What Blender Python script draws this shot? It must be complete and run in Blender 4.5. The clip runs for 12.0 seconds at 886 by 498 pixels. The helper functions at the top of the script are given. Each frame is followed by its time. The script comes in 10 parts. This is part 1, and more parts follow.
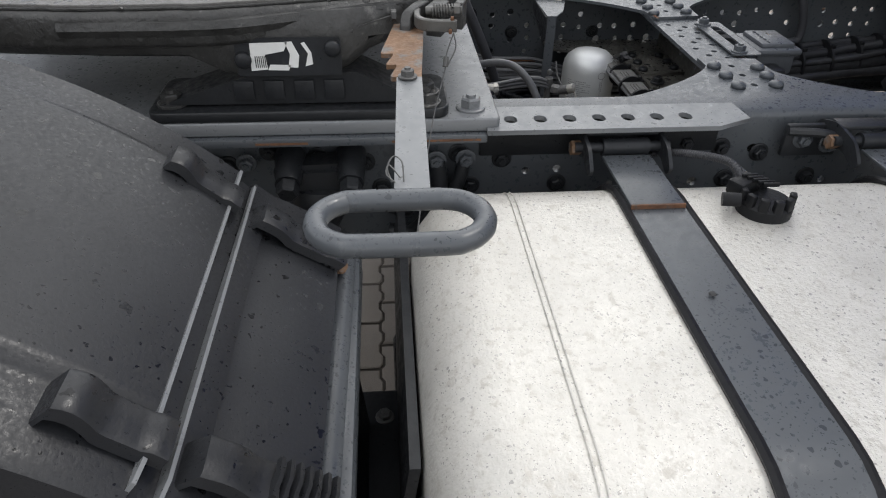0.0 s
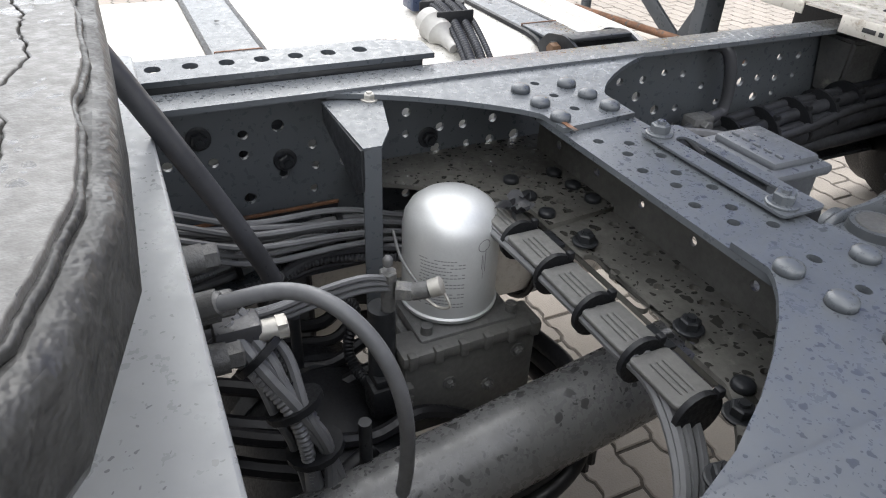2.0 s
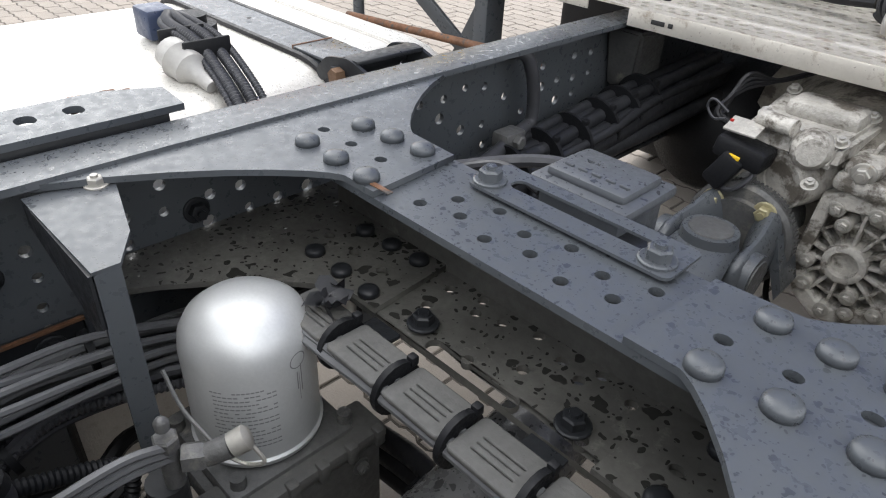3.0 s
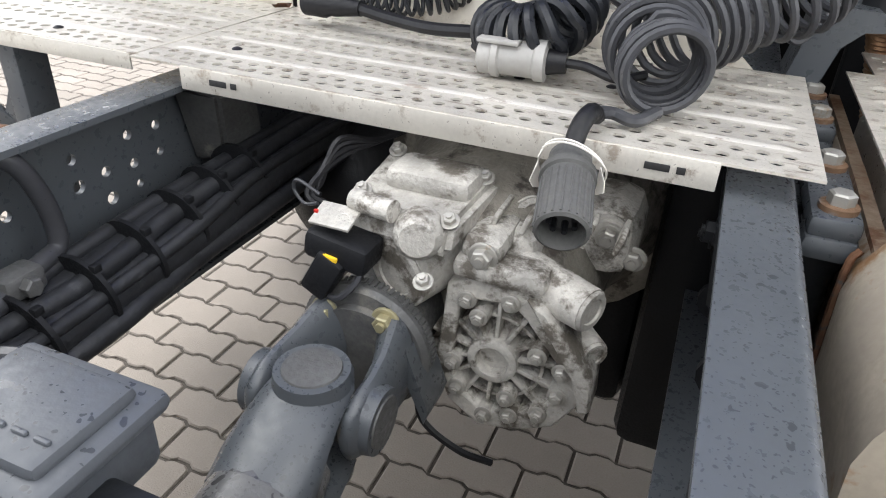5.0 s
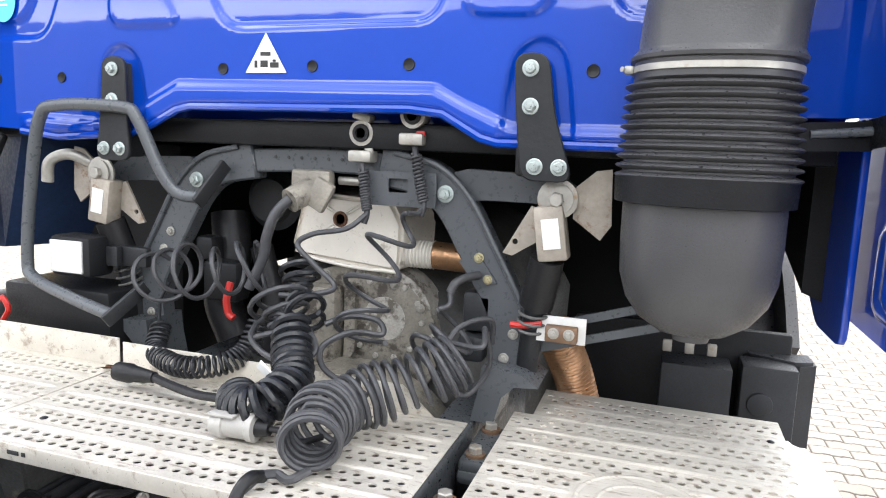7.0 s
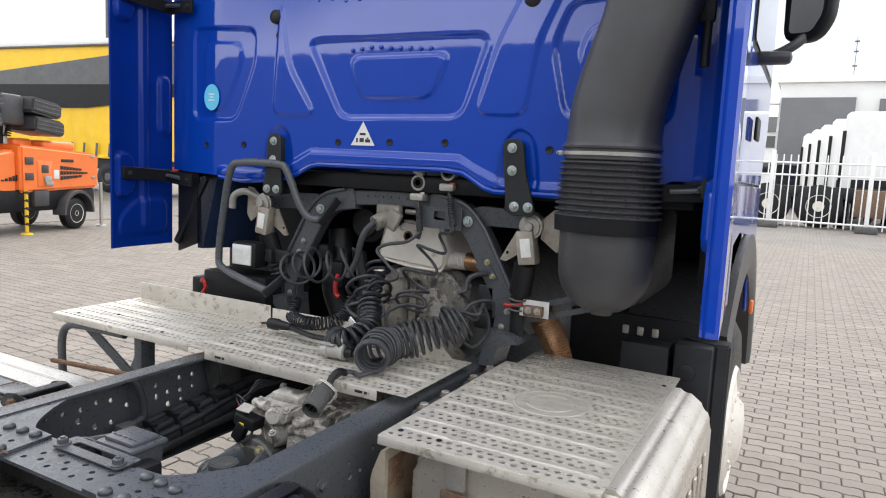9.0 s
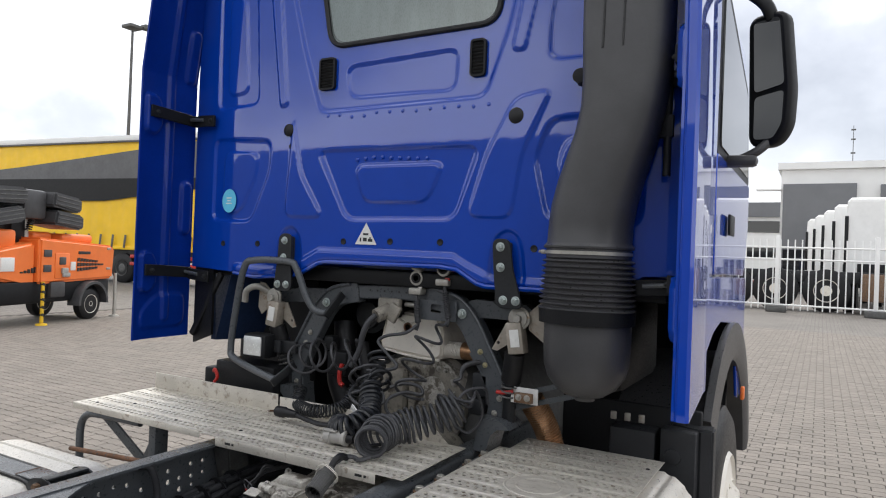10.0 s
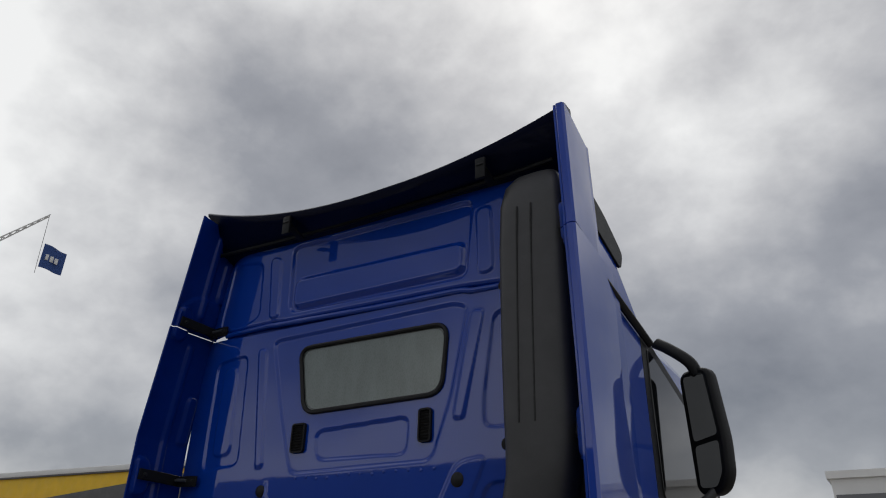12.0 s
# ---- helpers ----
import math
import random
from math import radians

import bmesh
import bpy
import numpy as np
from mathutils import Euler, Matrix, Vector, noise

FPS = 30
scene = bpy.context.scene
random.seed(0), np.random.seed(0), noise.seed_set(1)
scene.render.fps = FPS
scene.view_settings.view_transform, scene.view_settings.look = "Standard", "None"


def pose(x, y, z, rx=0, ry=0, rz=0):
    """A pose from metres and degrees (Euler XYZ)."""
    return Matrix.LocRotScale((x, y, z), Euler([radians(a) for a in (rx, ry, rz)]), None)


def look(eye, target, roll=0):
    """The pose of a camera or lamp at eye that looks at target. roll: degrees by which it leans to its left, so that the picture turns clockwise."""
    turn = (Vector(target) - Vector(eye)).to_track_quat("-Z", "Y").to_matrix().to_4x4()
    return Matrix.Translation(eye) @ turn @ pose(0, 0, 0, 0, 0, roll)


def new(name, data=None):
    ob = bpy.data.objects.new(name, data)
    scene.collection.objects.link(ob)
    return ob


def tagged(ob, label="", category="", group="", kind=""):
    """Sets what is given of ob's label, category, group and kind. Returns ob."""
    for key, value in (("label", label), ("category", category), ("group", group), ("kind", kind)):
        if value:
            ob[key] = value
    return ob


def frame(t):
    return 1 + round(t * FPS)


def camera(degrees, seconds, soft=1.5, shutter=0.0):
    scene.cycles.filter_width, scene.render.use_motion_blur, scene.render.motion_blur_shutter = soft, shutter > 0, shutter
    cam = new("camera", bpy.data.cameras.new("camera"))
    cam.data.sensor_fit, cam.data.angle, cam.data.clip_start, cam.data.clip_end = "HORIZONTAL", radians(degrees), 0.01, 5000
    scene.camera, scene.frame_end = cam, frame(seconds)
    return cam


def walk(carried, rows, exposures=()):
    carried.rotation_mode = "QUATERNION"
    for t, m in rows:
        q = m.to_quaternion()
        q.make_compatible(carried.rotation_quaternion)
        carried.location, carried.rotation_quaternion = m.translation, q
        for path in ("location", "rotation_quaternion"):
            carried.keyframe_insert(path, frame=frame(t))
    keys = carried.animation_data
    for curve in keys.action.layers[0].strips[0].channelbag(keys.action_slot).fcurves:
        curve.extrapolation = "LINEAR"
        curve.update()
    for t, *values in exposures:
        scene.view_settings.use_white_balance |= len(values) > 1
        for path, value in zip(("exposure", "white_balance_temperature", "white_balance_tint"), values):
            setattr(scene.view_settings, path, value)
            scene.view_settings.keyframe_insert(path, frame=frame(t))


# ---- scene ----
cam = camera(66.6, 12.0, soft=1.1)
PATH = [
    (0, (1.459, -1.854, 1.471), (-0.167, -1.707, 0.315), 1.0),
    (0.5, (1.152, -1.795, 1.437), (-0.467, -1.553, 0.287), 1.2),
    (1, (0.873, -1.745, 1.425), (-0.736, -1.454, 0.272), 2.0),
    (1.5, (0.663, -1.719, 1.365), (-0.935, -1.29, 0.241), 2.4),
    (2, (0.498, -1.691, 1.325), (-0.996, -0.946, 0.224), 2.6),
    (2.5, (0.375, -1.64, 1.311), (-0.967, -0.634, 0.22), 2.9),
    (3, (0.306, -1.572, 1.301), (-0.867, -0.369, 0.217), 3.0),
    (3.5, (0.296, -1.433, 1.342), (-0.721, -0.1, 0.253), 2.6),
    (3.7, (0.292, -1.376, 1.339), (-0.632, 0.02, 0.244), 2.7),
    (5.3, (0.315, -1.144, 1.278), (-0.281, 0.52, 0.342), 3.0),
    (5.5, (0.345, -1.139, 1.292), (-0.265, 0.572, 0.457), 2.7),
    (6, (0.458, -1.167, 1.393), (-0.159, 0.624, 0.752), 2.3),
    (6.5, (0.613, -1.187, 1.506), (-0.009, 0.663, 1.069), 2.0),
    (7, (0.764, -1.305, 1.562), (0.153, 0.578, 1.276), 2.2),
    (7.2, (0.844, -1.372, 1.577), (0.19, 0.496, 1.292), 2.1),
    (8.8, (1.296, -1.934, 1.642), (0.37, -0.178, 1.397), 2.5),
    (9, (1.336, -1.992, 1.651), (0.396, -0.243, 1.412), 2.7),
    (9.5, (1.402, -2.116, 1.651), (0.458, -0.365, 1.447), 2.6),
    (10, (1.47, -2.139, 1.689), (0.49, -0.396, 1.705), 2.2),
    (10.5, (1.567, -2.156, 1.715), (0.579, -0.442, 2.005), 2.1),
    (11, (1.657, -2.206, 1.739), (0.688, -0.552, 2.309), 2.0),
    (11.5, (1.74, -2.293, 1.788), (0.81, -0.722, 2.605), 1.7),
    (12, (1.898, -2.272, 1.822), (0.937, -0.762, 2.714), 1.1),
]
walk(cam, [(t, look(eye, target, roll)) for t, eye, target, roll in PATH],
     [(0, 1.15), (0.7, 1.25), (1.5, 2.05), (2.5, 2.25), (3.0, 2.0), (3.6, 1.85), (5.4, 2.45), (6.5, 2.35), (7.0, 2.75), (7.4, 2.55), (8.1, 2.0), (9, 1.6), (9.6, 1.4), (10.5, 0.65), (11.0, 0.25), (11.4, -0.05), (12, -0.4)])

# ---- light and sky ----
world = bpy.data.worlds.new("overcast_sky")
scene.world = world
world.use_nodes = True
wn, wl = world.node_tree.nodes, world.node_tree.links
wn.clear()


def wnode(kind, **kw):
    n = wn.new(kind)
    for k, v in kw.items():
        n.inputs[k].default_value = v
    return n


SUN_ELEVATION, SUN_AZIMUTH = 55.0, -20.0
w_out, w_bg = wn.new("ShaderNodeOutputWorld"), wn.new("ShaderNodeBackground")
w_tc, w_map = wn.new("ShaderNodeTexCoord"), wn.new("ShaderNodeMapping")
w_map.inputs["Scale"].default_value = (1.0, 1.0, 1.35)
w_map.inputs["Location"].default_value = (0.3, 1.7, 0.4)
w_n1 = wnode("ShaderNodeTexNoise", Scale=1.9, Detail=7.0, Roughness=0.54, Distortion=0.0)
w_n2 = wnode("ShaderNodeTexNoise", Scale=0.9, Detail=3.0, Roughness=0.5)
w_add = wn.new("ShaderNodeMath")
w_add.operation = "MULTIPLY_ADD"
w_add.inputs[1].default_value = 0.6
w_half = wn.new("ShaderNodeMath")
w_half.operation = "MULTIPLY"
w_half.inputs[1].default_value = 0.4
w_ramp = wn.new("ShaderNodeValToRGB")
for pos, col in ((0.38, (0.24, 0.25, 0.28)), (0.465, (0.42, 0.43, 0.46)), (0.53, (0.72, 0.72, 0.73)), (0.62, (1.25, 1.25, 1.23))):
    e = w_ramp.color_ramp.elements.new(pos)
    e.color = (*col, 1)
w_ramp.color_ramp.elements.remove(w_ramp.color_ramp.elements[0])
w_ramp.color_ramp.elements.remove(w_ramp.color_ramp.elements[-1])
w_sky = wn.new("ShaderNodeTexSky")
w_sky.sky_type, w_sky.sun_disc = "NISHITA", False
w_sky.sun_elevation, w_sky.sun_rotation = radians(SUN_ELEVATION), radians(SUN_AZIMUTH)
w_mul = wn.new("ShaderNodeMix")
w_mul.data_type, w_mul.blend_type = "RGBA", "MIX"
w_mul.inputs[0].default_value = 0.9
w_dim = wn.new("ShaderNodeMix")
w_dim.data_type, w_dim.blend_type = "RGBA", "MULTIPLY"
w_dim.inputs[0].default_value = 1.0
w_dim.inputs[7].default_value = (0.12, 0.12, 0.12, 1)
wl.new(w_tc.outputs["Generated"], w_map.inputs["Vector"])
wl.new(w_map.outputs["Vector"], w_n1.inputs["Vector"])
wl.new(w_map.outputs["Vector"], w_n2.inputs["Vector"])
wl.new(w_n1.outputs["Fac"], w_add.inputs[0])
wl.new(w_n2.outputs["Fac"], w_half.inputs[0])
wl.new(w_half.outputs[0], w_add.inputs[2])
wl.new(w_add.outputs[0], w_ramp.inputs["Fac"])
wl.new(w_sky.outputs["Color"], w_dim.inputs[6])
wl.new(w_dim.outputs[2], w_mul.inputs[6])
wl.new(w_ramp.outputs["Color"], w_mul.inputs[7])
wl.new(w_mul.outputs[2], w_bg.inputs["Color"])
w_bg.inputs["Strength"].default_value = 1.0
wl.new(w_bg.outputs[0], w_out.inputs[0])

sun = new("sun", bpy.data.lights.new("sun", "SUN"))
sun.data.energy, sun.data.angle, sun.data.color = 0.9, radians(25), (1.0, 0.97, 0.93)
sun.matrix_world = look((30 * math.sin(radians(SUN_AZIMUTH)), 30 * math.cos(radians(SUN_AZIMUTH)), 43), (0, 0, 0))


# ---- materials ----
def mat(name, base, var=0.2, scale=6.0, rough=0.5, metal=0.0, bump=0.15, fine=90.0, stain=None, stain_at=0.6, stain_scale=14.0,
        drops=0.0, drop_scale=90.0, coat=0.0, rvar=0.15, spec=0.5, pieces=0.0, stretch=None, wet_dark=0.45, coat_ior=1.5):
    """A surface with variation at two scales; stain: a second colour in patches; drops: share of rain spots, darker and glossier."""
    m = bpy.data.materials.new(name)
    m.use_nodes = True
    n, l = m.node_tree.nodes, m.node_tree.links
    b = n["Principled BSDF"]
    tc, mp = n.new("ShaderNodeTexCoord"), n.new("ShaderNodeMapping")
    if stretch:
        mp.inputs["Scale"].default_value = stretch
    l.new(tc.outputs["Object"], mp.inputs["Vector"])

    def noise_tex(s, detail=4.0, r=0.6):
        t = n.new("ShaderNodeTexNoise")
        t.inputs["Scale"].default_value, t.inputs["Detail"].default_value, t.inputs["Roughness"].default_value = s, detail, r
        l.new(mp.outputs["Vector"], t.inputs["Vector"])
        return t.outputs["Fac"]

    def ramp(src, lo, hi, a=0.0, z=1.0):
        t = n.new("ShaderNodeMapRange")
        t.inputs["From Min"].default_value, t.inputs["From Max"].default_value = lo, hi
        t.inputs["To Min"].default_value, t.inputs["To Max"].default_value = a, z
        l.new(src, t.inputs["Value"])
        return t.outputs["Result"]

    def mix(fac, a, c, kind="MIX"):
        t = n.new("ShaderNodeMix")
        t.data_type, t.blend_type = "RGBA", kind
        if isinstance(fac, float):
            t.inputs[0].default_value = fac
        else:
            l.new(fac, t.inputs[0])
        for i, v in ((6, a), (7, c)):
            if isinstance(v, tuple):
                t.inputs[i].default_value = (*v, 1)
            else:
                l.new(v, t.inputs[i])
        return t.outputs[2]

    dark, light = tuple(c * (1 - var) for c in base), tuple(min(1, c * (1 + var)) for c in base)
    broad, grain = noise_tex(scale), noise_tex(fine, 3.0)
    col = mix(ramp(broad, 0.3, 0.7), dark, light)
    col = mix(ramp(grain, 0.35, 0.65, 0.0, 0.35), col, dark)
    if pieces:
        info = n.new("ShaderNodeObjectInfo")
        geo = n.new("ShaderNodeNewGeometry")
        s = n.new("ShaderNodeMath")
        s.operation = "ADD"
        l.new(info.outputs["Random"], s.inputs[0])
        l.new(geo.outputs["Random Per Island"], s.inputs[1])
        col = mix(ramp(s.outputs[0], 0.0, 2.0, 0.0, pieces), col, tuple(c * 0.45 for c in base))
    r = ramp(grain, 0.3, 0.7, max(0.03, rough - rvar), min(1, rough + rvar))
    if stain:
        k = ramp(noise_tex(stain_scale, 6.0, 0.7), stain_at, stain_at + 0.09)
        col = mix(k, col, stain)
    wet = None
    if drops:
        wob = n.new("ShaderNodeTexNoise")
        wob.inputs["Scale"].default_value, wob.inputs["Detail"].default_value = drop_scale * 1.3, 1.0
        l.new(mp.outputs["Vector"], wob.inputs["Vector"])
        shove = n.new("ShaderNodeVectorMath")
        shove.operation = "MULTIPLY_ADD"
        shove.inputs[1].default_value = (0.9 / drop_scale,) * 3
        l.new(wob.outputs["Color"], shove.inputs[0])
        l.new(mp.outputs["Vector"], shove.inputs[2])
        for k_scale, k_share in ((1.0, drops * 0.7), (2.6, drops)):
            v = n.new("ShaderNodeTexVoronoi")
            v.inputs["Scale"].default_value, v.inputs["Randomness"].default_value = drop_scale * k_scale, 1.0
            l.new(shove.outputs[0], v.inputs["Vector"])
            size = n.new("ShaderNodeSeparateColor")
            l.new(v.outputs["Color"], size.inputs[0])
            lim = ramp(size.outputs[0], 1 - k_share, 1.0, 0.0, 0.5)
            d = n.new("ShaderNodeMath")
            d.operation = "SUBTRACT"
            l.new(lim, d.inputs[0])
            l.new(v.outputs["Distance"], d.inputs[1])
            k = ramp(d.outputs[0], 0.0, 0.06)
            if wet is None:
                wet = k
            else:
                mxm = n.new("ShaderNodeMath")
                mxm.operation = "MAXIMUM"
                l.new(wet, mxm.inputs[0])
                l.new(k, mxm.inputs[1])
                wet = mxm.outputs[0]
        up = n.new("ShaderNodeSeparateXYZ")
        face = n.new("ShaderNodeNewGeometry")
        l.new(face.outputs["Normal"], up.inputs[0])
        lie = n.new("ShaderNodeMath")
        lie.operation = "MULTIPLY"
        l.new(wet, lie.inputs[0])
        l.new(ramp(up.outputs[2], 0.25, 0.75), lie.inputs[1])
        wet = lie.outputs[0]
        col = mix(wet, col, tuple(c * wet_dark for c in base))
        gloss = n.new("ShaderNodeMix")
        l.new(wet, gloss.inputs[0])
        l.new(r, gloss.inputs[2])
        gloss.inputs[3].default_value = 0.15
        r = gloss.outputs[0]
    l.new(col, b.inputs["Base Color"])
    l.new(r, b.inputs["Roughness"])
    b.inputs["Metallic"].default_value = metal
    b.inputs["Specular IOR Level"].default_value = spec
    b.inputs["Coat Weight"].default_value, b.inputs["Coat Roughness"].default_value, b.inputs["Coat IOR"].default_value = coat, 0.03, coat_ior
    if bump:
        bp = n.new("ShaderNodeBump")
        bp.inputs["Strength"].default_value, bp.inputs["Distance"].default_value = bump, 0.004
        l.new(grain, bp.inputs["Height"])
        l.new(bp.outputs[0], b.inputs["Normal"])
        l.new(bp.outputs[0], b.inputs["Coat Normal"])
    return m


FRAME = mat("chassis_paint", (0.071, 0.078, 0.086), 0.07, 5, 0.36, bump=0.03, drops=0.36, drop_scale=125, wet_dark=0.66)
# much darker than chassis_paint, with paler patches
FRAME_DARK = mat("chassis_paint_dark", (0.019, 0.0205, 0.023), 0.3, 7, 0.42, bump=0.15, stain=(0.04, 0.038, 0.035), stain_at=0.64, spec=0.3)
GREY_PAINT = mat("grey_mounting_paint", (0.165, 0.172, 0.179), 0.06, 5, 0.38, bump=0.03, drops=0.08, drop_scale=120, wet_dark=0.6)
WET = mat("dusty_wet_steel", (0.1, 0.097, 0.088), 0.35, 8, 0.5, bump=0.25, drops=0.72, drop_scale=46, wet_dark=0.3, spec=0.35, stain=(0.15, 0.145, 0.13), stain_at=0.6, stain_scale=22)
ALU = mat("weathered_aluminium", (0.62, 0.6, 0.555), 0.1, 9, 0.45, 0.3, bump=0.3, fine=210, stain=(0.5, 0.475, 0.43), stain_at=0.54, stain_scale=70, drops=0.25, drop_scale=190, wet_dark=0.78)
TREAD = mat("perforated_aluminium", (0.63, 0.595, 0.53), 0.16, 7, 0.4, 0.4, bump=0.12, fine=180, stain=(0.36, 0.31, 0.255), stain_at=0.55, stain_scale=26, stretch=(1, 4, 1))
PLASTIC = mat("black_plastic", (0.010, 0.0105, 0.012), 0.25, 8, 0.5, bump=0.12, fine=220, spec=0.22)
GUARD = mat("mudguard_plastic", (0.018, 0.019, 0.0215), 0.25, 5, 0.4, bump=0.07, fine=240, drops=0.13, drop_scale=85, spec=0.3)
BEARING = mat("worn_latch_steel", (0.1, 0.098, 0.093), 0.3, 18, 0.42, 0.4, bump=0.3, stain=(0.075, 0.055, 0.04), stain_at=0.58, stain_scale=30)
PANEL_GREY = mat("dark_grey_panel_plastic", (0.026, 0.0275, 0.031), 0.25, 6, 0.5, bump=0.1, fine=240, drops=0.12, drop_scale=110, spec=0.3)
PLASTIC_GREY = mat("weathered_grey_plastic", (0.052, 0.052, 0.055), 0.2, 6, 0.42, bump=0.1, fine=260, drops=0.25, drop_scale=110)
LOOM = mat("taped_wiring_loom", (0.02, 0.021, 0.024), 0.4, 18, 0.45, bump=0.6, fine=38, spec=0.4, stain=(0.045, 0.046, 0.05), stain_at=0.6, stain_scale=24)
RUBBER = mat("black_rubber", (0.011, 0.011, 0.0125), 0.25, 10, 0.45, bump=0.12, fine=150, spec=0.3)
CABLE = mat("dusty_cable", (0.046, 0.047, 0.052), 0.3, 12, 0.42, bump=0.08, spec=0.4)
HOSE = mat("grey_nylon_hose", (0.12, 0.122, 0.126), 0.25, 10, 0.45, bump=0.08)
SHAFT = mat("wet_shaft_paint", (0.11, 0.11, 0.11), 0.35, 8, 0.3, bump=0.08, drops=0.5, drop_scale=60, wet_dark=0.4)
MODULE = mat("dusty_module_plastic", (0.085, 0.084, 0.08), 0.25, 9, 0.6, bump=0.2, fine=120, stain=(0.12, 0.115, 0.105), stain_at=0.58, stain_scale=30)
BOX_GREY = mat("blue_grey_unit_plastic", (0.074, 0.08, 0.089), 0.15, 9, 0.45, bump=0.1, drops=0.3, drop_scale=100, wet_dark=0.6)
COIL = mat("coil_plastic", (0.015, 0.0165, 0.02), 0.3, 14, 0.36, bump=0.05, spec=0.4)
CAST = mat("cast_aluminium", (0.45, 0.43, 0.39), 0.35, 14, 0.6, 0.2, bump=0.6, fine=170, stain=(0.13, 0.115, 0.095), stain_at=0.5, stain_scale=17)
CAST_GRIME = mat("oily_cast_housing", (0.26, 0.24, 0.205), 0.35, 12, 0.55, 0.2, bump=0.5, fine=150, stain=(0.07, 0.06, 0.05), stain_at=0.52, stain_scale=16)
CAST_DARK = mat("dirty_cast_steel", (0.11, 0.11, 0.108), 0.3, 12, 0.55, 0.3, bump=0.35, fine=140, stain=(0.2, 0.19, 0.17), stain_at=0.6)
IRON = mat("scuffed_cast_iron", (0.105, 0.102, 0.097), 0.25, 9, 0.5, 0.1, bump=0.4, fine=120, stain=(0.2, 0.195, 0.185), stain_at=0.6, stain_scale=60, drops=0.45, drop_scale=38, wet_dark=0.55)
GREASE = mat("caked_grease", (0.03, 0.03, 0.029), 0.4, 30, 0.5, 0.0, bump=1.0, fine=60, stain=(0.08, 0.08, 0.077), stain_at=0.62, stain_scale=40)
RUST = mat("rusted_steel", (0.18, 0.105, 0.06), 0.35, 16, 0.7, 0.1, bump=0.35, fine=130, stain=(0.15, 0.145, 0.14), stain_at=0.53, stain_scale=22)
RUST_DARK = mat("rust_brown", (0.15, 0.07, 0.035), 0.4, 22, 0.8, bump=0.4, fine=150, stain=(0.06, 0.055, 0.05), stain_at=0.55, stain_scale=60)
ZINC = mat("zinc_plated_steel", (0.4, 0.385, 0.35), 0.2, 20, 0.45, 0.5, bump=0.1, stain=(0.28, 0.2, 0.12), stain_at=0.6)
GREENZINC = mat("passivated_bolt_steel", (0.42, 0.47, 0.46), 0.15, 20, 0.4, 0.6, bump=0.05)
LATCH = mat("rust_stained_latch_steel", (0.33, 0.295, 0.25), 0.25, 14, 0.55, 0.15, bump=0.3, stain=(0.2, 0.12, 0.07), stain_at=0.56, stain_scale=20)
BRASS = mat("yellow_passivated_steel", (0.4, 0.36, 0.22), 0.2, 20, 0.45, 0.5, bump=0.08)
SILVER = mat("silver_painted_can", (0.55, 0.56, 0.56), 0.08, 10, 0.46, 0.45, bump=0.03, fine=300, rvar=0.05)
BLUE = mat("blue_cab_paint", (0.001, 0.046, 0.38), 0.05, 3, 0.42, 0.0, bump=0.08, fine=4, coat=1.0, rvar=0.05, spec=0.05, coat_ior=1.6)
# darker copy of the cab blue, shade included in its colour
BLUE_SHADED = mat("shaded_cab_blue_paint", (0.002, 0.028, 0.25), 0.15, 3, 0.4, bump=0.02, coat=0.25, spec=0.06)
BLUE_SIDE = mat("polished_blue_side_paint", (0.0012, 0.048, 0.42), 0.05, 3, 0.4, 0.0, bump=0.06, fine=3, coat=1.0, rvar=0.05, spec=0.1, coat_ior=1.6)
# cab blue taken down to near-black, with the spoiler's shade in it
WING_SHADED = mat("shade_darkened_wing_paint", (0.002, 0.005, 0.028), 0.15, 3, 0.4, bump=0.02, coat=0.15, spec=0.15)
WING_INNER = mat("dull_inner_wing_paint", (0.012, 0.028, 0.075), 0.25, 5, 0.55, bump=0.1, spec=0.3)
TARNISH = mat("tarnished_sheet_steel", (0.42, 0.365, 0.29), 0.2, 7, 0.55, 0.15, bump=0.1, stain=(0.3, 0.17, 0.08), stain_at=0.6, stain_scale=9)
SHIELD_RUST = mat("rust_bloomed_shield_steel", (0.27, 0.2, 0.14), 0.3, 9, 0.6, 0.1, bump=0.2, stain=(0.17, 0.085, 0.045), stain_at=0.5, stain_scale=12)
LUG = mat("greasy_lug_steel", (0.05, 0.05, 0.049), 0.3, 20, 0.45, 0.2, bump=0.4, stain=(0.12, 0.118, 0.112), stain_at=0.58, stain_scale=28)
FLAG = mat("blue_flag_cloth", (0.03, 0.075, 0.25), 0.1, 3, 0.8, bump=0.1)
WHITE = mat("white_paint", (0.78, 0.78, 0.77), 0.05, 4, 0.35, bump=0.02)
SILENCER = mat("stainless_silencer_steel", (0.6, 0.56, 0.5), 0.12, 7, 0.38, 0.7, bump=0.08, stain=(0.4, 0.28, 0.18), stain_at=0.62)
STEEL = mat("bright_steel", (0.8, 0.755, 0.68), 0.08, 10, 0.4, 0.15, bump=0.02, stain=(0.48, 0.43, 0.36), stain_at=0.6, stain_scale=18)
EXHAUST = mat("heat_tinted_flexible_pipe", (0.42, 0.24, 0.13), 0.3, 20, 0.4, 0.8, bump=0.1)
ORANGE = mat("orange_enamel", (0.85, 0.19, 0.035), 0.08, 3, 0.4, bump=0.03)
YELLOW = mat("yellow_tarpaulin", (0.85, 0.52, 0.008), 0.07, 2, 0.5, bump=0.05, fine=8)
TARP_GREY = mat("grey_tarpaulin", (0.09, 0.09, 0.095), 0.15, 2, 0.5, bump=0.05, fine=8)
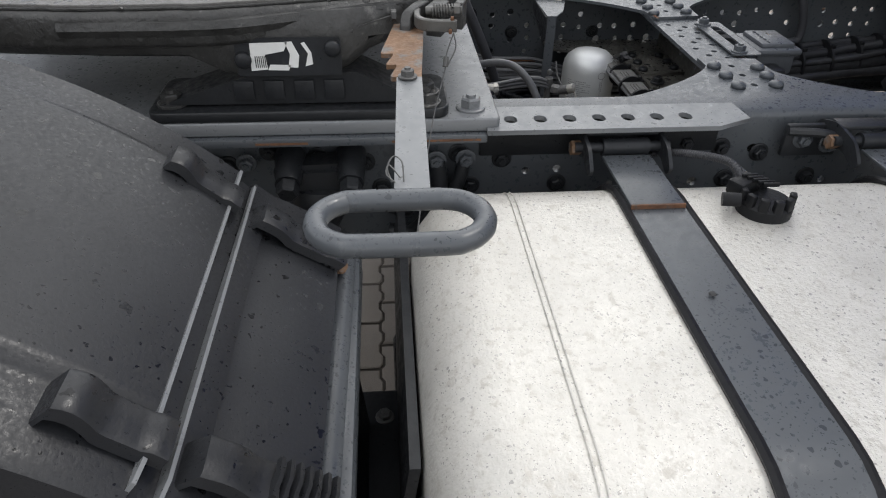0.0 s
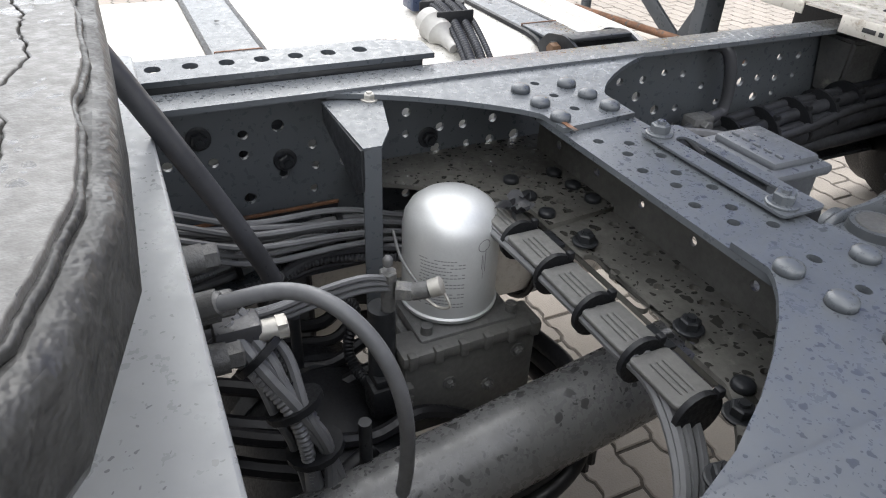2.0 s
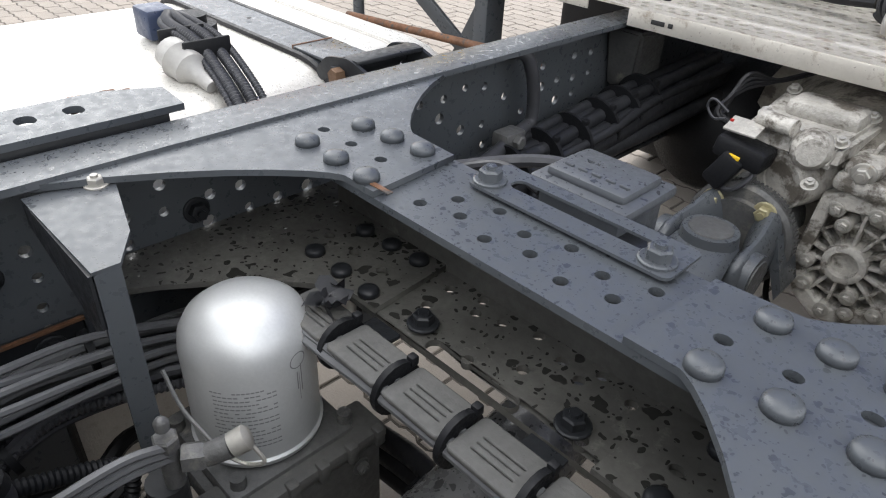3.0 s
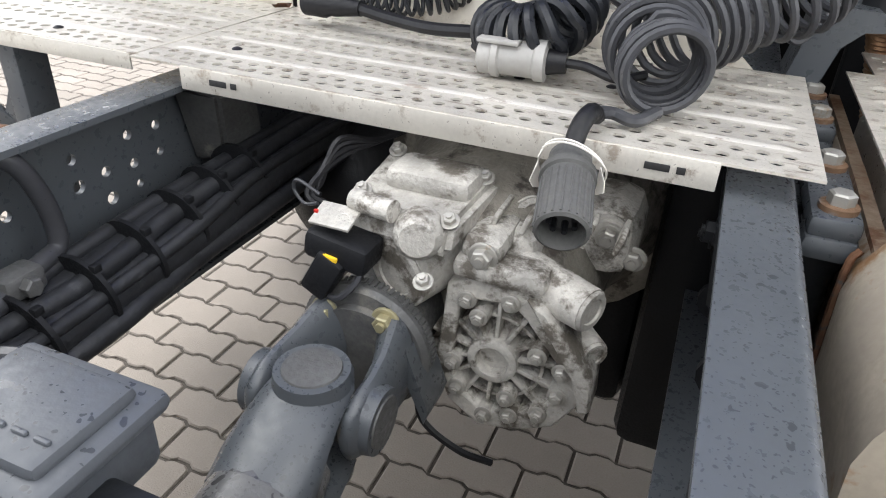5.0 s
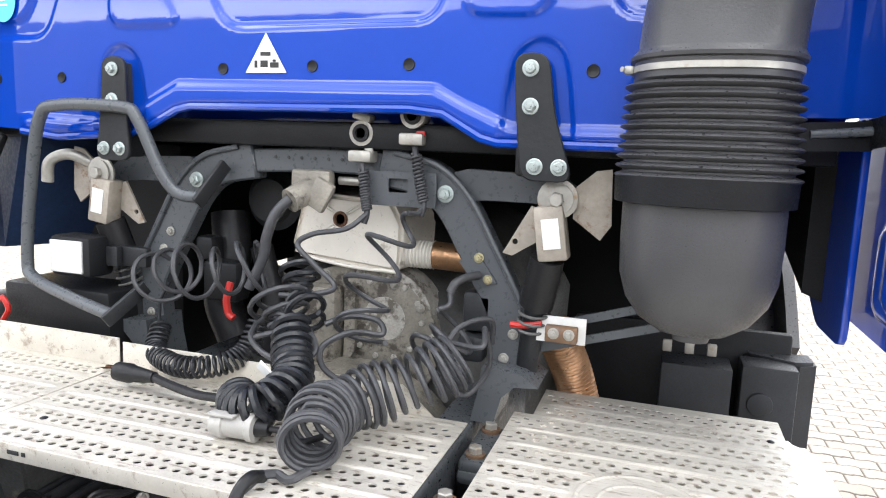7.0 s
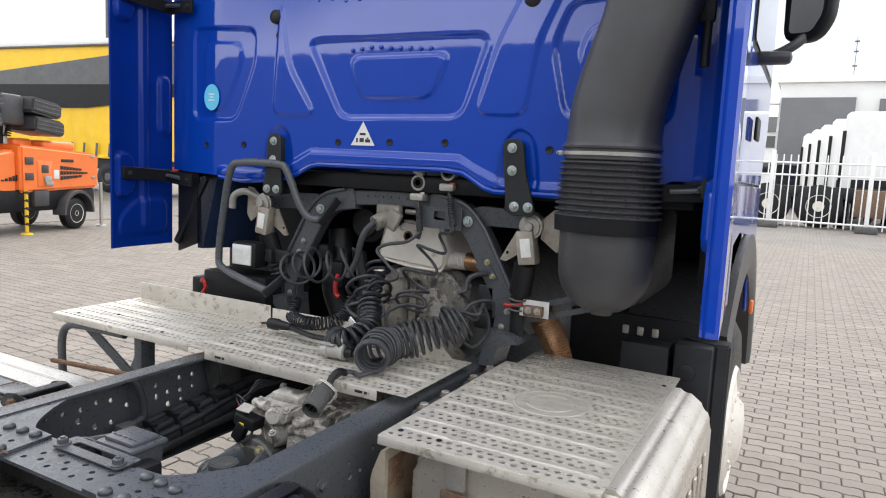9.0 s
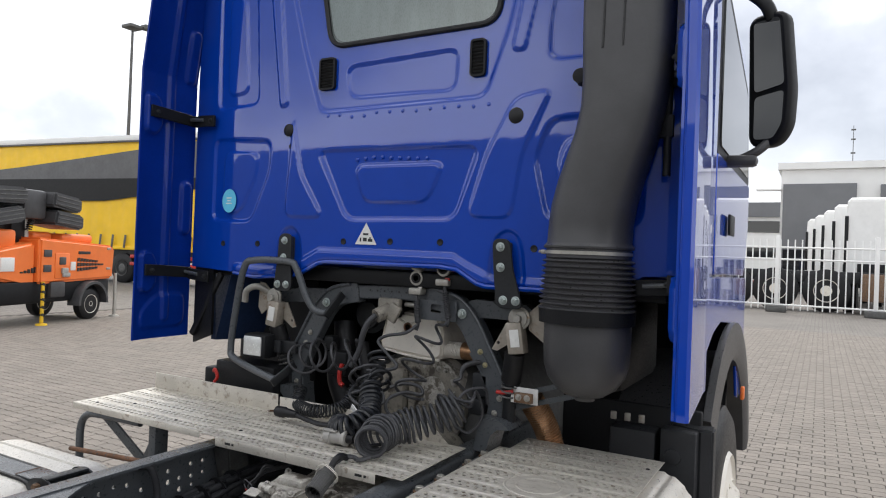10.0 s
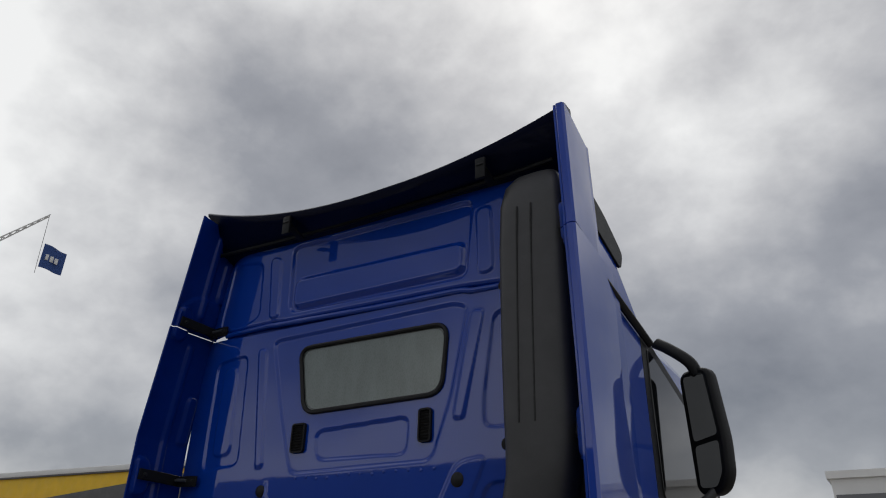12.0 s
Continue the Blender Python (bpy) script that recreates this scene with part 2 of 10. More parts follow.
CLAD = mat("pale_cladding", (0.75, 0.75, 0.74), 0.04, 1, 0.5, bump=0.0)
CLAD_GREY = mat("grey_roller_door", (0.14, 0.145, 0.155), 0.08, 1, 0.5, bump=0.0)
PAVER = mat("concrete_paver", (0.235, 0.207, 0.178), 0.16, 2.5, 0.8, bump=0.5, fine=230, pieces=0.45, stain=(0.17, 0.145, 0.12), stain_at=0.6, stain_scale=9)
JOINT = mat("joint_sand", (0.05, 0.042, 0.034), 0.3, 12, 0.9, bump=0.4)
RED = mat("red_plastic", (0.45, 0.02, 0.015), 0.1, 10, 0.4)
YELLOW_TAG = mat("yellow_tag", (0.8, 0.5, 0.02), 0.1, 10, 0.5)
LABEL_WHITE = mat("label_paper", (0.72, 0.72, 0.7), 0.08, 30, 0.6, stain=(0.3, 0.3, 0.3), stain_at=0.68, stain_scale=40)
INK = mat("black_ink", (0.02, 0.02, 0.02), 0.1, 10, 0.6)
INK_GREY = mat("grey_print", (0.22, 0.22, 0.23), 0.1, 10, 0.5)
CYAN = mat("cyan_sticker_film", (0.12, 0.55, 0.8), 0.06, 10, 0.4)
NAVY = mat("navy_plastic", (0.03, 0.045, 0.09), 0.15, 12, 0.4)
NATURAL = mat("natural_grey_plastic", (0.34, 0.33, 0.31), 0.2, 14, 0.45)


def glass(name, tint, rough=0.02):
    m = bpy.data.materials.new(name)
    m.use_nodes = True
    b = m.node_tree.nodes["Principled BSDF"]
    b.inputs["Base Color"].default_value = (*tint, 1)
    b.inputs["Roughness"].default_value = rough
    b.inputs["Coat Weight"].default_value = 1.0
    return m


WINDOW = mat("misted_window_glass", (0.16, 0.2, 0.19), 0.2, 5, 0.3, bump=0.02, coat=0.8, stretch=(3, 1, 1))
MIRROR = glass("mirror_glass", (0.75, 0.77, 0.8), 0.03)
MIRROR.node_tree.nodes["Principled BSDF"].inputs["Metallic"].default_value = 1.0
LENS = mat("lamp_lens", (0.75, 0.77, 0.76), 0.08, 60, 0.15, 0.5, bump=0.3, fine=200)
BLACK_GLASS = glass("dark_glass", (0.01, 0.011, 0.013), 0.04)
BLACK_GLASS.node_tree.nodes["Principled BSDF"].inputs["Coat Weight"].default_value = 0.0


# ---- building helpers ----
def link(name, data, parent=None, label=""):
    ob = new(name, data)
    if parent is not None:
        ob.parent = parent
    if label:
        ob["label"] = label
    return ob


def part(name, bm, material, parent=None, label="", smooth=40):
    """Links a bmesh as one mesh object under a thing or a part."""
    me = bpy.data.meshes.new(name)
    if smooth:
        bmesh.ops.recalc_face_normals(bm, faces=bm.faces)
        for f in bm.faces:
            f.smooth = True
        for e in bm.edges:
            if len(e.link_faces) != 2 or e.calc_face_angle(0) > radians(smooth):
                e.smooth = False
    bm.to_mesh(me)
    bm.free()
    me.materials.append(material)
    return link(name, me, parent, label)


def thing(name, label, category, at=(0, 0, 0), group="", kind=""):
    ob = new(name)
    ob.location = at
    ob.empty_display_size = 0.05
    return tagged(ob, label, category, group, kind)


def B():
    return bmesh.new()


def box(bm, c, s, bevel=0.0, m=None, seg=2):
    """A box of centre c and size s, its edges rounded by bevel, turned by m about its centre."""
    r = bmesh.ops.create_cube(bm, size=1.0)
    vs = r["verts"]
    bmesh.ops.scale(bm, vec=s, verts=vs)
    if bevel:
        es = list({e for v in vs for e in v.link_edges})
        g = bmesh.ops.bevel(bm, geom=es, offset=min(bevel, min(s) * 0.45), segments=seg, affect="EDGES", profile=0.5)
        vs = list({v for f in g["faces"] for v in f.verts} | {v for v in vs if v.is_valid})
    if m is not None:
        bmesh.ops.transform(bm, matrix=m, verts=vs)
    bmesh.ops.translate(bm, vec=c, verts=vs)
    return bm


def span(bm, lo, hi, bevel=0.0, seg=2):
    """A box from one corner to the other."""
    return box(bm, [(a + b) / 2 for a, b in zip(lo, hi)], [abs(b - a) for a, b in zip(lo, hi)], bevel, None, seg)


def loft(bm, rings, closed=True, cap=True):
    """Skins rings of equally many points."""
    vr = [[bm.verts.new(p) for p in ring] for ring in rings]
    n = len(vr[0])
    for a, b in zip(vr, vr[1:]):
        for i in range(n if closed else n - 1):
            j = (i + 1) % n
            bm.faces.new((a[i], a[j], b[j], b[i]))
    if cap and closed:
        bm.faces.new(vr[0][::-1])
        bm.faces.new(vr[-1])
    return bm


def basis(d):
    d = Vector(d).normalized()
    u = d.orthogonal().normalized()
    return d, u, d.cross(u)


def rod(bm, p0, p1, r0, r1=None, seg=16, cap=True):
    p0, p1 = Vector(p0), Vector(p1)
    r1 = r0 if r1 is None else r1
    d, u, v = basis(p1 - p0)
    ring = lambda p, r: [p + r * (math.cos(a) * u + math.sin(a) * v) for a in (2 * math.pi * i / seg for i in range(seg))]
    return loft(bm, [ring(p0, r0), ring(p1, r1)], cap=cap)


def turned(bm, p, axis, profile, seg=24):
    """A turned shape: profile rows of (along, radius) on the axis from p."""
    p = Vector(p)
    d, u, v = basis(axis)
    rings = [[p + d * h + max(r, 0.0004) * (math.cos(a) * u + math.sin(a) * v) for a in (2 * math.pi * i / seg for i in range(seg))] for h, r in profile]
    return loft(bm, rings)


def curve_points(pts, n=8):
    """Smooth points through pts."""
    P = [Vector(p) for p in pts]
    if len(P) < 3:
        return P
    P = [2 * P[0] - P[1]] + P + [2 * P[-1] - P[-2]]
    out = []
    for i in range(1, len(P) - 2):
        a, b, c, d = P[i - 1], P[i], P[i + 1], P[i + 2]
        for k in range(n):
            t = k / n
            out.append(0.5 * (2 * b + (c - a) * t + (2 * a - 5 * b + 4 * c - d) * t * t + (3 * b - a - 3 * c + d) * t ** 3))
    out.append(P[-2])
    return out


def tube(bm, pts, r, seg=8, n=8, smooth=True, radii=None, flat=1.0):
    """A round hose through pts."""
    P = curve_points(pts, n) if smooth else [Vector(p) for p in pts]
    u = None
    rings = []
    for i, p in enumerate(P):
        d = (P[min(i + 1, len(P) - 1)] - P[max(i - 1, 0)]).normalized()
        u = d.orthogonal().normalized() if u is None else (u - d * u.dot(d)).normalized()
        v = d.cross(u)
        rr = r if radii is None else radii(i / (len(P) - 1))
        rings.append([p + rr * (math.cos(a) * u + flat * math.sin(a) * v) for a in (2 * math.pi * k / seg for k in range(seg))])
    return loft(bm, rings)


def corrugated(bm, pts, r, pitch=0.006, depth=0.0018, seg=10):
    P = curve_points(pts, 24)
    L = sum((b - a).length for a, b in zip(P, P[1:]))
    k = max(8, int(L / pitch) * 2)
    Q, acc, j = [], 0.0, 0
    for i in range(k + 1):
        want = L * i / k
        while j < len(P) - 2 and acc + (P[j + 1] - P[j]).length < want:
            acc += (P[j + 1] - P[j]).length
            j += 1
        Q.append(P[j].lerp(P[j + 1], min(1, (want - acc) / max(1e-6, (P[j + 1] - P[j]).length))))
    return tube(bm, Q, r, seg, 1, False, lambda t: r - (depth if round(t * k) % 2 else 0))


def coil(bm, pts, radius, r, turns, seg=7, per=18, low=False):
    """A helix of that many turns round the line through pts; radius may be a function of the way along."""
    P = curve_points(pts, 12)
    k = int(turns * per)
    u = None
    Q = []
    for i in range(k + 1):
        t = i / k
        s = t * (len(P) - 1)
        j = min(int(s), len(P) - 2)
        p, d = P[j].lerp(P[j + 1], s - j), (P[min(j + 2, len(P) - 1)] - P[max(j - 1, 0)]).normalized()
        u = d.orthogonal().normalized() if u is None else (u - d * u.dot(d)).normalized()
        if i == 0:
            phase = math.atan2(-d.cross(u).z, -u.z) if low else 0.0
        a = 2 * math.pi * turns * t + phase
        rr = radius(t) if callable(radius) else radius
        Q.append(p + rr * (math.cos(a) * u + math.sin(a) * d.cross(u)))
    return tube(bm, Q, r, seg, 1, False), Q


def hexagon(bm, p, axis, r, h):
    return turned(bm, p, axis, [(0, r), (h * 0.85, r), (h, r * 0.82)], 6)


def bolt_mesh(name, r, washer=True, domed=False):
    """A bolt head along +z, its seat at the origin."""
    bm = B()
    if domed:
        turned(bm, (0, 0, 0), (0, 0, 1), [(0, r * 1.04), (r * 0.42, r), (r * 0.58, r * 0.92), (r * 0.74, r * 0.62), (r * 0.8, r * 0.3), (r * 0.81, 0.0)], 18)
    else:
        if washer:
            turned(bm, (0, 0, 0), (0, 0, 1), [(0, r * 1.45), (r * 0.18, r * 1.45), (r * 0.26, r * 1.3)], 16)
        hexagon(bm, (0, 0, r * 0.2), (0, 0, 1), r, r * 0.95)
        rod(bm, (0, 0, r), (0, 0, r * 1.45), r * 0.5, r * 0.45, 10)
    me = bpy.data.meshes.new(name)
    for f in bm.faces:
        f.smooth = domed
    bm.to_mesh(me)
    bm.free()
    return me


def put_bolts(name, mesh, material, parent, places, axis=(0, 0, 1), label=""):
    """Bolts that share one mesh, as parts of their thing."""
    me = mesh.copy() if material not in list(mesh.materials) and len(mesh.materials) else mesh
    if not len(me.materials):
        me.materials.append(material)
    else:
        me.materials[0] = material
    q = Vector((0, 0, 1)).rotation_difference(Vector(axis)).to_matrix().to_4x4()
    for i, p in enumerate(places):
        ob = link(name, me, parent, label)
        ob.matrix_basis = Matrix.Translation(p) @ q @ Matrix.Rotation(i * 1.3, 4, "Z")


def oval(cx, cy, rx, ry=None, n=12, turn=0.0):
    ry = rx if ry is None else ry
    return [(cx + rx * math.cos(a) * math.cos(turn) - ry * math.sin(a) * math.sin(turn), cy + rx * math.cos(a) * math.sin(turn) + ry * math.sin(a) * math.cos(turn))
            for a in (2 * math.pi * i / n for i in range(n))]


def slot(cx, cy, lx, ly, n=5):
    """A slot with round ends, long in x or y."""
    r = min(lx, ly) / 2
    hx, hy = lx / 2 - r, ly / 2 - r
    out = []
    for k in range(4):
        sx, sy = ((1, 1), (-1, 1), (-1, -1), (1, -1))[k]
        for i in range(n):
            a = math.pi / 2 * (k + i / (n - 1))
            out.append((cx + sx * hx + r * math.cos(a), cy + sy * hy + r * math.sin(a)))
    return out


def rounded(x0, y0, x1, y1, r, n=5):
    out = []
    for k, (cx, cy) in enumerate(((x1 - r, y1 - r), (x0 + r, y1 - r), (x0 + r, y0 + r), (x1 - r, y0 + r))):
        for i in range(n):
            a = math.pi / 2 * (k + i / (n - 1))
            out.append((cx + r * math.cos(a), cy + r * math.sin(a)))
    return out


def fillet(pts, r, n=5, closed=True):
    """Rounds the corners of a polygon in the plane."""
    out = []
    k = len(pts)
    for i, p in enumerate(pts):
        p = Vector((*p, 0))
        if not closed and i in (0, k - 1):
            out.append((p.x, p.y))
            continue
        a, b = Vector((*pts[i - 1], 0)) - p, Vector((*pts[(i + 1) % k], 0)) - p
        q = min(r, a.length * 0.45, b.length * 0.45)
        s, e = p + a.normalized() * q, p + b.normalized() * q
        for j in range(n + 1):
            t = j / n
            c = s * (1 - t) ** 2 + p * 2 * t * (1 - t) + e * t * t
            out.append((c.x, c.y))
    return out


def sheet(name, outline, holes, thick, m, material, parent=None, label="", bevel=0.0):
    """A plate of that outline with holes through it; m takes its plane into place, the plate's thickness is centred on it."""
    cu = bpy.data.curves.new(name, "CURVE")
    cu.dimensions, cu.fill_mode, cu.extrude, cu.bevel_depth, cu.bevel_resolution = "2D", "BOTH", thick / 2 - bevel, bevel, 1
    for ring in [outline, *holes]:
        sp = cu.splines.new("POLY")
        sp.points.add(len(ring) - 1)
        for p, (x, y) in zip(sp.points, ring):
            p.co = (x, y, 0, 1)
        sp.use_cyclic_u = True
    tmp = bpy.data.objects.new(name, cu)
    scene.collection.objects.link(tmp)
    bpy.context.view_layer.update()
    me = bpy.data.meshes.new_from_object(tmp.evaluated_get(bpy.context.evaluated_depsgraph_get()))
    bpy.data.objects.remove(tmp)
    bpy.data.curves.remove(cu)
    me.transform(m)
    me.name = name
    me.materials.clear()
    me.materials.append(material)
    return link(name, me, parent, label)


# planes: (u, v) to world
XY = lambda z: Matrix.Translation((0, 0, z))
YZ = lambda x: Matrix(((0, 0, 1, x), (1, 0, 0, 0), (0, 1, 0, 0), (0, 0, 0, 1)))
XZ = lambda y: Matrix(((1, 0, 0, 0), (0, 0, -1, y), (0, 1, 0, 0), (0, 0, 0, 1)))

# ---- chassis frame: rails, crossmember, mounting plate ----
rng = random.Random(4)
chassis = thing("chassis_frame", "dark grey steel ladder frame, rain-spotted and bolted", "truck frame")
BOLT = bolt_mesh("bolt", 0.012)
BOLT_S = bolt_mesh("small_bolt", 0.008)
BOLT_L = bolt_mesh("large_bolt", 0.0165)
RIVET = bolt_mesh("rivet", 0.0132, domed=True)
RIVET_S = bolt_mesh("small_rivet", 0.012, domed=True)
Y0, Y1 = -3.3, 0.62


def flange_profile(side, z, up):
    o = [(0.345, 0), (0.403, 0), (0.411, -0.0025), (0.4155, -0.007), (0.417, -0.014), (0.417, -0.03), (0.409, -0.03), (0.409, -0.015), (0.403, -0.008), (0.345, -0.008)]
    return [(side * x, z + up * d) for x, d in o]


def rail_holes(y_from, y_to, share, rows, seed):
    r = random.Random(seed)
    out = []
    y = y_from
    while y < y_to:
        for z in rows:
            if r.random() < share:
                out.append(oval(y + (r.random() - 0.5) * 0.012, z + (r.random() - 0.5) * 0.008, r.choice((0.0065, 0.0075, 0.0075, 0.0095)), n=10))
        y += 0.05
    return out


for side in (-1, 1):
    for name, z, up in (("top_flange", 1.0, 1), ("bottom_flange", 0.71, -1)):
        bm = B()
        loft(bm, [[(x, y, zz) for x, zz in flange_profile(side, z, up)] for y in (Y0, Y1)])
        part(name, bm, FRAME, chassis)
    holes = rail_holes(-1.66, -0.36, 0.62 if side < 0 else 0.34, (0.93, 0.895, 0.86, 0.825, 0.79), 5 + side)
    sheet("web", [(Y0, 0.74), (Y1, 0.74), (Y1, 0.97), (Y0, 0.97)], holes, 0.008, YZ(side * 0.413), FRAME, chassis)
    # bolts along the web
    spots = [(side * 0.409, -1.62 + 0.115 * i, 0.93 - 0.05 * (i % 2)) for i in range(4)]
    put_bolts("bolt", BOLT, FRAME_DARK, chassis, spots, (-side, 0, 0))
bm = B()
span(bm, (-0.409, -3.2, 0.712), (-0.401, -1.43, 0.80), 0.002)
part("web_liner", bm, FRAME_DARK, chassis, "dark liner plate with a rusty edge")
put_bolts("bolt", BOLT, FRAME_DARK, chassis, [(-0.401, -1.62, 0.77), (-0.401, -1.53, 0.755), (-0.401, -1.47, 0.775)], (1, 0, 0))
bm = B()
span(bm, (-0.4005, -3.2, 0.799), (-0.396, -1.43, 0.803))
part("rust_edge", bm, RUST_DARK, chassis)

# crossmember of two hole-punched flanges, a web, and flared gussets with rivets
cross = link("crossmember", None, chassis)


def gusset_outline(side, back, front, far):
    """Plan of a gusset that flares from the crossmember to the rail."""
    pts = [(0.14, back)]
    for i in range(9):
        a = math.pi / 2 * i / 8
        pts.append((0.345 - 0.165 * math.cos(a) ** 1.2 + 0.004, back - far * (1 - math.sin(a) ** 0.75 if i < 8 else 0) * 0 - far * (1 - math.cos(a)) ** 1.3))
    pts += [(0.408, back - far), (0.408, front + far * 0.8)]
    for i in range(9):
        a = math.pi / 2 * (8 - i) / 8
        pts.append((0.345 - 0.13 * math.cos(a) ** 1.2 + 0.004, front + far * 0.75 * (1 - math.cos(a)) ** 1.3))
    pts.append((0.15, front - 0.004))
    return [(side * x, y) for x, y in pts]


YB, YF = -1.213, -1.092
for z, dz, far in ((0.988, 0.008, 0.24), (0.847, -0.008, 0.2)):
    top = z > 0.9
    hs = []
    for i in range(6):
        x = -0.105 + 0.042 * i
        hs += [oval(x, -1.185 + 0.012 * (i % 2), 0.0068), oval(x + 0.018, -1.152 + 0.014 * (i % 2), 0.0068)]
    for s in (-1, 1):
        hs += [oval(s * (0.19 + 0.05 * k), -1.163, 0.0075, 0.0065) for k in range(2)]
    if not top:
        hs = [oval(-0.30 + 0.046 * i, -1.19 + 0.03 * (i % 3), 0.0068) for i in range(14)]
        hs += [oval(-0.16 + 0.04 * i, -1.108 - 0.012 * (i % 2), 0.0068) for i in range(9)]
        hs += [slot(-0.01, YB + 0.012, 0.12, 0.02)]
    sheet("lower_flange" if not top else "upper_flange", [(-0.33, YB), (0.33, YB), (0.33, YF), (-0.33, YF)], hs, 0.008, XY(z - 0.004), FRAME if top else WET, cross, "" if top else "dusty flange spotted with rain")
    for s in (-1, 1):
        hs = [oval(s * (0.19 + 0.05 * k), -1.163, 0.0075, 0.0065) for k in range(3)]
        ol = gusset_outline(s, YB - 0.001, YF + 0.001, far)
        if s < 0:
            ol = ol[::-1]
        sheet("gusset", ol, hs, 0.007, XY(z + (0.0041 if top else 0.0041)), FRAME if top else WET, cross)
        ex = 0.03 if s > 0 else 0.0
        spots = [(s * x + ex, y, z + 0.0076) for x, y in ((0.27, -1.199), (0.217, -1.2), (0.165, -1.202), (0.268, -1.124), (0.222, -1.12), (0.176, -1.117))]
        put_bolts("rivet", RIVET if top else RIVET_S, FRAME if top else FRAME_DARK, cross, spots)
sheet("web_plate", [(-0.36, 0.845), (0.36, 0.845), (0.36, 0.984), (-0.36, 0.984)], [oval(-0.3 + 0.05 * i, 0.885 + 0.035 * (i % 2), 0.0068) for i in range(13)], 0.006, XZ(YF - 0.003), WET, cross, "dusty web with punched holes")
put_bolts("bolt", BOLT, FRAME_DARK, cross, [(-0.09, -1.19, 0.852), (0.101, -1.186, 0.852), (0.22, -1.23, 0.852), (0.27, -1.3, 0.852)])
# rust bleeding at a gusset tip
bm = B()
box(bm, (-0.14, -1.205, 0.9967), (0.03, 0.006, 0.001))
part("rust_mark", bm, RUST_DARK, cross)

# slotted stay for the electronics box
stay = link("slotted_stay", None, chassis)
sheet("stay_plate", rounded(-0.1, -1.128, 0.125, -1.066, 0.008), [slot(0.012, -1.093, 0.16, 0.02)], 0.003, XY(0.9938), FRAME, stay)
put_bolts("bolt", BOLT, FRAME, stay, [(-0.084, -1.11, 0.9955), (0.104, -1.108, 0.9955)])

# mounting plate under the coupling
plate = link("mounting_plate", None, chassis)
plate["label"] = "light grey painted coupling mounting plate"
sheet("plate", rounded(-0.487, -2.75, 0.487, -1.682, 0.006), [], 0.022, XY(1.018), GREY_PAINT, plate, "", 0.003)
for s in (-1, 1):
    bm = B()
    span(bm, (s * 0.418, -2.75, 0.992), (s * 0.5, -1.70, 1.006), 0.002)
    part("angle_edge", bm, FRAME, plate)
for y0, y1 in ((-1.85, -1.71), (-2.06, -1.98)):
    bm = B()
    span(bm, (0.5002, y0, 0.9965), (0.501, y1, 1.0))
    part("rust_edge", bm, RUST_DARK, plate)
put_bolts("large_bolt", BOLT_L, GREY_PAINT, plate, [(0.448, -1.722, 1.029), (-0.448, -1.722, 1.029)])
sheet("slotted_strip", slot(0.455, -2.02, 0.025, 0.3), [], 0.01, XY(1.0345), FRAME_DARK, plate)
# perforated angles on the rails
for s in (-1, 1):
    a = link("perforated_angle", None, chassis)
    y1 = -1.262
    hs = [slot(s * 0.462, -1.658 + 0.0485 * i, 0.027, 0.021) for i in range(7)]
    ol = [(s * 0.412, -1.70), (s * 0.503, -1.70), (s * 0.503, -1.325), (s * 0.475, y1), (s * 0.412, y1 - 0.004)]
    sheet("slotted_leg", ol if s > 0 else ol[::-1], hs, 0.008, XY(1.010), GREY_PAINT if s > 0 else FRAME, a)
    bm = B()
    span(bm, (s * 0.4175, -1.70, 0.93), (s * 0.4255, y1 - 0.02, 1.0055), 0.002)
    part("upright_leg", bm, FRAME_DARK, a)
    if s < 0:
        bm = B()
        for i in range(46):
            y = -1.69 + 0.0088 * i
            box(bm, (-0.5035, y, 1.004), (0.004 + rng.random() * 0.004, 0.01, 0.012 + rng.random() * 0.008), 0.002)
        tagged(part("rust_crust", bm, RUST_DARK, a), "flaking brown rust crust along the edge", kind="stuff")

# ---- outer face of the right rail: bolts, brackets, spring casting ----
spots = []
for i in range(16):
    y = -2.28 + 0.078 * i
    if not -1.6 < y < -1.44:
        spots.append((0.4175, y + rng.uniform(-0.01, 0.01), 0.945 - 0.012 * (i % 3)))
    if i % 2:
        spots.append((0.4175, y + 0.02, 0.87))
put_bolts("bolt", BOLT, FRAME_DARK, chassis, spots, (1, 0, 0))
put_bolts("bolt", BOLT, FRAME, chassis, [(0.4175, -1.05, 0.955), (0.4175, -1.0, 0.94), (0.4175, -0.86, 0.9), (0.4175, -0.82, 0.915)], (1, 0, 0))
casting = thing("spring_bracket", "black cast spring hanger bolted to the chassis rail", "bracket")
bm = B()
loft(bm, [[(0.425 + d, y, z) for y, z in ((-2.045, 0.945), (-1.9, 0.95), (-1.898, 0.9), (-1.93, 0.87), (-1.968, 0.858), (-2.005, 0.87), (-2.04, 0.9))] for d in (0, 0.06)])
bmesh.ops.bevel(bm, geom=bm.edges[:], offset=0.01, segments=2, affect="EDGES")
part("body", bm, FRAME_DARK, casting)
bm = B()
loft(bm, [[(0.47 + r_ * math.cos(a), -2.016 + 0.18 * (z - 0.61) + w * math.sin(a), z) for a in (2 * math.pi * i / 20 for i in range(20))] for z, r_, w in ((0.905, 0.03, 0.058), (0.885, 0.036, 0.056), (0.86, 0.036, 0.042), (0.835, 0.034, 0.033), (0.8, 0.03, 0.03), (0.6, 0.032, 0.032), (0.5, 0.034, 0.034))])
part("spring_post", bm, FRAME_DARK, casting)
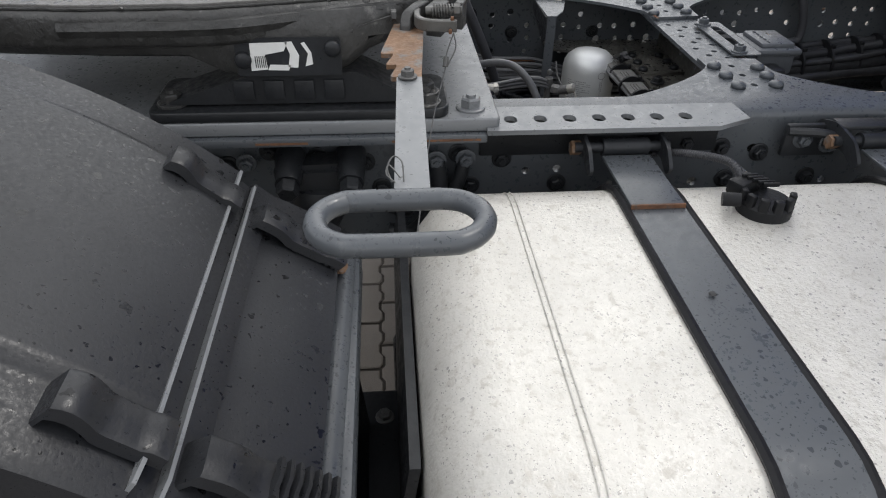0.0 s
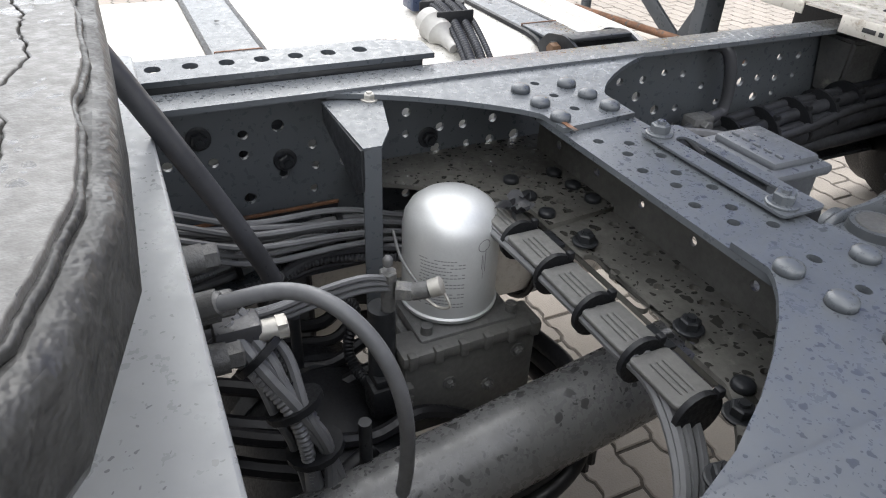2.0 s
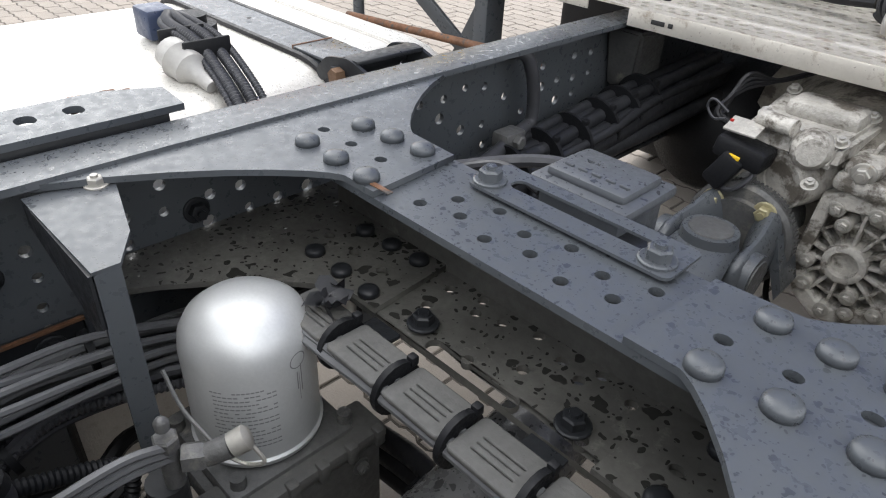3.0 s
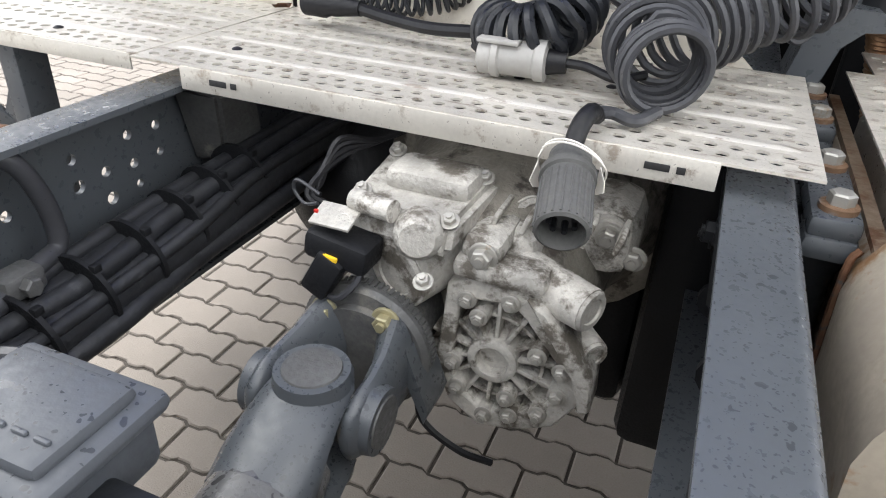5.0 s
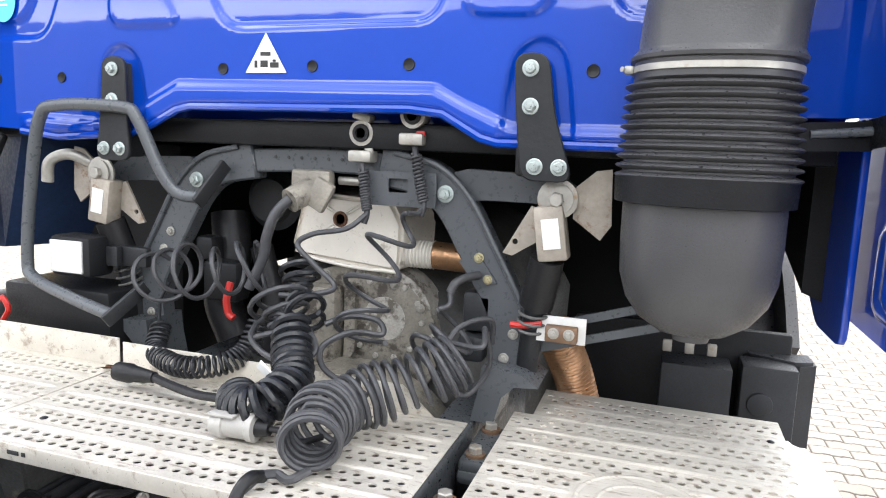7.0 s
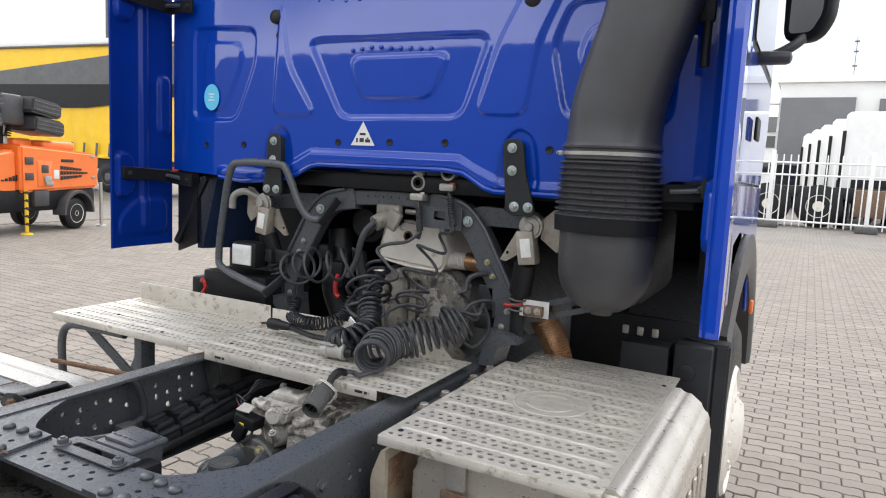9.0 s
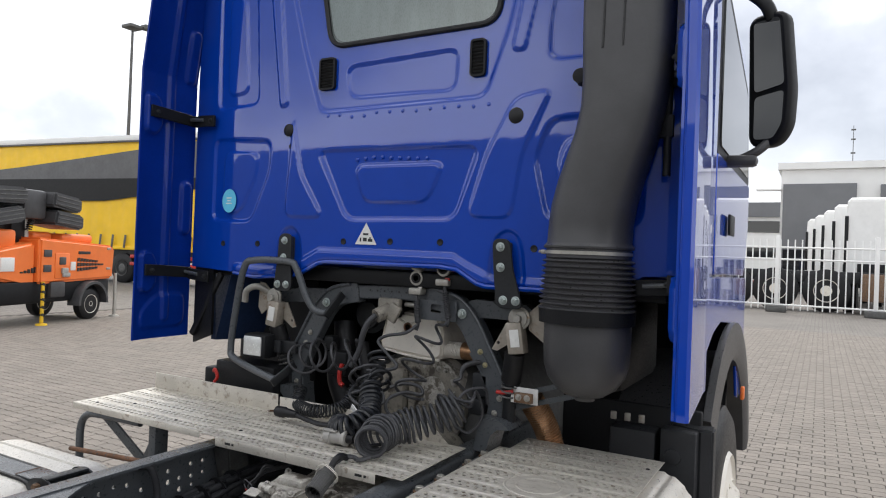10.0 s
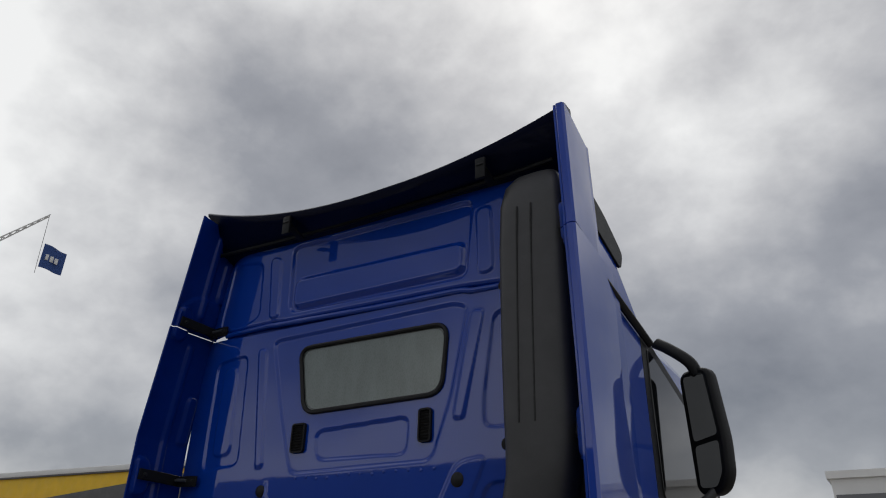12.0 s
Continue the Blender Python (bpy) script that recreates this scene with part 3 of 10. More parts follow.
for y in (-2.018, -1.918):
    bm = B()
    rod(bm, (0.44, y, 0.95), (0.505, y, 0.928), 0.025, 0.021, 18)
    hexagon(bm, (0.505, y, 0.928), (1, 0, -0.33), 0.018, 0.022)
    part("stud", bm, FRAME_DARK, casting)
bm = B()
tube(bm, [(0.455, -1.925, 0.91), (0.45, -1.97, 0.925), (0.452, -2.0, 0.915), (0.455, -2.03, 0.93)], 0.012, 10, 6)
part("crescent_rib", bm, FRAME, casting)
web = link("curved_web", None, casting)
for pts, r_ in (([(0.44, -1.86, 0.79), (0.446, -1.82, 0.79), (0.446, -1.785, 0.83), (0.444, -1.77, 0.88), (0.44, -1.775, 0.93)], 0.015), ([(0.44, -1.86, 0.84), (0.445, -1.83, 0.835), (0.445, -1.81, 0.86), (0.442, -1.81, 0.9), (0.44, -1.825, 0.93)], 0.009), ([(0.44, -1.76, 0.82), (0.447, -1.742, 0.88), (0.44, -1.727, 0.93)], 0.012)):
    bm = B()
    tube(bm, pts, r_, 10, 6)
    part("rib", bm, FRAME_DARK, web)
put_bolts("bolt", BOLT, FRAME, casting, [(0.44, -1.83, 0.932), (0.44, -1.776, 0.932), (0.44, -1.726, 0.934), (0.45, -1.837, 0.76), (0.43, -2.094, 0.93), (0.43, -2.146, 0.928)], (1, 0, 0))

# ---- fifth wheel coupling ----
fw = thing("fifth_wheel", "worn grey fifth wheel coupling with ragged caked grease", "fifth wheel")


def fw_outline(grow=0.0, jag=0.0):
    half = [(0.0, -1.708), (0.12, -1.708), (0.25, -1.712), (0.33, -1.732), (0.385, -1.768), (0.42, -1.82), (0.437, -1.9), (0.46, -1.99), (0.485, -2.1), (0.49, -2.3), (0.46, -2.5), (0.38, -2.62), (0.16, -2.66), (0.09, -2.62), (0.045, -2.3), (0.03, -2.22), (0, -2.2)]
    full = half + [(-x, y) for x, y in half[-2:0:-1]]
    if not jag:
        return full
    out = []
    for (ax, ay), (bx, by) in zip(full, full[1:] + full[:1]):
        k = max(1, int(math.hypot(bx - ax, by - ay) / 0.0045))
        for i in range(k):
            x, y = ax + (bx - ax) * i / k, ay + (by - ay) * i / k
            d = 1.2 * noise.noise((x * 17, y * 17, 1.3)) + 0.4 * noise.noise((x * 55, y * 55, 4.0)) + 0.25 * noise.noise((x * 150, y * 150, 9.0)) - 0.9 * max(0.0, noise.noise((x * 33, y * 33, 7.0)) - 0.25)
            f = 1 + (jag * d + grow) / max(0.15, math.hypot(x, y + 2.15))
            out.append((x * f, -2.15 + (y + 2.15) * f))
    return out


sheet("top_plate", fw_outline(), [oval(0.1, -1.93, 0.06, 0.02, 16)], 0.05, XY(1.172), GREASE, fw, "dark greasy plate body", 0.009)
sheet("grease_layer", fw_outline(-0.004, 0.004), [oval(0.1, -1.93, 0.075, 0.03, 16)], 0.005, XY(1.1992), GREASE, fw, "dark grease smeared over the plate", 0.0015)
CRACK = [fw_outline(g, 0.009) for g in (-0.0345, -0.038)]
sheet("crust_rim", fw_outline(-0.006, 0.003), [CRACK[0]], 0.006, XY(1.2022), IRON, fw, "cracked crust of dried grease along the rim", 0.001)
sheet("bearing_face", CRACK[1], [oval(0.1, -1.93, 0.1, 0.045, 16)], 0.006, XY(1.2026), IRON, fw, "scuffed metal face", 0.001)
for x, y in ((0.34, -1.86), (0.22, -1.79), (0.1, -1.76)):
    bm = B()
    turned(bm, (x, y, 1.2035), (0, 0, 1), [(0, 0.018), (0.0014, 0.018), (0.0016, 0.0155), (0.0006, 0.015), (0.001, 0.0)], 20)
    part("wear_plug", bm, IRON, fw)
bm = B()
for s in (-1, 1):
    tube(bm, [(s * 0.43, -1.86, 1.185), (s * 0.462, -1.99, 1.178), (s * 0.485, -2.1, 1.175), (s * 0.49, -2.3, 1.175)], 0.014, 8, 6)
r2 = random.Random(7)
for i in range(120):
    t = i / 119
    x = 0.425 + 0.06 * t + r2.uniform(-0.02, 0.002)
    y = -1.80 - 0.42 * t
    box(bm, (x, y, 1.196 + r2.uniform(-0.006, 0.004)), (r2.uniform(0.004, 0.013), r2.uniform(0.005, 0.014), r2.uniform(0.003, 0.009)), 0.003, Matrix.Rotation(r2.uniform(0, 3), 4, (r2.random(), r2.random(), 1)), 1)
tagged(part("grease_crust", bm, GREASE, fw), "ragged crumbs of old grease", kind="stuff")
# skirt below the plate, with a torn label
bm = B()
loft(bm, [[(0.34, y, 1.192), (x - 0.006, y, 1.19), (x, y, 1.176), (x + 0.002, y, 1.15), (x - 0.002, y, zb + 0.02), (x - 0.008, y, zb + 0.006), (x - 0.02, y, zb), (0.34, y, zb + 0.012)] for y, x, zb in ((-1.78, 0.40, 1.145), (-1.83, 0.435, 1.14), (-1.88, 0.455, 1.124), (-1.91, 0.467, 1.104), (-1.93, 0.472, 1.096), (-2.0, 0.475, 1.094), (-2.075, 0.478, 1.094), (-2.095, 0.48, 1.1), (-2.14, 0.486, 1.126), (-2.25, 0.492, 1.13), (-2.45, 0.47, 1.13), (-2.6, 0.40, 1.13))])
part("skirt", bm, LUG, fw, "dark grey cast skirt")
lab = link("label_plate", None, fw)
sheet("plate", rounded(-2.072, 1.1, -1.92, 1.156, 0.004), [], 0.002, YZ(0.4792), FRAME_DARK, lab)
SCRAPS = ([(-2.052, 1.108), (-2.028, 1.11), (-2.03, 1.132), (-2.002, 1.137), (-1.996, 1.15), (-2.05, 1.149)], [(-2.028, 1.109), (-1.998, 1.108), (-1.994, 1.116), (-2.024, 1.117)], [(-1.998, 1.113), (-1.984, 1.112), (-1.981, 1.13), (-1.99, 1.151), (-2.0, 1.15), (-1.994, 1.132)], [(-1.973, 1.114), (-1.962, 1.117), (-1.963, 1.134), (-1.972, 1.15), (-1.977, 1.148), (-1.968, 1.133)])
for sc in SCRAPS:
    sheet("paper_scrap", sc, [], 0.0008, YZ(0.4806), LABEL_WHITE, lab, "torn white label")
for i in range(7):
    sheet("code_bar", [(-2.045 + 0.0028 * i, 1.113), (-2.045 + 0.0028 * i + 0.0013, 1.113), (-2.045 + 0.0028 * i + 0.0013, 1.13), (-2.045 + 0.0028 * i, 1.13)], [], 0.0006, YZ(0.4812), INK, lab)
put_bolts("rivet", RIVET_S, FRAME_DARK, lab, [(0.48, -1.932, 1.14), (0.48, -2.062, 1.125)], (1, 0, 0))


def bar_along(bm, pts, w, h):
    """A flat bar bent in plan along pts: w wide in plan, h high."""
    P = curve_points(pts, 5)
    rings = []
    for i, p in enumerate(P):
        d = (P[min(i + 1, len(P) - 1)] - P[max(i - 1, 0)]).normalized()
        n_ = Vector((-d.y, d.x, 0)).normalized() * w / 2
        rings.append([p + n_ + Vector((0, 0, h / 2)), p - n_ + Vector((0, 0, h / 2)), p - n_ - Vector((0, 0, h / 2)), p + n_ - Vector((0, 0, h / 2))])
    loft(bm, rings)
    bmesh.ops.bevel(bm, geom=bm.edges[:], offset=0.0015, segments=1, affect="EDGES")


# release latch at the corner
for pts, w, h in (([(0.42, -1.795, 1.178), (0.445, -1.806, 1.18), (0.462, -1.822, 1.172), (0.474, -1.826, 1.156)], 0.016, 0.026), ([(0.415, -1.768, 1.168), (0.452, -1.783, 1.168)], 0.024, 0.044), ([(0.40, -1.735, 1.168), (0.432, -1.744, 1.17)], 0.014, 0.04)):
    bm = B()
    bar_along(bm, pts, w, h)
    part("latch_lug", bm, LUG, fw)
bm = B()
bar_along(bm, [(0.438, -1.804, 1.183), (0.462, -1.808, 1.18), (0.479, -1.807, 1.177), (0.487, -1.797, 1.175), (0.489, -1.78, 1.174), (0.492, -1.752, 1.174)], 0.009, 0.017)
part("latch_hook", bm, BEARING, fw, "worn steel hook")
bm = B()
rod(bm, (0.456, -1.795, 1.186), (0.46, -1.742, 1.187), 0.006)
coil(bm, [(0.457, -1.785, 1.186), (0.459, -1.756, 1.187)], 0.0078, 0.0016, 7)
hexagon(bm, (0.459, -1.754, 1.187), (0.07, 1, 0.02), 0.0092, 0.01)
part("latch_spring", bm, BEARING, fw, "steel latch bolt with a coil spring")
bm = B()
hexagon(bm, (0.452, -1.838, 1.178), (0, -1, 0), 0.009, 0.008)
tube(bm, [(0.454, -1.846, 1.178), (0.458, -1.87, 1.172), (0.462, -1.9, 1.163)], 0.001, 6, 4)
box(bm, (0.464, -1.903, 1.16), (0.004, 0.005, 0.005), 0.001)
part("pivot_pin", bm, LUG, fw)
for p in ((0.492, -1.759, 1.184), (0.4975, -1.762, 1.168)):
    bm = B()
    box(bm, p, (0.005, 0.005, 0.007), 0.0015)
    part("rusty_stub", bm, RUST_DARK, fw)
# pedestal
ped = link("pedestal", None, fw)
bm = B()
loft(bm, [[(x, y0, 1.05), (x, y0 + 0.14, 1.095), (x, y1 - 0.1, 1.098), (x, y1, 1.05)] for x, y0, y1 in ((0.38, -2.2, -1.8), (0.465, -2.2, -1.8))])
part("casting", bm, FRAME_DARK, ped)
for i in range(4):
    bm = B()
    box(bm, (0.468, -2.07 + 0.045 * i, 1.073), (0.004, 0.03, 0.03), 0.004)
    part("raised_mark", bm, FRAME_DARK, ped)
sheet("foot", rounded(0.34, -2.215, 0.484, -1.762, 0.02), [], 0.016, XY(1.0375), FRAME_DARK, ped, "", 0.003)
put_bolts("nut", BOLT_L, LUG, ped, [(0.45, -2.185, 1.046), (0.462, -1.795, 1.046), (0.42, -1.795, 1.046)])

# ---- release lever ----
lever = thing("release_lever", "grey and rust-brown coupling release lever with loop handle", "lever")
LM = Matrix(((0, -1, 0, 0), (1, 0, 0, 0), (0, 0, 1, 0), (0, 0, 0, 1)))
sheet("bar", [(-1.852, 0.0), (-1.818, 0.0), (-1.813, 0.245), (-1.843, 0.245)], [], 0.006, Matrix.Translation((0.932, 0, 1.149)) @ Matrix.Rotation(radians(5.4), 4, "Y") @ LM, GREY_PAINT, lever)
teeth = [(-1.815, 0.0), (-1.797, 0.27), (-1.84, 0.28), (-1.8615, 0.135), (-1.86, 0.13), (-1.846, 0.131), (-1.8455, 0.124), (-1.855, 0.089), (-1.854, 0.085), (-1.842, 0.086), (-1.842, 0.078), (-1.85, 0.045), (-1.848, 0.041), (-1.838, 0.042), (-1.838, 0.0)]
sheet("toothed_bar", teeth, [], 0.006, Matrix.Translation((0.71, 0, 1.166)) @ Matrix.Rotation(radians(-1.5), 4, "Y") @ LM, RUST, lever, "rusted notched bar")
put_bolts("bolt", BOLT_S, CAST_DARK, lever, [(0.69, -1.83, 1.176)])
bm = B()
loop = [(0.962 - 0.036 * math.cos(a), (-1.885 if k else -1.808) + (0.036 if not k else -0.036) * math.sin(a), 1.149) for k in (0, 1) for a in ((math.pi * i / 8) if not k else (math.pi - math.pi * i / 8) for i in range(9))]
loop.append(loop[0])
tube(bm, loop, 0.0105, 12, 3)
part("loop_handle", bm, FRAME, lever, "dark round-bar loop handle")
bm = B()
tube(bm, [(0.905, -1.853, 1.156), (0.892, -1.857, 1.164), (0.884, -1.851, 1.172), (0.892, -1.843, 1.17), (0.905, -1.842, 1.156)], 0.0008, 6)
tube(bm, [(0.906, -1.85, 1.156), (0.9, -1.858, 1.162), (0.894, -1.855, 1.168), (0.904, -1.845, 1.16)], 0.0008, 6)
part("wire_clip", bm, CAST_DARK, lever, "bent wire clip")
cord = thing("steel_cord", "thin steel safety cord hanging from the latch", "cord")
bm = B()
tube(bm, [(0.495, -1.757, 1.165), (0.497, -1.764, 1.145), (0.505, -1.768, 1.135), (0.515, -1.77, 1.12), (0.58, -1.79, 1.08), (0.66, -1.808, 1.03), (0.74, -1.825, 0.96)], 0.001, 6)
tube(bm, [(0.495, -1.757, 1.165), (0.5, -1.754, 1.145), (0.512, -1.766, 1.124)], 0.001, 6)
rod(bm, (0.506, -1.768, 1.134), (0.513, -1.77, 1.122), 0.0038, 0.0038, 8)
part("cord", bm, CAST_DARK, cord)

# ---- fuel tanks ----
def tank_profile(x0, x1, z0, z1, r, n=7):
    return rounded(x0, z0, x1, z1, r, n)


SENDER = Matrix.Translation((0.675, -1.335, 0.955)) @ Matrix.Scale(0.78, 4) @ Matrix.Translation((-0.69, 1.33, -0.955))


def make_tank(side, y0, y1, straps, label):
    t = thing("fuel_tank", label, "fuel tank")
    bm = B()
    rings = []
    P = tank_profile(0.50, 1.2, 0.36, 0.955, 0.13)
    cx, cz = 0.85, 0.66
    n = 6
    for k in range(2 * n):
        a = (math.pi / 2) * (k if k < n else 2 * n - 1 - k) / (n - 1)
        inset = 0.09 * (1 - math.sin(a))
        y = y0 + 0.09 - 0.09 * math.cos(a) if k < n else y1 - 0.09 + 0.09 * math.cos(a)
        rings.append([(side * (cx + (x - cx) * (1 - inset / 0.35)), y, cz + (z - cz) * (1 - inset / 0.3)) for x, z in P])
    loft(bm, rings)
    part("body", bm, ALU, t)
    for y in (y0 + 0.155, y1 - 0.13):
        bm = B()
        Q = tank_profile(0.4995, 1.2005, 0.3595, 0.956, 0.13)
        for dy in (-0.004, 0.004):
            tube(bm, [(side * x, y + dy, z) for x, z in Q] + [(side * Q[0][0], y + dy, Q[0][1])], 0.0012, 6, 1, False)
        part("weld_seam", bm, ALU, t, "bright weld seam")
    for y in straps:
        s = link("strap", None, t)
        Q = tank_profile(0.492, 1.208, 0.35, 0.962, 0.135, 9)
        Qi = tank_profile(0.496, 1.204, 0.354, 0.958, 0.131, 9)
        bm = B()
        loft(bm, [[(side * x, y + dy, z) for x, z in R] for R, dy in ((Qi, -0.034), (Q, -0.034), (Q, 0.05), (Qi, 0.05), (Qi, -0.034))], cap=False)
        part("band", bm, FRAME, s, "black painted steel band")
        bm = B()
        for dy in (-0.037, 0.053):
            tube(bm, [(side * x, y + dy, z - 0.003) for x, z in Q] + [(side * Q[0][0], y + dy, Q[0][1] - 0.003)], 0.006, 6, 1, False)
        part("rubber_edge", bm, RUBBER, s)
        bm = B()
        span(bm, (side * 0.505, y - 0.032, 0.962), (side * 0.66, y + 0.048, 0.968), 0.002)
        part("lap_plate", bm, FRAME, s, "lapped strap end with a rusty seam")
        bm = B()
        span(bm, (side * 0.659, y - 0.032, 0.9625), (side * 0.6625, y + 0.048, 0.969))
        part("rust_line", bm, RUST_DARK, s)
        for dy in (-0.06, 0.068):
            ol = fillet([(0.419, 0.935), (0.419, 0.985), (0.468, 1.0), (0.525, 0.99), (0.552, 0.962), (0.54, 0.948), (0.505, 0.965), (0.46, 0.95)], 0.012, 3)
            sheet("hinge_cheek", [(side * a, b) for a, b in ol], [], 0.006, XZ(y + dy), FRAME_DARK, s)
        bm = B()
        span(bm, (side * 0.45, y - 0.06, 0.992), (side * 0.485, y + 0.068, 0.999), 0.002)
        rod(bm, (side * 0.492, y - 0.075, 0.976), (side * 0.492, y + 0.082, 0.976), 0.0085)
        turned(bm, (side * 0.492, y - 0.03, 0.976), (0, 1, 0), [(0, 0.014), (0.076, 0.014)], 16)
        part("hinge_pin", bm, FRAME_DARK, s)
        bm = B()
        hexagon(bm, (side * 0.485, y - 0.08, 0.972), (0, 1, 0), 0.012, 0.018)
        part("hinge_nut", bm, RUST, s)
        bm = B()
        turned(bm, (side * 0.86, y + 0.005, 0.9655), (0, 0, 1), [(0, 0.005), (0.001, 0.004)], 10)
        part("rivet_hole", bm, INK, s)
    return t


make_tank(1, -1.83, -0.86, (-1.48, -1.04), "weathered aluminium fuel tank with black straps, beaded with rain")
make_tank(-1, -2.0, -0.66, (-1.52, -0.93), "aluminium fuel tank with black straps beyond the frame")

# added plates that cover the ground and darken the gap behind the tank
tb = thing("tank_gap_filler", "black plates added to darken the gap behind the fuel tank", "bracket")
bm = B()
span(bm, (0.55, -1.95, 0.47), (1.05, -1.8, 0.5), 0.01)
span(bm, (0.52, -1.86, 0.36), (0.56, -1.8, 0.62), 0.01)
part("pressing", bm, FRAME_DARK, tb)
bm = B()
loft(bm, [[(0.5, y, z), (1.02, y, z), (1.02, y + 0.012, z), (0.5, y + 0.012, z)] for y, z in ((-1.845, 0.88), (-1.853, 0.82), (-1.856, 0.5), (-1.85, 0.36))])
bmesh.ops.recalc_face_normals(bm, faces=bm.faces[:])
part("rear_plate", bm, FRAME_DARK, tb)
put_bolts("bolt", BOLT, CAST_DARK, tb, [(0.62, -1.88, 0.5), (0.9, -1.88, 0.5)])
# sender unit on the right tank
snd = thing("tank_sender", "black plastic fuel sender cap with plug on the tank", "sender")
bm = B()
turned(bm, (0.69, -1.33, 0.955), (0, 0, 1), [(0, 0.05), (0.02, 0.05), (0.024, 0.046), (0.026, 0.01)], 28)
part("base", bm, PLASTIC, snd)
for i in range(11):
    if i in (3, 4):
        continue
    a = 2 * math.pi * i / 11
    bm = B()
    box(bm, (0.69 + 0.043 * math.cos(a), -1.33 + 0.043 * math.sin(a), 0.985), (0.012, 0.017, 0.03), 0.003, Matrix.Rotation(a, 4, "Z"))
    part("collar_lug", bm, PLASTIC, snd)
bm = B()
box(bm, (0.655, -1.36, 0.99), (0.035, 0.06, 0.03), 0.006, Matrix.Rotation(0.5, 4, "Z"))
rod(bm, (0.7, -1.385, 0.985), (0.69, -1.415, 0.982), 0.013)
for i in range(5):
    box(bm, (0.65 + 0.009 * i, -1.35 + 0.006 * i, 1.007), (0.005, 0.03, 0.008), 0.001)
part("plug", bm, PLASTIC, snd)
bm = B()
corrugated(bm, [(0.645, -1.36, 1.0), (0.60, -1.37, 1.01), (0.53, -1.40, 0.99), (0.47, -1.43, 0.965), (0.43, -1.46, 0.94)], 0.0085)
part("conduit", bm, CABLE, snd)
bm = B()
tube(bm, [(0.64, -1.345, 1.0), (0.58, -1.35, 0.995), (0.5, -1.38, 0.975), (0.44, -1.4, 0.95)], 0.004, 6)
part("lead", bm, CABLE, snd)

for o in snd.children:
    o.data.transform(SENDER)

# brackets beside the rail near the second strap
snd.location += Vector((-0.012, 0.02, 0))
hg = thing("cable_bracket", "dark folded bracket bolted to the rail beside the tank", "bracket")
bm = B()
box(bm, (0.44, -1.12, 0.955), (0.012, 0.1, 0.06), 0.004)
tube(bm, [(0.45, -1.17, 0.975), (0.47, -1.12, 0.98), (0.47, -1.06, 0.965), (0.45, -0.98, 0.965)], 0.008, 8, 6)
part("plate", bm, FRAME_DARK, hg)
put_bolts("bolt", BOLT, FRAME, hg, [(0.447, -1.14, 0.96), (0.447, -1.09, 0.95)], (1, 0, 0))

# sender with filter and hoses on the left tank
sl = thing("tank_filter_unit", "navy plug and white inline filter on the far tank", "sender")
bm = B()
box(bm, (-0.86, -1.1, 0.985), (0.06, 0.05, 0.05), 0.006)
part("plug_box", bm, NAVY, sl)
bm = B()
turned(bm, (-0.82, -1.06, 0.955), (0, 0, 1), [(0, 0.045), (0.03, 0.045), (0.032, 0.03), (0.045, 0.03), (0.046, 0.0)], 20)
part("cap", bm, PLASTIC, sl)
bm = B()
turned(bm, (-0.69, -1.16, 0.99), (0.8, 0.1, -0.25), [(0, 0.008), (0.008, 0.024), (0.03, 0.026), (0.034, 0.03), (0.04, 0.026), (0.062, 0.026), (0.068, 0.018), (0.08, 0.012), (0.11, 0.009)], 18)
part("inline_filter", bm, NATURAL, sl, "white plastic inline filter")
for k, (dy, r) in enumerate(((0.0, 0.010), (0.022, 0.009), (0.04, 0.006), (-0.012, 0.005))):
    bm = B()
    corrugated(bm, [(-0.83, -1.09 + dy * 0.4, 1.0), (-0.76, -1.12 + dy, 1.005), (-0.67, -1.12 + dy, 0.995), (-0.57, -1.13 + dy, 0.96), (-0.5, -1.14 + dy, 0.92)], r)
    part("hose", bm, CABLE, sl)
for x in (-0.72, -0.64):
    bm = B()
    box(bm, (x, -1.12, 0.995), (0.006, 0.075, 0.03), 0.003)
    part("cable_tie", bm, PLASTIC, sl)

# ---- rear mudguard and wheel ----
mg = thing("rear_mudguard", "dark grey plastic mudguard in clipped sections, rain-spotted", "mudguard")
MC = Vector((0, -2.55, 0.52))


def arc_shell(bm, a0, a1, r, x0, x1, thick=0.006, lip=0.0, n=14):
    rows = []
    for i in range(n + 1):
        a = radians(a0 + (a1 - a0) * i / n)
        c, s = math.cos(a), math.sin(a)
        ring = []
        for x, rr in ((x0, r - lip), (x0 + 0.012, r), (x1 - 0.02, r), (x1 - 0.004, r - 0.006), (x1, r - 0.02), (x1, r - 0.03), (x1 - 0.01, r - thick - 0.01), (x0 + 0.012, r - thick), (x0, r - lip - thick)):
            ring.append((x, MC.y + rr * c, MC.z + rr * s))
        rows.append(ring)
    return loft(bm, rows)


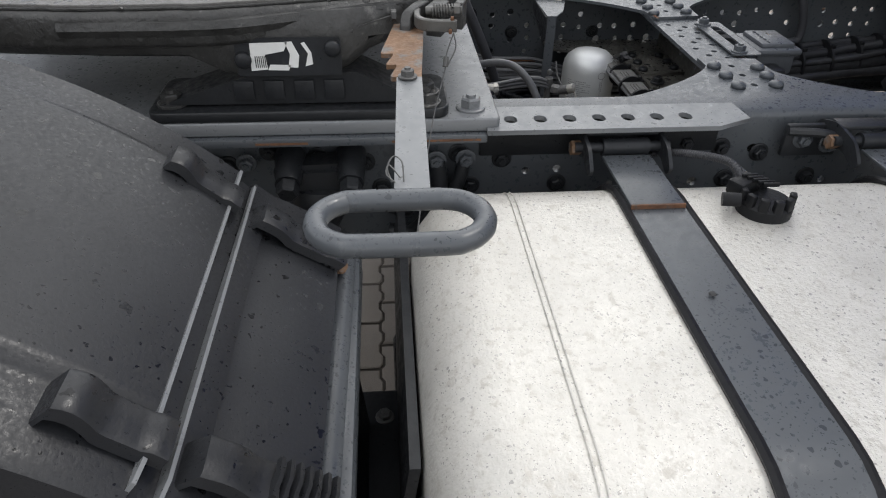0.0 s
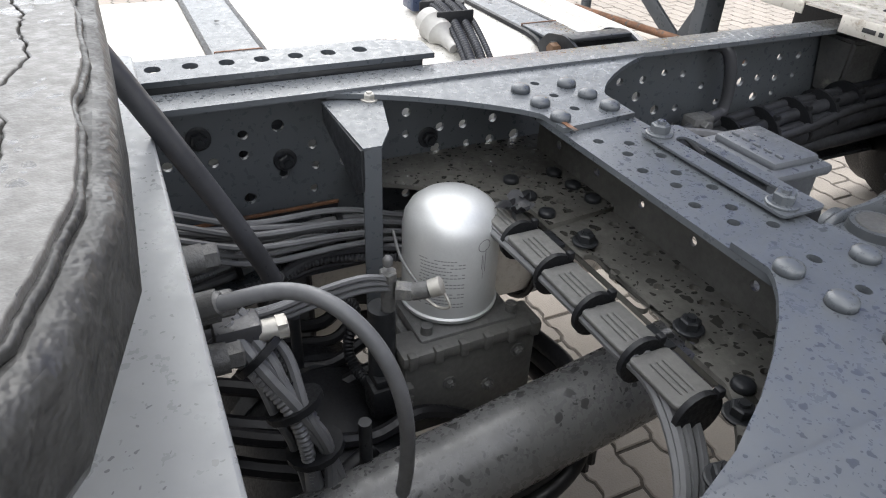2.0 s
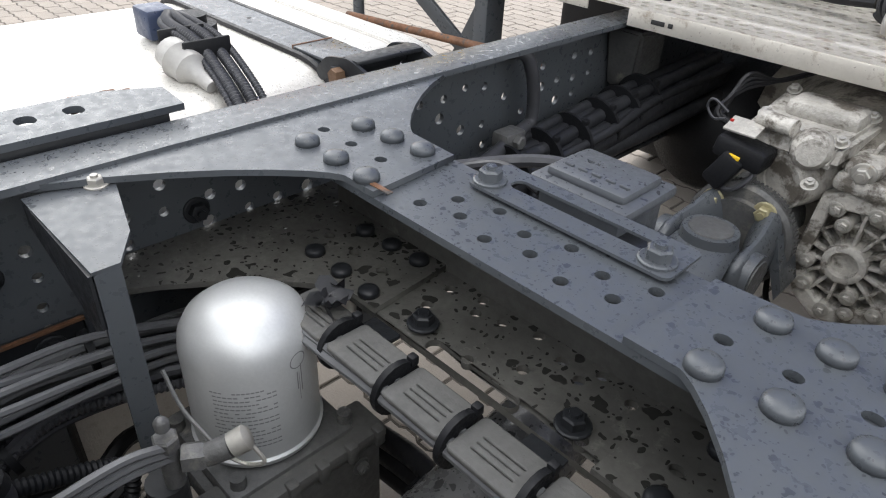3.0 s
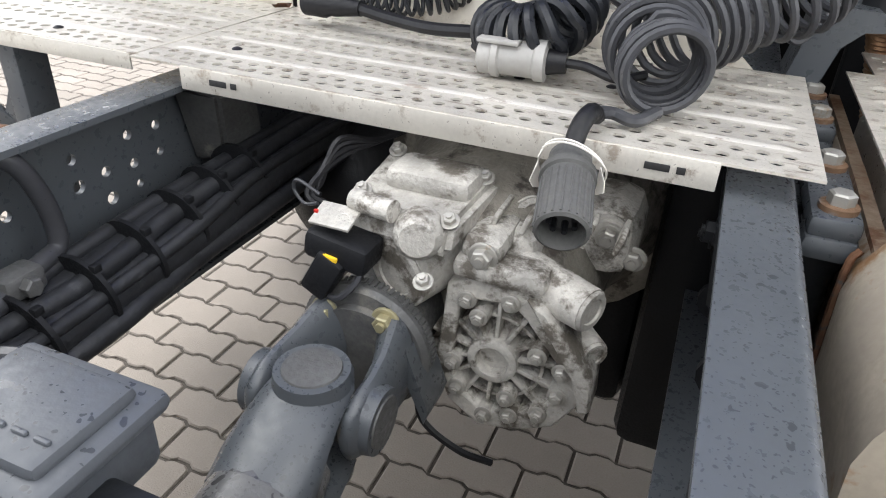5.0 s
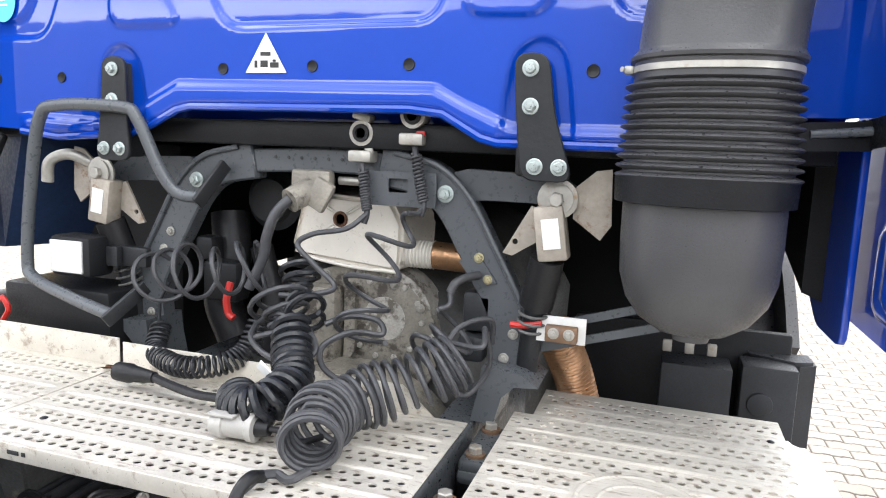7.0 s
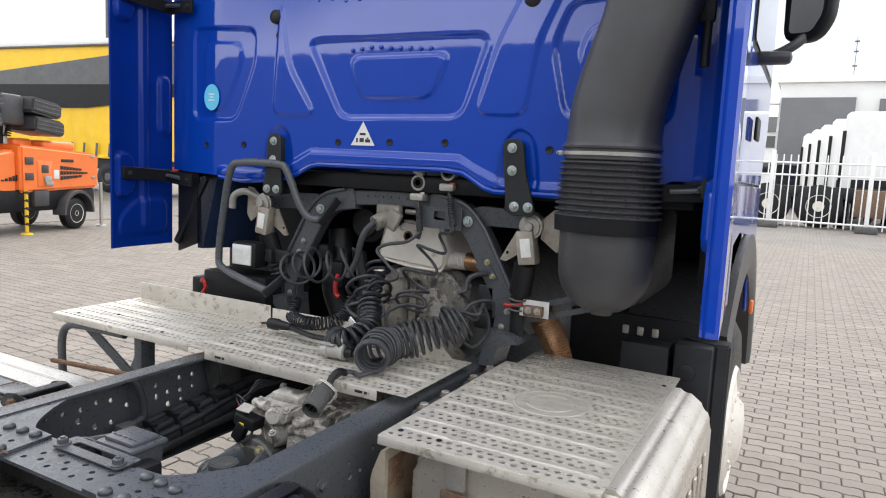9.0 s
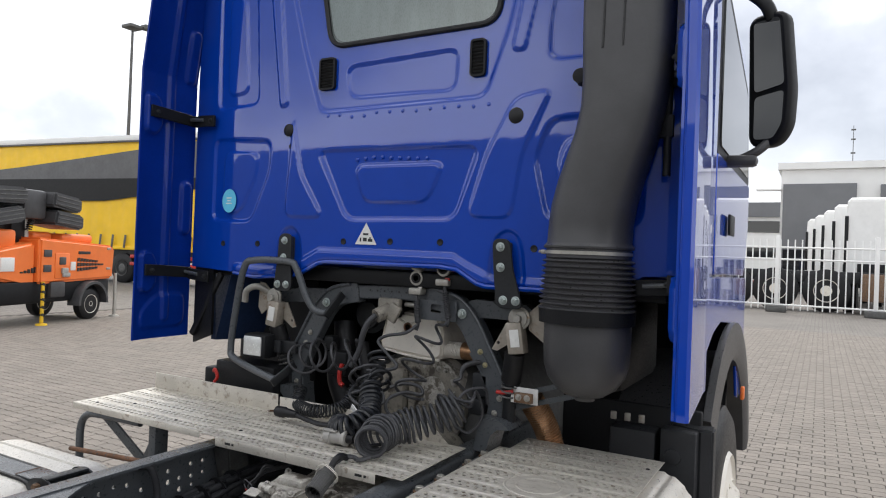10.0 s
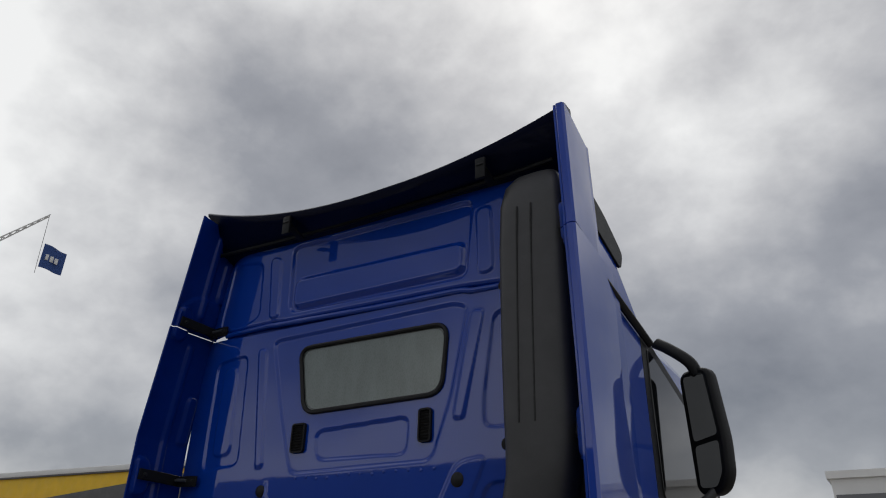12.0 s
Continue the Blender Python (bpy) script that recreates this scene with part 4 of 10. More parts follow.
def guard_shell(bm, a0, a1, r, rise, edges=(0.66, 1.165), n=30):
    """A mudguard section whose middle stands proud of its shoulders, with rolled rims at both sides."""
    x0, x1 = edges
    prof = ((x0, -0.03), (x0 + 0.004, -0.01), (x0 + 0.014, 0.0), (0.728, 0.0), (0.737, 0.25 * rise), (0.745, rise), (0.752, rise * 1.08), (1.07, rise * 1.08), (1.078, rise), (1.086, 0.25 * rise), (1.094, 0.0), (x1 - 0.02, 0.0), (x1 - 0.005, -0.006), (x1, -0.03))
    prof = prof + tuple((x, d - 0.006) for x, d in reversed(prof))
    rows = []
    for i in range(n + 1):
        a = a0 + (a1 - a0) * i / n
        rr = r + max(0.0, 42.4 - a) * 0.0045
        a = radians(a)
        rows.append([(x, MC.y + (rr + d) * math.cos(a), MC.z + (rr + d) * math.sin(a)) for x, d in prof])
    return loft(bm, rows)


for name, a0, a1, r, rise, n in (("crown", 46.4, 140, 0.727, 0.009, 36), ("joint_band", 43.9, 46.6, 0.717, 0.004, 4), ("front_panel", 34.8, 44.4, 0.727, 0.0, 8)):
    bm = B()
    guard_shell(bm, a0, a1, r, rise, n=n)
    part(name, bm, GUARD, mg)
bm = B()
guard_shell(bm, 42.5, 44.5, 0.7275, 0.0045, (0.67, 1.155), 3)
part("overlap_lip", bm, GUARD, mg)
# section edges in pale grey, a painted glint of the sky
for a in (46.35, 44.35):
    bm = B()
    arc_shell(bm, a, a + 0.28, 0.7395 if a > 45 else 0.7325, 0.69, 1.15, n=2)
    part("seam_edge", bm, GREY_PAINT, mg, "edge of the section, its sky glint painted pale")


def clip_strap(x0, x1, a0, a1, grip):
    """A moulded strap, its far end curled up; grip: from which angle on it is ribbed."""
    bm = B()
    rows = []
    for i in range(15):
        t = i / 14
        a = radians(a0 + (a1 - a0) * t)
        r = 0.744 + max(0.0, 42.4 - math.degrees(a)) * 0.0043 + 0.010 * math.sin(math.pi * min(1.0, max(0.0, (t - 0.55) / 0.5))) + (0.003 if t < 0.2 else 0.0) - (0.02 if t > 0.97 else 0.0)
        rows.append([(x, MC.y + (r + d) * math.cos(a), MC.z + (r + d) * math.sin(a)) for x, d in ((x0, -0.013), (x0 + 0.002, -0.002), (x0 + 0.006, 0.0), (x1 - 0.006, 0.0), (x1 - 0.002, -0.002), (x1, -0.013))])
    loft(bm, rows)
    cs = part("clip_strap", bm, GUARD, mg)
    if grip:
        for k in range(7):
            bm = B()
            arc_shell(bm, a0 + 0.35 + 0.62 * k * (1 if a1 > a0 else -1), a0 + 0.65 + 0.62 * k * (1 if a1 > a0 else -1), 0.752 + (42.4 - a0 - 0.62 * k) * 0.0043, x0 + 0.003, x1 - 0.003, n=1)
            part("grip_rib", bm, GUARD, cs)


for x0, x1, a0, a1, grip in ((0.733, 0.776, 45.7, 53.2, False), (1.086, 1.128, 45.3, 52.8, False), (0.733, 0.778, 35.0, 44.1, True), (1.088, 1.132, 34.6, 44.0, True)):
    clip_strap(x0, x1, a0, a1, grip)
bm = B()
rod(bm, (0.66, -1.925, 0.9), (1.14, -1.93, 0.895), 0.019)
span(bm, (0.66, -1.922, 0.86), (1.14, -1.9, 0.905), 0.008)
part("support_tube", bm, FRAME, mg)
bm = B()
loft(bm, [[(0.63, y, z), (1.15, y, z), (1.15, y + 0.012, z), (0.63, y + 0.012, z)] for y, z in ((-1.962, 0.92), (-1.955, 0.82), (-1.93, 0.6), (-1.9, 0.3))])
part("spray_flap", bm, PLASTIC, mg)
for x in (0.70, 1.1):
    bm = B()
    box(bm, (x + 0.03, -1.932, 0.935), (0.024, 0.03, 0.022), 0.005)
    rod(bm, (x + 0.038, -1.93, 0.94), (x + 0.05, -1.92, 0.945), 0.008)
    part("rusty_bolt", bm, RUST, mg, "rusty clamp bolt")
wheel = thing("truck_wheel", "black rear tyre under the mudguard", "wheel")
bm = B()
turned(bm, (0.66, MC.y, 0.52), (1, 0, 0), [(0, 0.3), (0.0, 0.46), (0.03, 0.51), (0.27, 0.51), (0.3, 0.46), (0.3, 0.3)], 40)
part("tyre", bm, RUBBER, wheel)
bm = B()
turned(bm, (0.7, MC.y, 0.52), (1, 0, 0), [(0, 0.1), (0.0, 0.29), (0.2, 0.295), (0.24, 0.28), (0.2, 0.12)], 32)
part("rim", bm, CAST_DARK, wheel)

# ---- bay between the rails: air dryer, brackets, hoses, harnesses, propeller shaft ----
def bundle(name, label, pts, r, k, mat_, ties=0, seed=1, spread=None):
    """A harness of k strands along pts, with ties."""
    t = thing(name, label, "cable harness")
    rr = random.Random(seed)
    P = [Vector(p) for p in pts]
    spread = spread or r * 2.2
    for i in range(k):
        a = 2 * math.pi * i / k + rr.random()
        q = spread * (0.35 + 0.65 * rr.random())
        bm = B()
        Q = []
        for j, p in enumerate(P):
            d = (P[min(j + 1, len(P) - 1)] - P[max(j - 1, 0)]).normalized()
            u = Vector((0, 0, 1)) - d * d.z
            u = u.normalized() if u.length > 0.1 else Vector((1, 0, 0))
            v = d.cross(u)
            w = a + 0.5 * math.sin(j * 1.7 + i)
            Q.append(p + q * (math.cos(w) * u + math.sin(w) * v))
        (corrugated if i % 4 == 1 else tube)(bm, Q, r * rr.uniform(0.7, 1.15))
        part("strand", bm, mat_, t)
    C = curve_points(P, 10)
    for i in range(ties):
        s = (i + 0.7) / (ties + 0.4) * (len(C) - 1)
        j = int(s)
        c = C[j].lerp(C[min(j + 1, len(C) - 1)], s - j)
        d = (C[min(j + 1, len(C) - 1)] - C[max(0, j - 1)]).normalized()
        bm = B()
        turned(bm, c - d * 0.004, d, [(0, spread + r * 0.6), (0, spread + r * 1.25), (0.008, spread + r * 1.25), (0.008, spread + r * 0.6)], 14)
        box(bm, c + Vector((0.0, 0.0, spread + r * 1.3)), (0.011, 0.011, 0.009), 0.002)
        part("cable_tie", bm, PLASTIC, t)
    return t


dry = thing("air_dryer", "silver air dryer cartridge on a dirty black valve module", "air dryer")
can = link("cartridge", None, dry)
CX, CY = -0.19, -1.337
bm = B()
turned(bm, (CX, CY, 0.738), (0, 0, 1), [(0, 0.062), (0.0, 0.068), (0.006, 0.0695), (0.008, 0.0665), (0.118, 0.0665), (0.134, 0.064), (0.147, 0.057), (0.157, 0.045), (0.1625, 0.028), (0.165, 0.01), (0.1652, 0.0)], 48)
part("can", bm, SILVER, can)
pr = random.Random(3)
bm = B()
for i in range(15):
    z = 0.838 - 0.0052 * i
    a0 = radians(-62 + pr.uniform(-2, 2))
    a1 = radians(-8 + pr.uniform(-22, 0) * (i % 3 == 0))
    k = 12
    for j in range(k):
        if pr.random() < 0.12:
            continue
        b0, b1 = a0 + (a1 - a0) * j / k, a0 + (a1 - a0) * (j + 0.8) / k
        vs = [bm.verts.new((CX + 0.06685 * math.cos(a), CY + 0.06685 * math.sin(a), zz)) for a, zz in ((b0, z), (b1, z), (b1, z + 0.0016), (b0, z + 0.0016))]
        bm.faces.new(vs)
part("print_line", bm, INK_GREY, can, "small grey print, unreadable", 0)
bm = B()
for a in range(18):
    b0, b1 = 2 * math.pi * a / 18, 2 * math.pi * (a + 1) / 18
    q = lambda b, r: (CX + 0.0669 * math.cos(radians(14) + r * math.cos(b) / 0.06), CY + 0.0669 * math.sin(radians(14) + r * math.cos(b) / 0.06), 0.856 + r * math.sin(b))
    bm.faces.new([bm.verts.new(p) for p in (q(b0, 0.008), q(b1, 0.008), q(b1, 0.0092), q(b0, 0.0092))])
for a0, a1, z0, z1 in ((0.2, 0.22, 0.82, 0.842), (0.28, 0.30, 0.815, 0.85), (0.24, 0.25, 0.805, 0.84)):
    bm.faces.new([bm.verts.new((CX + 0.0669 * math.cos(a), CY + 0.0669 * math.sin(a), z)) for a, z in ((a0, z0), (a1, z0), (a1, z1), (a0, z1))])
part("emblem_mark", bm, INK_GREY, can, "", 0)
bm = B()
box(bm, (CX, CY, 0.722), (0.15, 0.15, 0.022), 0.008)
box(bm, (CX, CY, 0.70), (0.13, 0.17, 0.03), 0.008)
for dx, dy in ((0.06, -0.06), (0.06, 0.07), (-0.05, -0.07)):
    rod(bm, (CX + dx, CY + dy, 0.70), (CX + dx, CY + dy, 0.745), 0.01, 0.008, 10)
part("base_casting", bm, CAST_DARK, dry)
mod = link("control_module", None, dry)
bm = B()
span(bm, (-0.075, -1.475, 0.58), (-0.03, -1.245, 0.725), 0.008)
part("housing", bm, MODULE, mod, "dusty black plastic housing with dried splashes")
bm = B()
span(bm, (-0.08, -1.48, 0.715), (-0.024, -1.24, 0.735), 0.006)
for i in range(6):
    box(bm, (-0.026, -1.465 + 0.042 * i, 0.727), (0.014, 0.014, 0.024), 0.003)
for i in range(7):
    box(bm, (-0.026, -1.472, 0.6 + 0.014 * i), (0.016, 0.014, 0.007), 0.001)
part("lid_rim", bm, MODULE, mod)
put_bolts("screw", BOLT_S, CAST_DARK, mod, [(-0.03, -1.40, 0.665), (-0.03, -1.33, 0.64), (-0.03, -1.28, 0.69)], (1, 0, 0))
bm = B()
box(bm, (-0.045, -1.505, 0.665), (0.04, 0.045, 0.05), 0.006)
box(bm, (-0.045, -1.505, 0.695), (0.03, 0.03, 0.015), 0.004)
part("connector", bm, PLASTIC, mod)
bm = B()
corrugated(bm, [(-0.15, -1.62, 0.79), (-0.15, -1.54, 0.762), (-0.15, -1.506, 0.735), (-0.13, -1.527, 0.688), (-0.10, -1.525, 0.668), (-0.06, -1.515, 0.668)], 0.0095)
part("conduit", bm, PLASTIC, mod)
SHIFT = Matrix.Translation((-0.072, -1.338, -0.008)) @ Matrix.Diagonal((1, 0.88, 1, 1)) @ Matrix.Translation((0, 1.36, 0))
for o in mod.children:
    if o.name.startswith("screw"):
        o.matrix_basis = SHIFT @ o.matrix_basis
    else:
        o.data.transform(SHIFT)
for i, (dx, z) in enumerate(((0.0, 0.60), (0.01, 0.63), (-0.01, 0.66))):
    bm = B()
    tube(bm, [(-0.05, -1.24, z), (-0.045 + dx, -1.19, z - 0.01), (-0.03 + dx, -1.17, z - 0.06), (-0.03 + dx, -1.16, z - 0.15)], 0.008, 8)
    part("hose", bm, RUBBER, dry)
bm = B()
tube(bm, [(-0.06, -1.5, 0.6), (-0.05, -1.53, 0.57), (-0.02, -1.5, 0.54), (0.0, -1.4, 0.53), (0.0, -1.25, 0.53)], 0.013, 10)
tube(bm, [(-0.06, -1.5, 0.63), (-0.04, -1.56, 0.6), (-0.01, -1.53, 0.56), (0.0, -1.45, 0.545)], 0.012, 10)
part("supply_hose", bm, RUBBER, dry)

bh3 = thing("heater_hoses", "black rubber hoses curving down beside the dryer", "hose")
for k in range(3):
    bm = B()
    tube(bm, [(-0.16, -1.2, 0.64 - 0.03 * k), (-0.06 + 0.01 * k, -1.205, 0.66 - 0.03 * k), (0.01 + 0.012 * k, -1.24, 0.655 - 0.03 * k), (0.03 + 0.012 * k, -1.32, 0.62 - 0.03 * k), (0.0 + 0.012 * k, -1.44, 0.58 - 0.03 * k), (-0.05, -1.6, 0.55 - 0.03 * k)], 0.0135, 10)
    part("hose", bm, RUBBER, bh3)

brk = thing("dryer_bracket", "folded dark steel bracket hanging from the rail", "bracket")
sheet("top_leg", [(-0.345, -1.462), (-0.187, -1.459), (-0.187, -1.436), (-0.23, -1.41), (-0.345, -1.378)], [], 0.004, XY(0.985), FRAME, brk)
bm = B()
loft(bm, [[(-0.345, y, 0.984), (-0.187, y, 0.984), (-0.187, y, 0.93), (-0.21, y, 0.915), (-0.24, y, 0.93), (-0.345, y, 0.96)] for y in (-1.462, -1.458)])
part("shoulder", bm, FRAME_DARK, brk)
bm = B()
loft(bm, [[(-0.187, -1.459, z), (-0.187, -1.436, z), (-0.191, -1.436, z), (-0.191, -1.459, z)] for z in (0.983, 0.93, 0.6)])
part("hanger", bm, FRAME, brk)
put_bolts("bolt", BOLT_S, ZINC, brk, [(-0.33, -1.40, 0.987)])

fit_ = thing("test_fitting", "zinc air line fitting with capped test valve", "air fitting")
bm = B()
rod(bm, (-0.118, -1.456, 0.80), (-0.118, -1.456, 0.855), 0.009)
hexagon(bm, (-0.118, -1.456, 0.845), (0, 0, 1), 0.0115, 0.013)
turned(bm, (-0.118, -1.456, 0.866), (0, 0, 1), [(0, 0.006), (0.008, 0.0065), (0.012, 0.004), (0.014, 0.0)], 12)
hexagon(bm, (-0.11, -1.448, 0.832), (0.5, 0.8, 0.0), 0.013, 0.02)
rod(bm, (-0.1, -1.432, 0.832), (-0.09, -1.414, 0.838), 0.011)
part("body", bm, CAST_DARK, fit_)
bm = B()
turned(bm, (-0.09, -1.413, 0.838), (0.35, 0.8, 0.35), [(0, 0.0115), (0.014, 0.012), (0.017, 0.009), (0.018, 0.0)], 14)
tube(bm, [(-0.08, -1.40, 0.838), (-0.07, -1.395, 0.82), (-0.085, -1.405, 0.812), (-0.1, -1.42, 0.825)], 0.002, 6)
part("cap", bm, ZINC, fit_)
bm = B()
tube(bm, [(-0.168, -1.43, 0.88), (-0.14, -1.43, 0.855), (-0.1, -1.425, 0.842)], 0.002, 6)
part("stay_wire", bm, CAST_DARK, fit_)
bm = B()
rod(bm, (-0.125, -1.462, 0.80), (-0.13, -1.462, 0.56), 0.018)
part("stand_pipe", bm, FRAME_DARK, fit_)

al = thing("air_lines", "bundle of grey nylon air lines running to the fittings", "air line")
for i in range(6):
    bm = B()
    dz, dy = 0.007 * (i % 3), 0.006 * (i // 3)
    tube(bm, [(-0.14 + dy, -1.66, 0.815 + dz), (-0.12 + dy, -1.6, 0.828 + dz), (-0.115, -1.54, 0.836 + dz * 1.3), (-0.112, -1.49, 0.842 + dz * 1.3), (-0.113, -1.455, 0.835 + dz)], 0.0042, 7)
    part("line", bm, HOSE, al)

LR = random.Random(31)
for i in range(9):
    bm = B()
    dx, dz = LR.uniform(-0.02, 0.02), LR.uniform(-0.03, 0.035)
    tube(bm, [(-0.3 + dx, -1.68, 0.86 + dz), (-0.3 + dx, -1.585, 0.835 + dz + LR.uniform(-0.015, 0.01)), (-0.3 + dx * 1.4, -1.46, 0.82 + dz * 0.8), (-0.3 + dx, -1.37, 0.8 + dz * 0.6), (-0.27 + dx, -1.28, 0.78 + dz)], 0.0045, 7)
    part("line", bm, HOSE, al)
# added black hoses, in place of the ground's shade under the bay
lh = thing("bay_filler_hoses", "tangle of black rubber hoses added to darken the bay's floor", "hose")
for i in range(8):
    bm = B()
    dx, dz = 0.04 * i + LR.uniform(-0.015, 0.015), LR.uniform(-0.05, 0.06)
    tube(bm, [(-0.37 + dx * 0.9, -1.72, 0.62 + dz), (-0.35 + dx, -1.62, 0.6 + dz), (-0.33 + dx, -1.52 + LR.uniform(-0.03, 0.03), 0.57 + dz), (-0.36 + dx * 1.1, -1.42, 0.58 + dz), (-0.38 + dx * 1.1, -1.3, 0.55)], LR.uniform(0.009, 0.014), 8)
    part("hose", bm, RUBBER, lh)
ut = thing("air_tank", "black compressed air tank slung low between the rails", "air tank")
bm = B()
turned(bm, (-0.36, -1.56, 0.5), (1, 0.12, 0), [(0, 0.04), (0.02, 0.1), (0.05, 0.125), (0.38, 0.125), (0.41, 0.1), (0.43, 0.04)], 28)
part("shell", bm, PLASTIC, ut)
for k in (0.1, 0.32):
    bm = B()
    turned(bm, (-0.36 + k, -1.56 + 0.12 * k, 0.5), (1, 0.12, 0), [(0, 0.124), (0, 0.128), (0.03, 0.128), (0.03, 0.124)], 28)
    rod(bm, (-0.345 + k, -1.56 + 0.12 * k, 0.6), (-0.345 + k, -1.56 + 0.12 * k, 0.72), 0.008)
    part("strap", bm, FRAME_DARK, ut)

lh = thing("loop_hose", "grey rubber hose looping out of the valve", "hose")
bm = B()
tube(bm, [(-0.07, -1.69, 0.90), (-0.05, -1.655, 0.916), (-0.03, -1.60, 0.93), (0.0, -1.562, 0.927), (0.03, -1.529, 0.893), (0.05, -1.508, 0.833), (0.052, -1.50, 0.748), (0.04, -1.505, 0.64), (0.02, -1.53, 0.55)], 0.0085, 12)
part("hose", bm, HOSE, lh)
bm = B()
turned(bm, (-0.06, -1.672, 0.908), (0.35, 0.8, 0.35), [(0, 0.0085), (0, 0.0125), (0.02, 0.0125), (0.024, 0.0085)], 14)
part("push_fitting", bm, CAST_DARK, lh)
th = thing("thick_hose", "thick grey hose dropping between the rails", "hose")
bm = B()
tube(bm, [(-0.2, -1.725, 1.15), (-0.2, -1.7, 1.099), (-0.2, -1.664, 1.023), (-0.2, -1.615, 0.917), (-0.202, -1.58, 0.83), (-0.205, -1.572, 0.79), (-0.21, -1.59, 0.755), (-0.22, -1.64, 0.742), (-0.24, -1.72, 0.74)], 0.0125, 12)
part("hose", bm, CABLE, th)
bm = B()
turned(bm, (-0.203, -1.577, 0.82), (-0.05, 0.25, -0.9), [(0, 0.0125), (0, 0.0155), (0.012, 0.0155), (0.012, 0.0125)], 14)
part("hose_clip", bm, PLASTIC, th)
vb = thing("valve_block", "grey cast solenoid valve block with push-in fittings", "valve")
bm = B()
box(bm, (-0.1, -1.715, 0.86), (0.15, 0.08, 0.12), 0.01)
for i, (x, z) in enumerate(((-0.16, 0.9), (-0.12, 0.855), (-0.07, 0.90), (-0.06, 0.84))):
    rod(bm, (x, -1.675, z), (x, -1.655, z), 0.017)
    hexagon(bm, (x, -1.655, z), (0, 1, 0), 0.015, 0.016)
part("body", bm, CAST_DARK, vb)
bm = B()
box(bm, (-0.085, -1.64, 0.845), (0.035, 0.05, 0.04), 0.006)
part("plug_housing", bm, PLASTIC_GREY, vb)
bm = B()
rod(bm, (-0.08, -1.62, 0.845), (-0.078, -1.588, 0.846), 0.013)
hexagon(bm, (-0.079, -1.60, 0.846), (0, 1, 0), 0.015, 0.012)
part("brass_fitting", bm, ZINC, vb)

bundle("hose_bundle", "tied bundle of grey air hoses hanging down", [(-0.1, -1.65, 0.85), (-0.07, -1.615, 0.81), (-0.045, -1.595, 0.755), (-0.03, -1.582, 0.705), (-0.02, -1.57, 0.6), (-0.01, -1.57, 0.5)], 0.0075, 12, HOSE, 4, 5, 0.025)
bundle("rail_harness", "grey wiring harness tied along the rail", [(-0.36, -1.75, 0.735), (-0.365, -1.616, 0.752), (-0.37, -1.513, 0.768), (-0.365, -1.415, 0.767), (-0.355, -1.337, 0.765), (-0.33, -1.25, 0.76), (-0.3, -1.1, 0.77), (-0.3, -1.0, 0.78)], 0.007, 9, HOSE, 4, 11, 0.024)
bundle("inner_harness", "grey cables crossing behind the dryer", [(-0.3, -1.72, 0.73), (-0.3, -1.6, 0.735), (-0.31, -1.5, 0.755), (-0.28, -1.4, 0.765), (-0.24, -1.3, 0.77), (-0.2, -1.26, 0.83)], 0.0065, 6, CABLE, 2, 17, 0.016)

ch = thing("cross_harness", "dusty grey cable duct tied along the crossmember", "cable harness")
C = [(-0.24, -1.3, 0.83), (-0.2, -1.262, 0.86), (-0.159, -1.258, 0.866), (-0.10, -1.255, 0.866), (-0.046, -1.252, 0.866), (0.03, -1.25, 0.866), (0.1, -1.25, 0.866), (0.17, -1.25, 0.864), (0.25, -1.28, 0.83), (0.3, -1.33, 0.76)]
for i in range(7):
    bm = B()
    tube(bm, [(x + 0.001 * i, y - 0.031 + 0.018 * math.sin(i * 0.9), z + 0.009 * math.cos(i * 0.9 + 0.4)) for x, y, z in C], 0.0055, 7, 6)
    part("strand", bm, HOSE, ch)
for x0 in (-0.18, -0.1, -0.02, 0.06, 0.14):
    sheet("duct_cover", rounded(x0, -1.304, x0 + 0.068, -1.258, 0.004), [slot(x0 + 0.036, -1.283 + 0.0075 * k, 0.046, 0.0042, 4) for k in (-1, 0, 1)], 0.006, XY(0.879), MODULE, ch, "", 0.0015)
    bm = B()
    turned(bm, (x0 + 0.069, -1.281, 0.866), (1, 0, 0), [(0, 0.0255), (0, 0.0275), (0.0065, 0.0275), (0.0065, 0.0255)], 20)
    box(bm, (x0 + 0.073, -1.262, 0.888), (0.009, 0.009, 0.011), 0.002)
    part("cable_tie", bm, PLASTIC, ch)
for x0 in (-0.105, 0.105):
    bm = B()
    span(bm, (x0 - 0.02, -1.29, 0.8545), (x0 + 0.02, -1.225, 0.8595), 0.001)
    part("holder", bm, FRAME_DARK, ch)
leafs = thing("dead_leaf", "crumpled dry leaf lying on the cable duct", "leaf")
bm = B()
r3 = random.Random(12)
for i in range(9):
    c = Vector((-0.135 + r3.uniform(-0.02, 0.02), -1.268 + r3.uniform(-0.014, 0.014), 0.8935 + r3.uniform(-0.004, 0.006)))
    u, v = Vector((r3.uniform(-1, 1), r3.uniform(-1, 1), r3.uniform(-0.6, 0.6))).normalized() * 0.014, Vector((r3.uniform(-1, 1), r3.uniform(-1, 1), r3.uniform(-0.8, 0.8))).normalized() * 0.009
    vs = [bm.verts.new(c + a * u + b * v + Vector((0, 0, 0.004 * math.sin(3 * a + 2 * b)))) for a in (-1, 0, 1) for b in (-1, 0, 1)]
    for a in range(2):
        for b in range(2):
            k = a * 3 + b
            bm.faces.new((vs[k], vs[k + 3], vs[k + 4], vs[k + 1]))
bmesh.ops.solidify(bm, geom=bm.faces[:], thickness=0.0008)
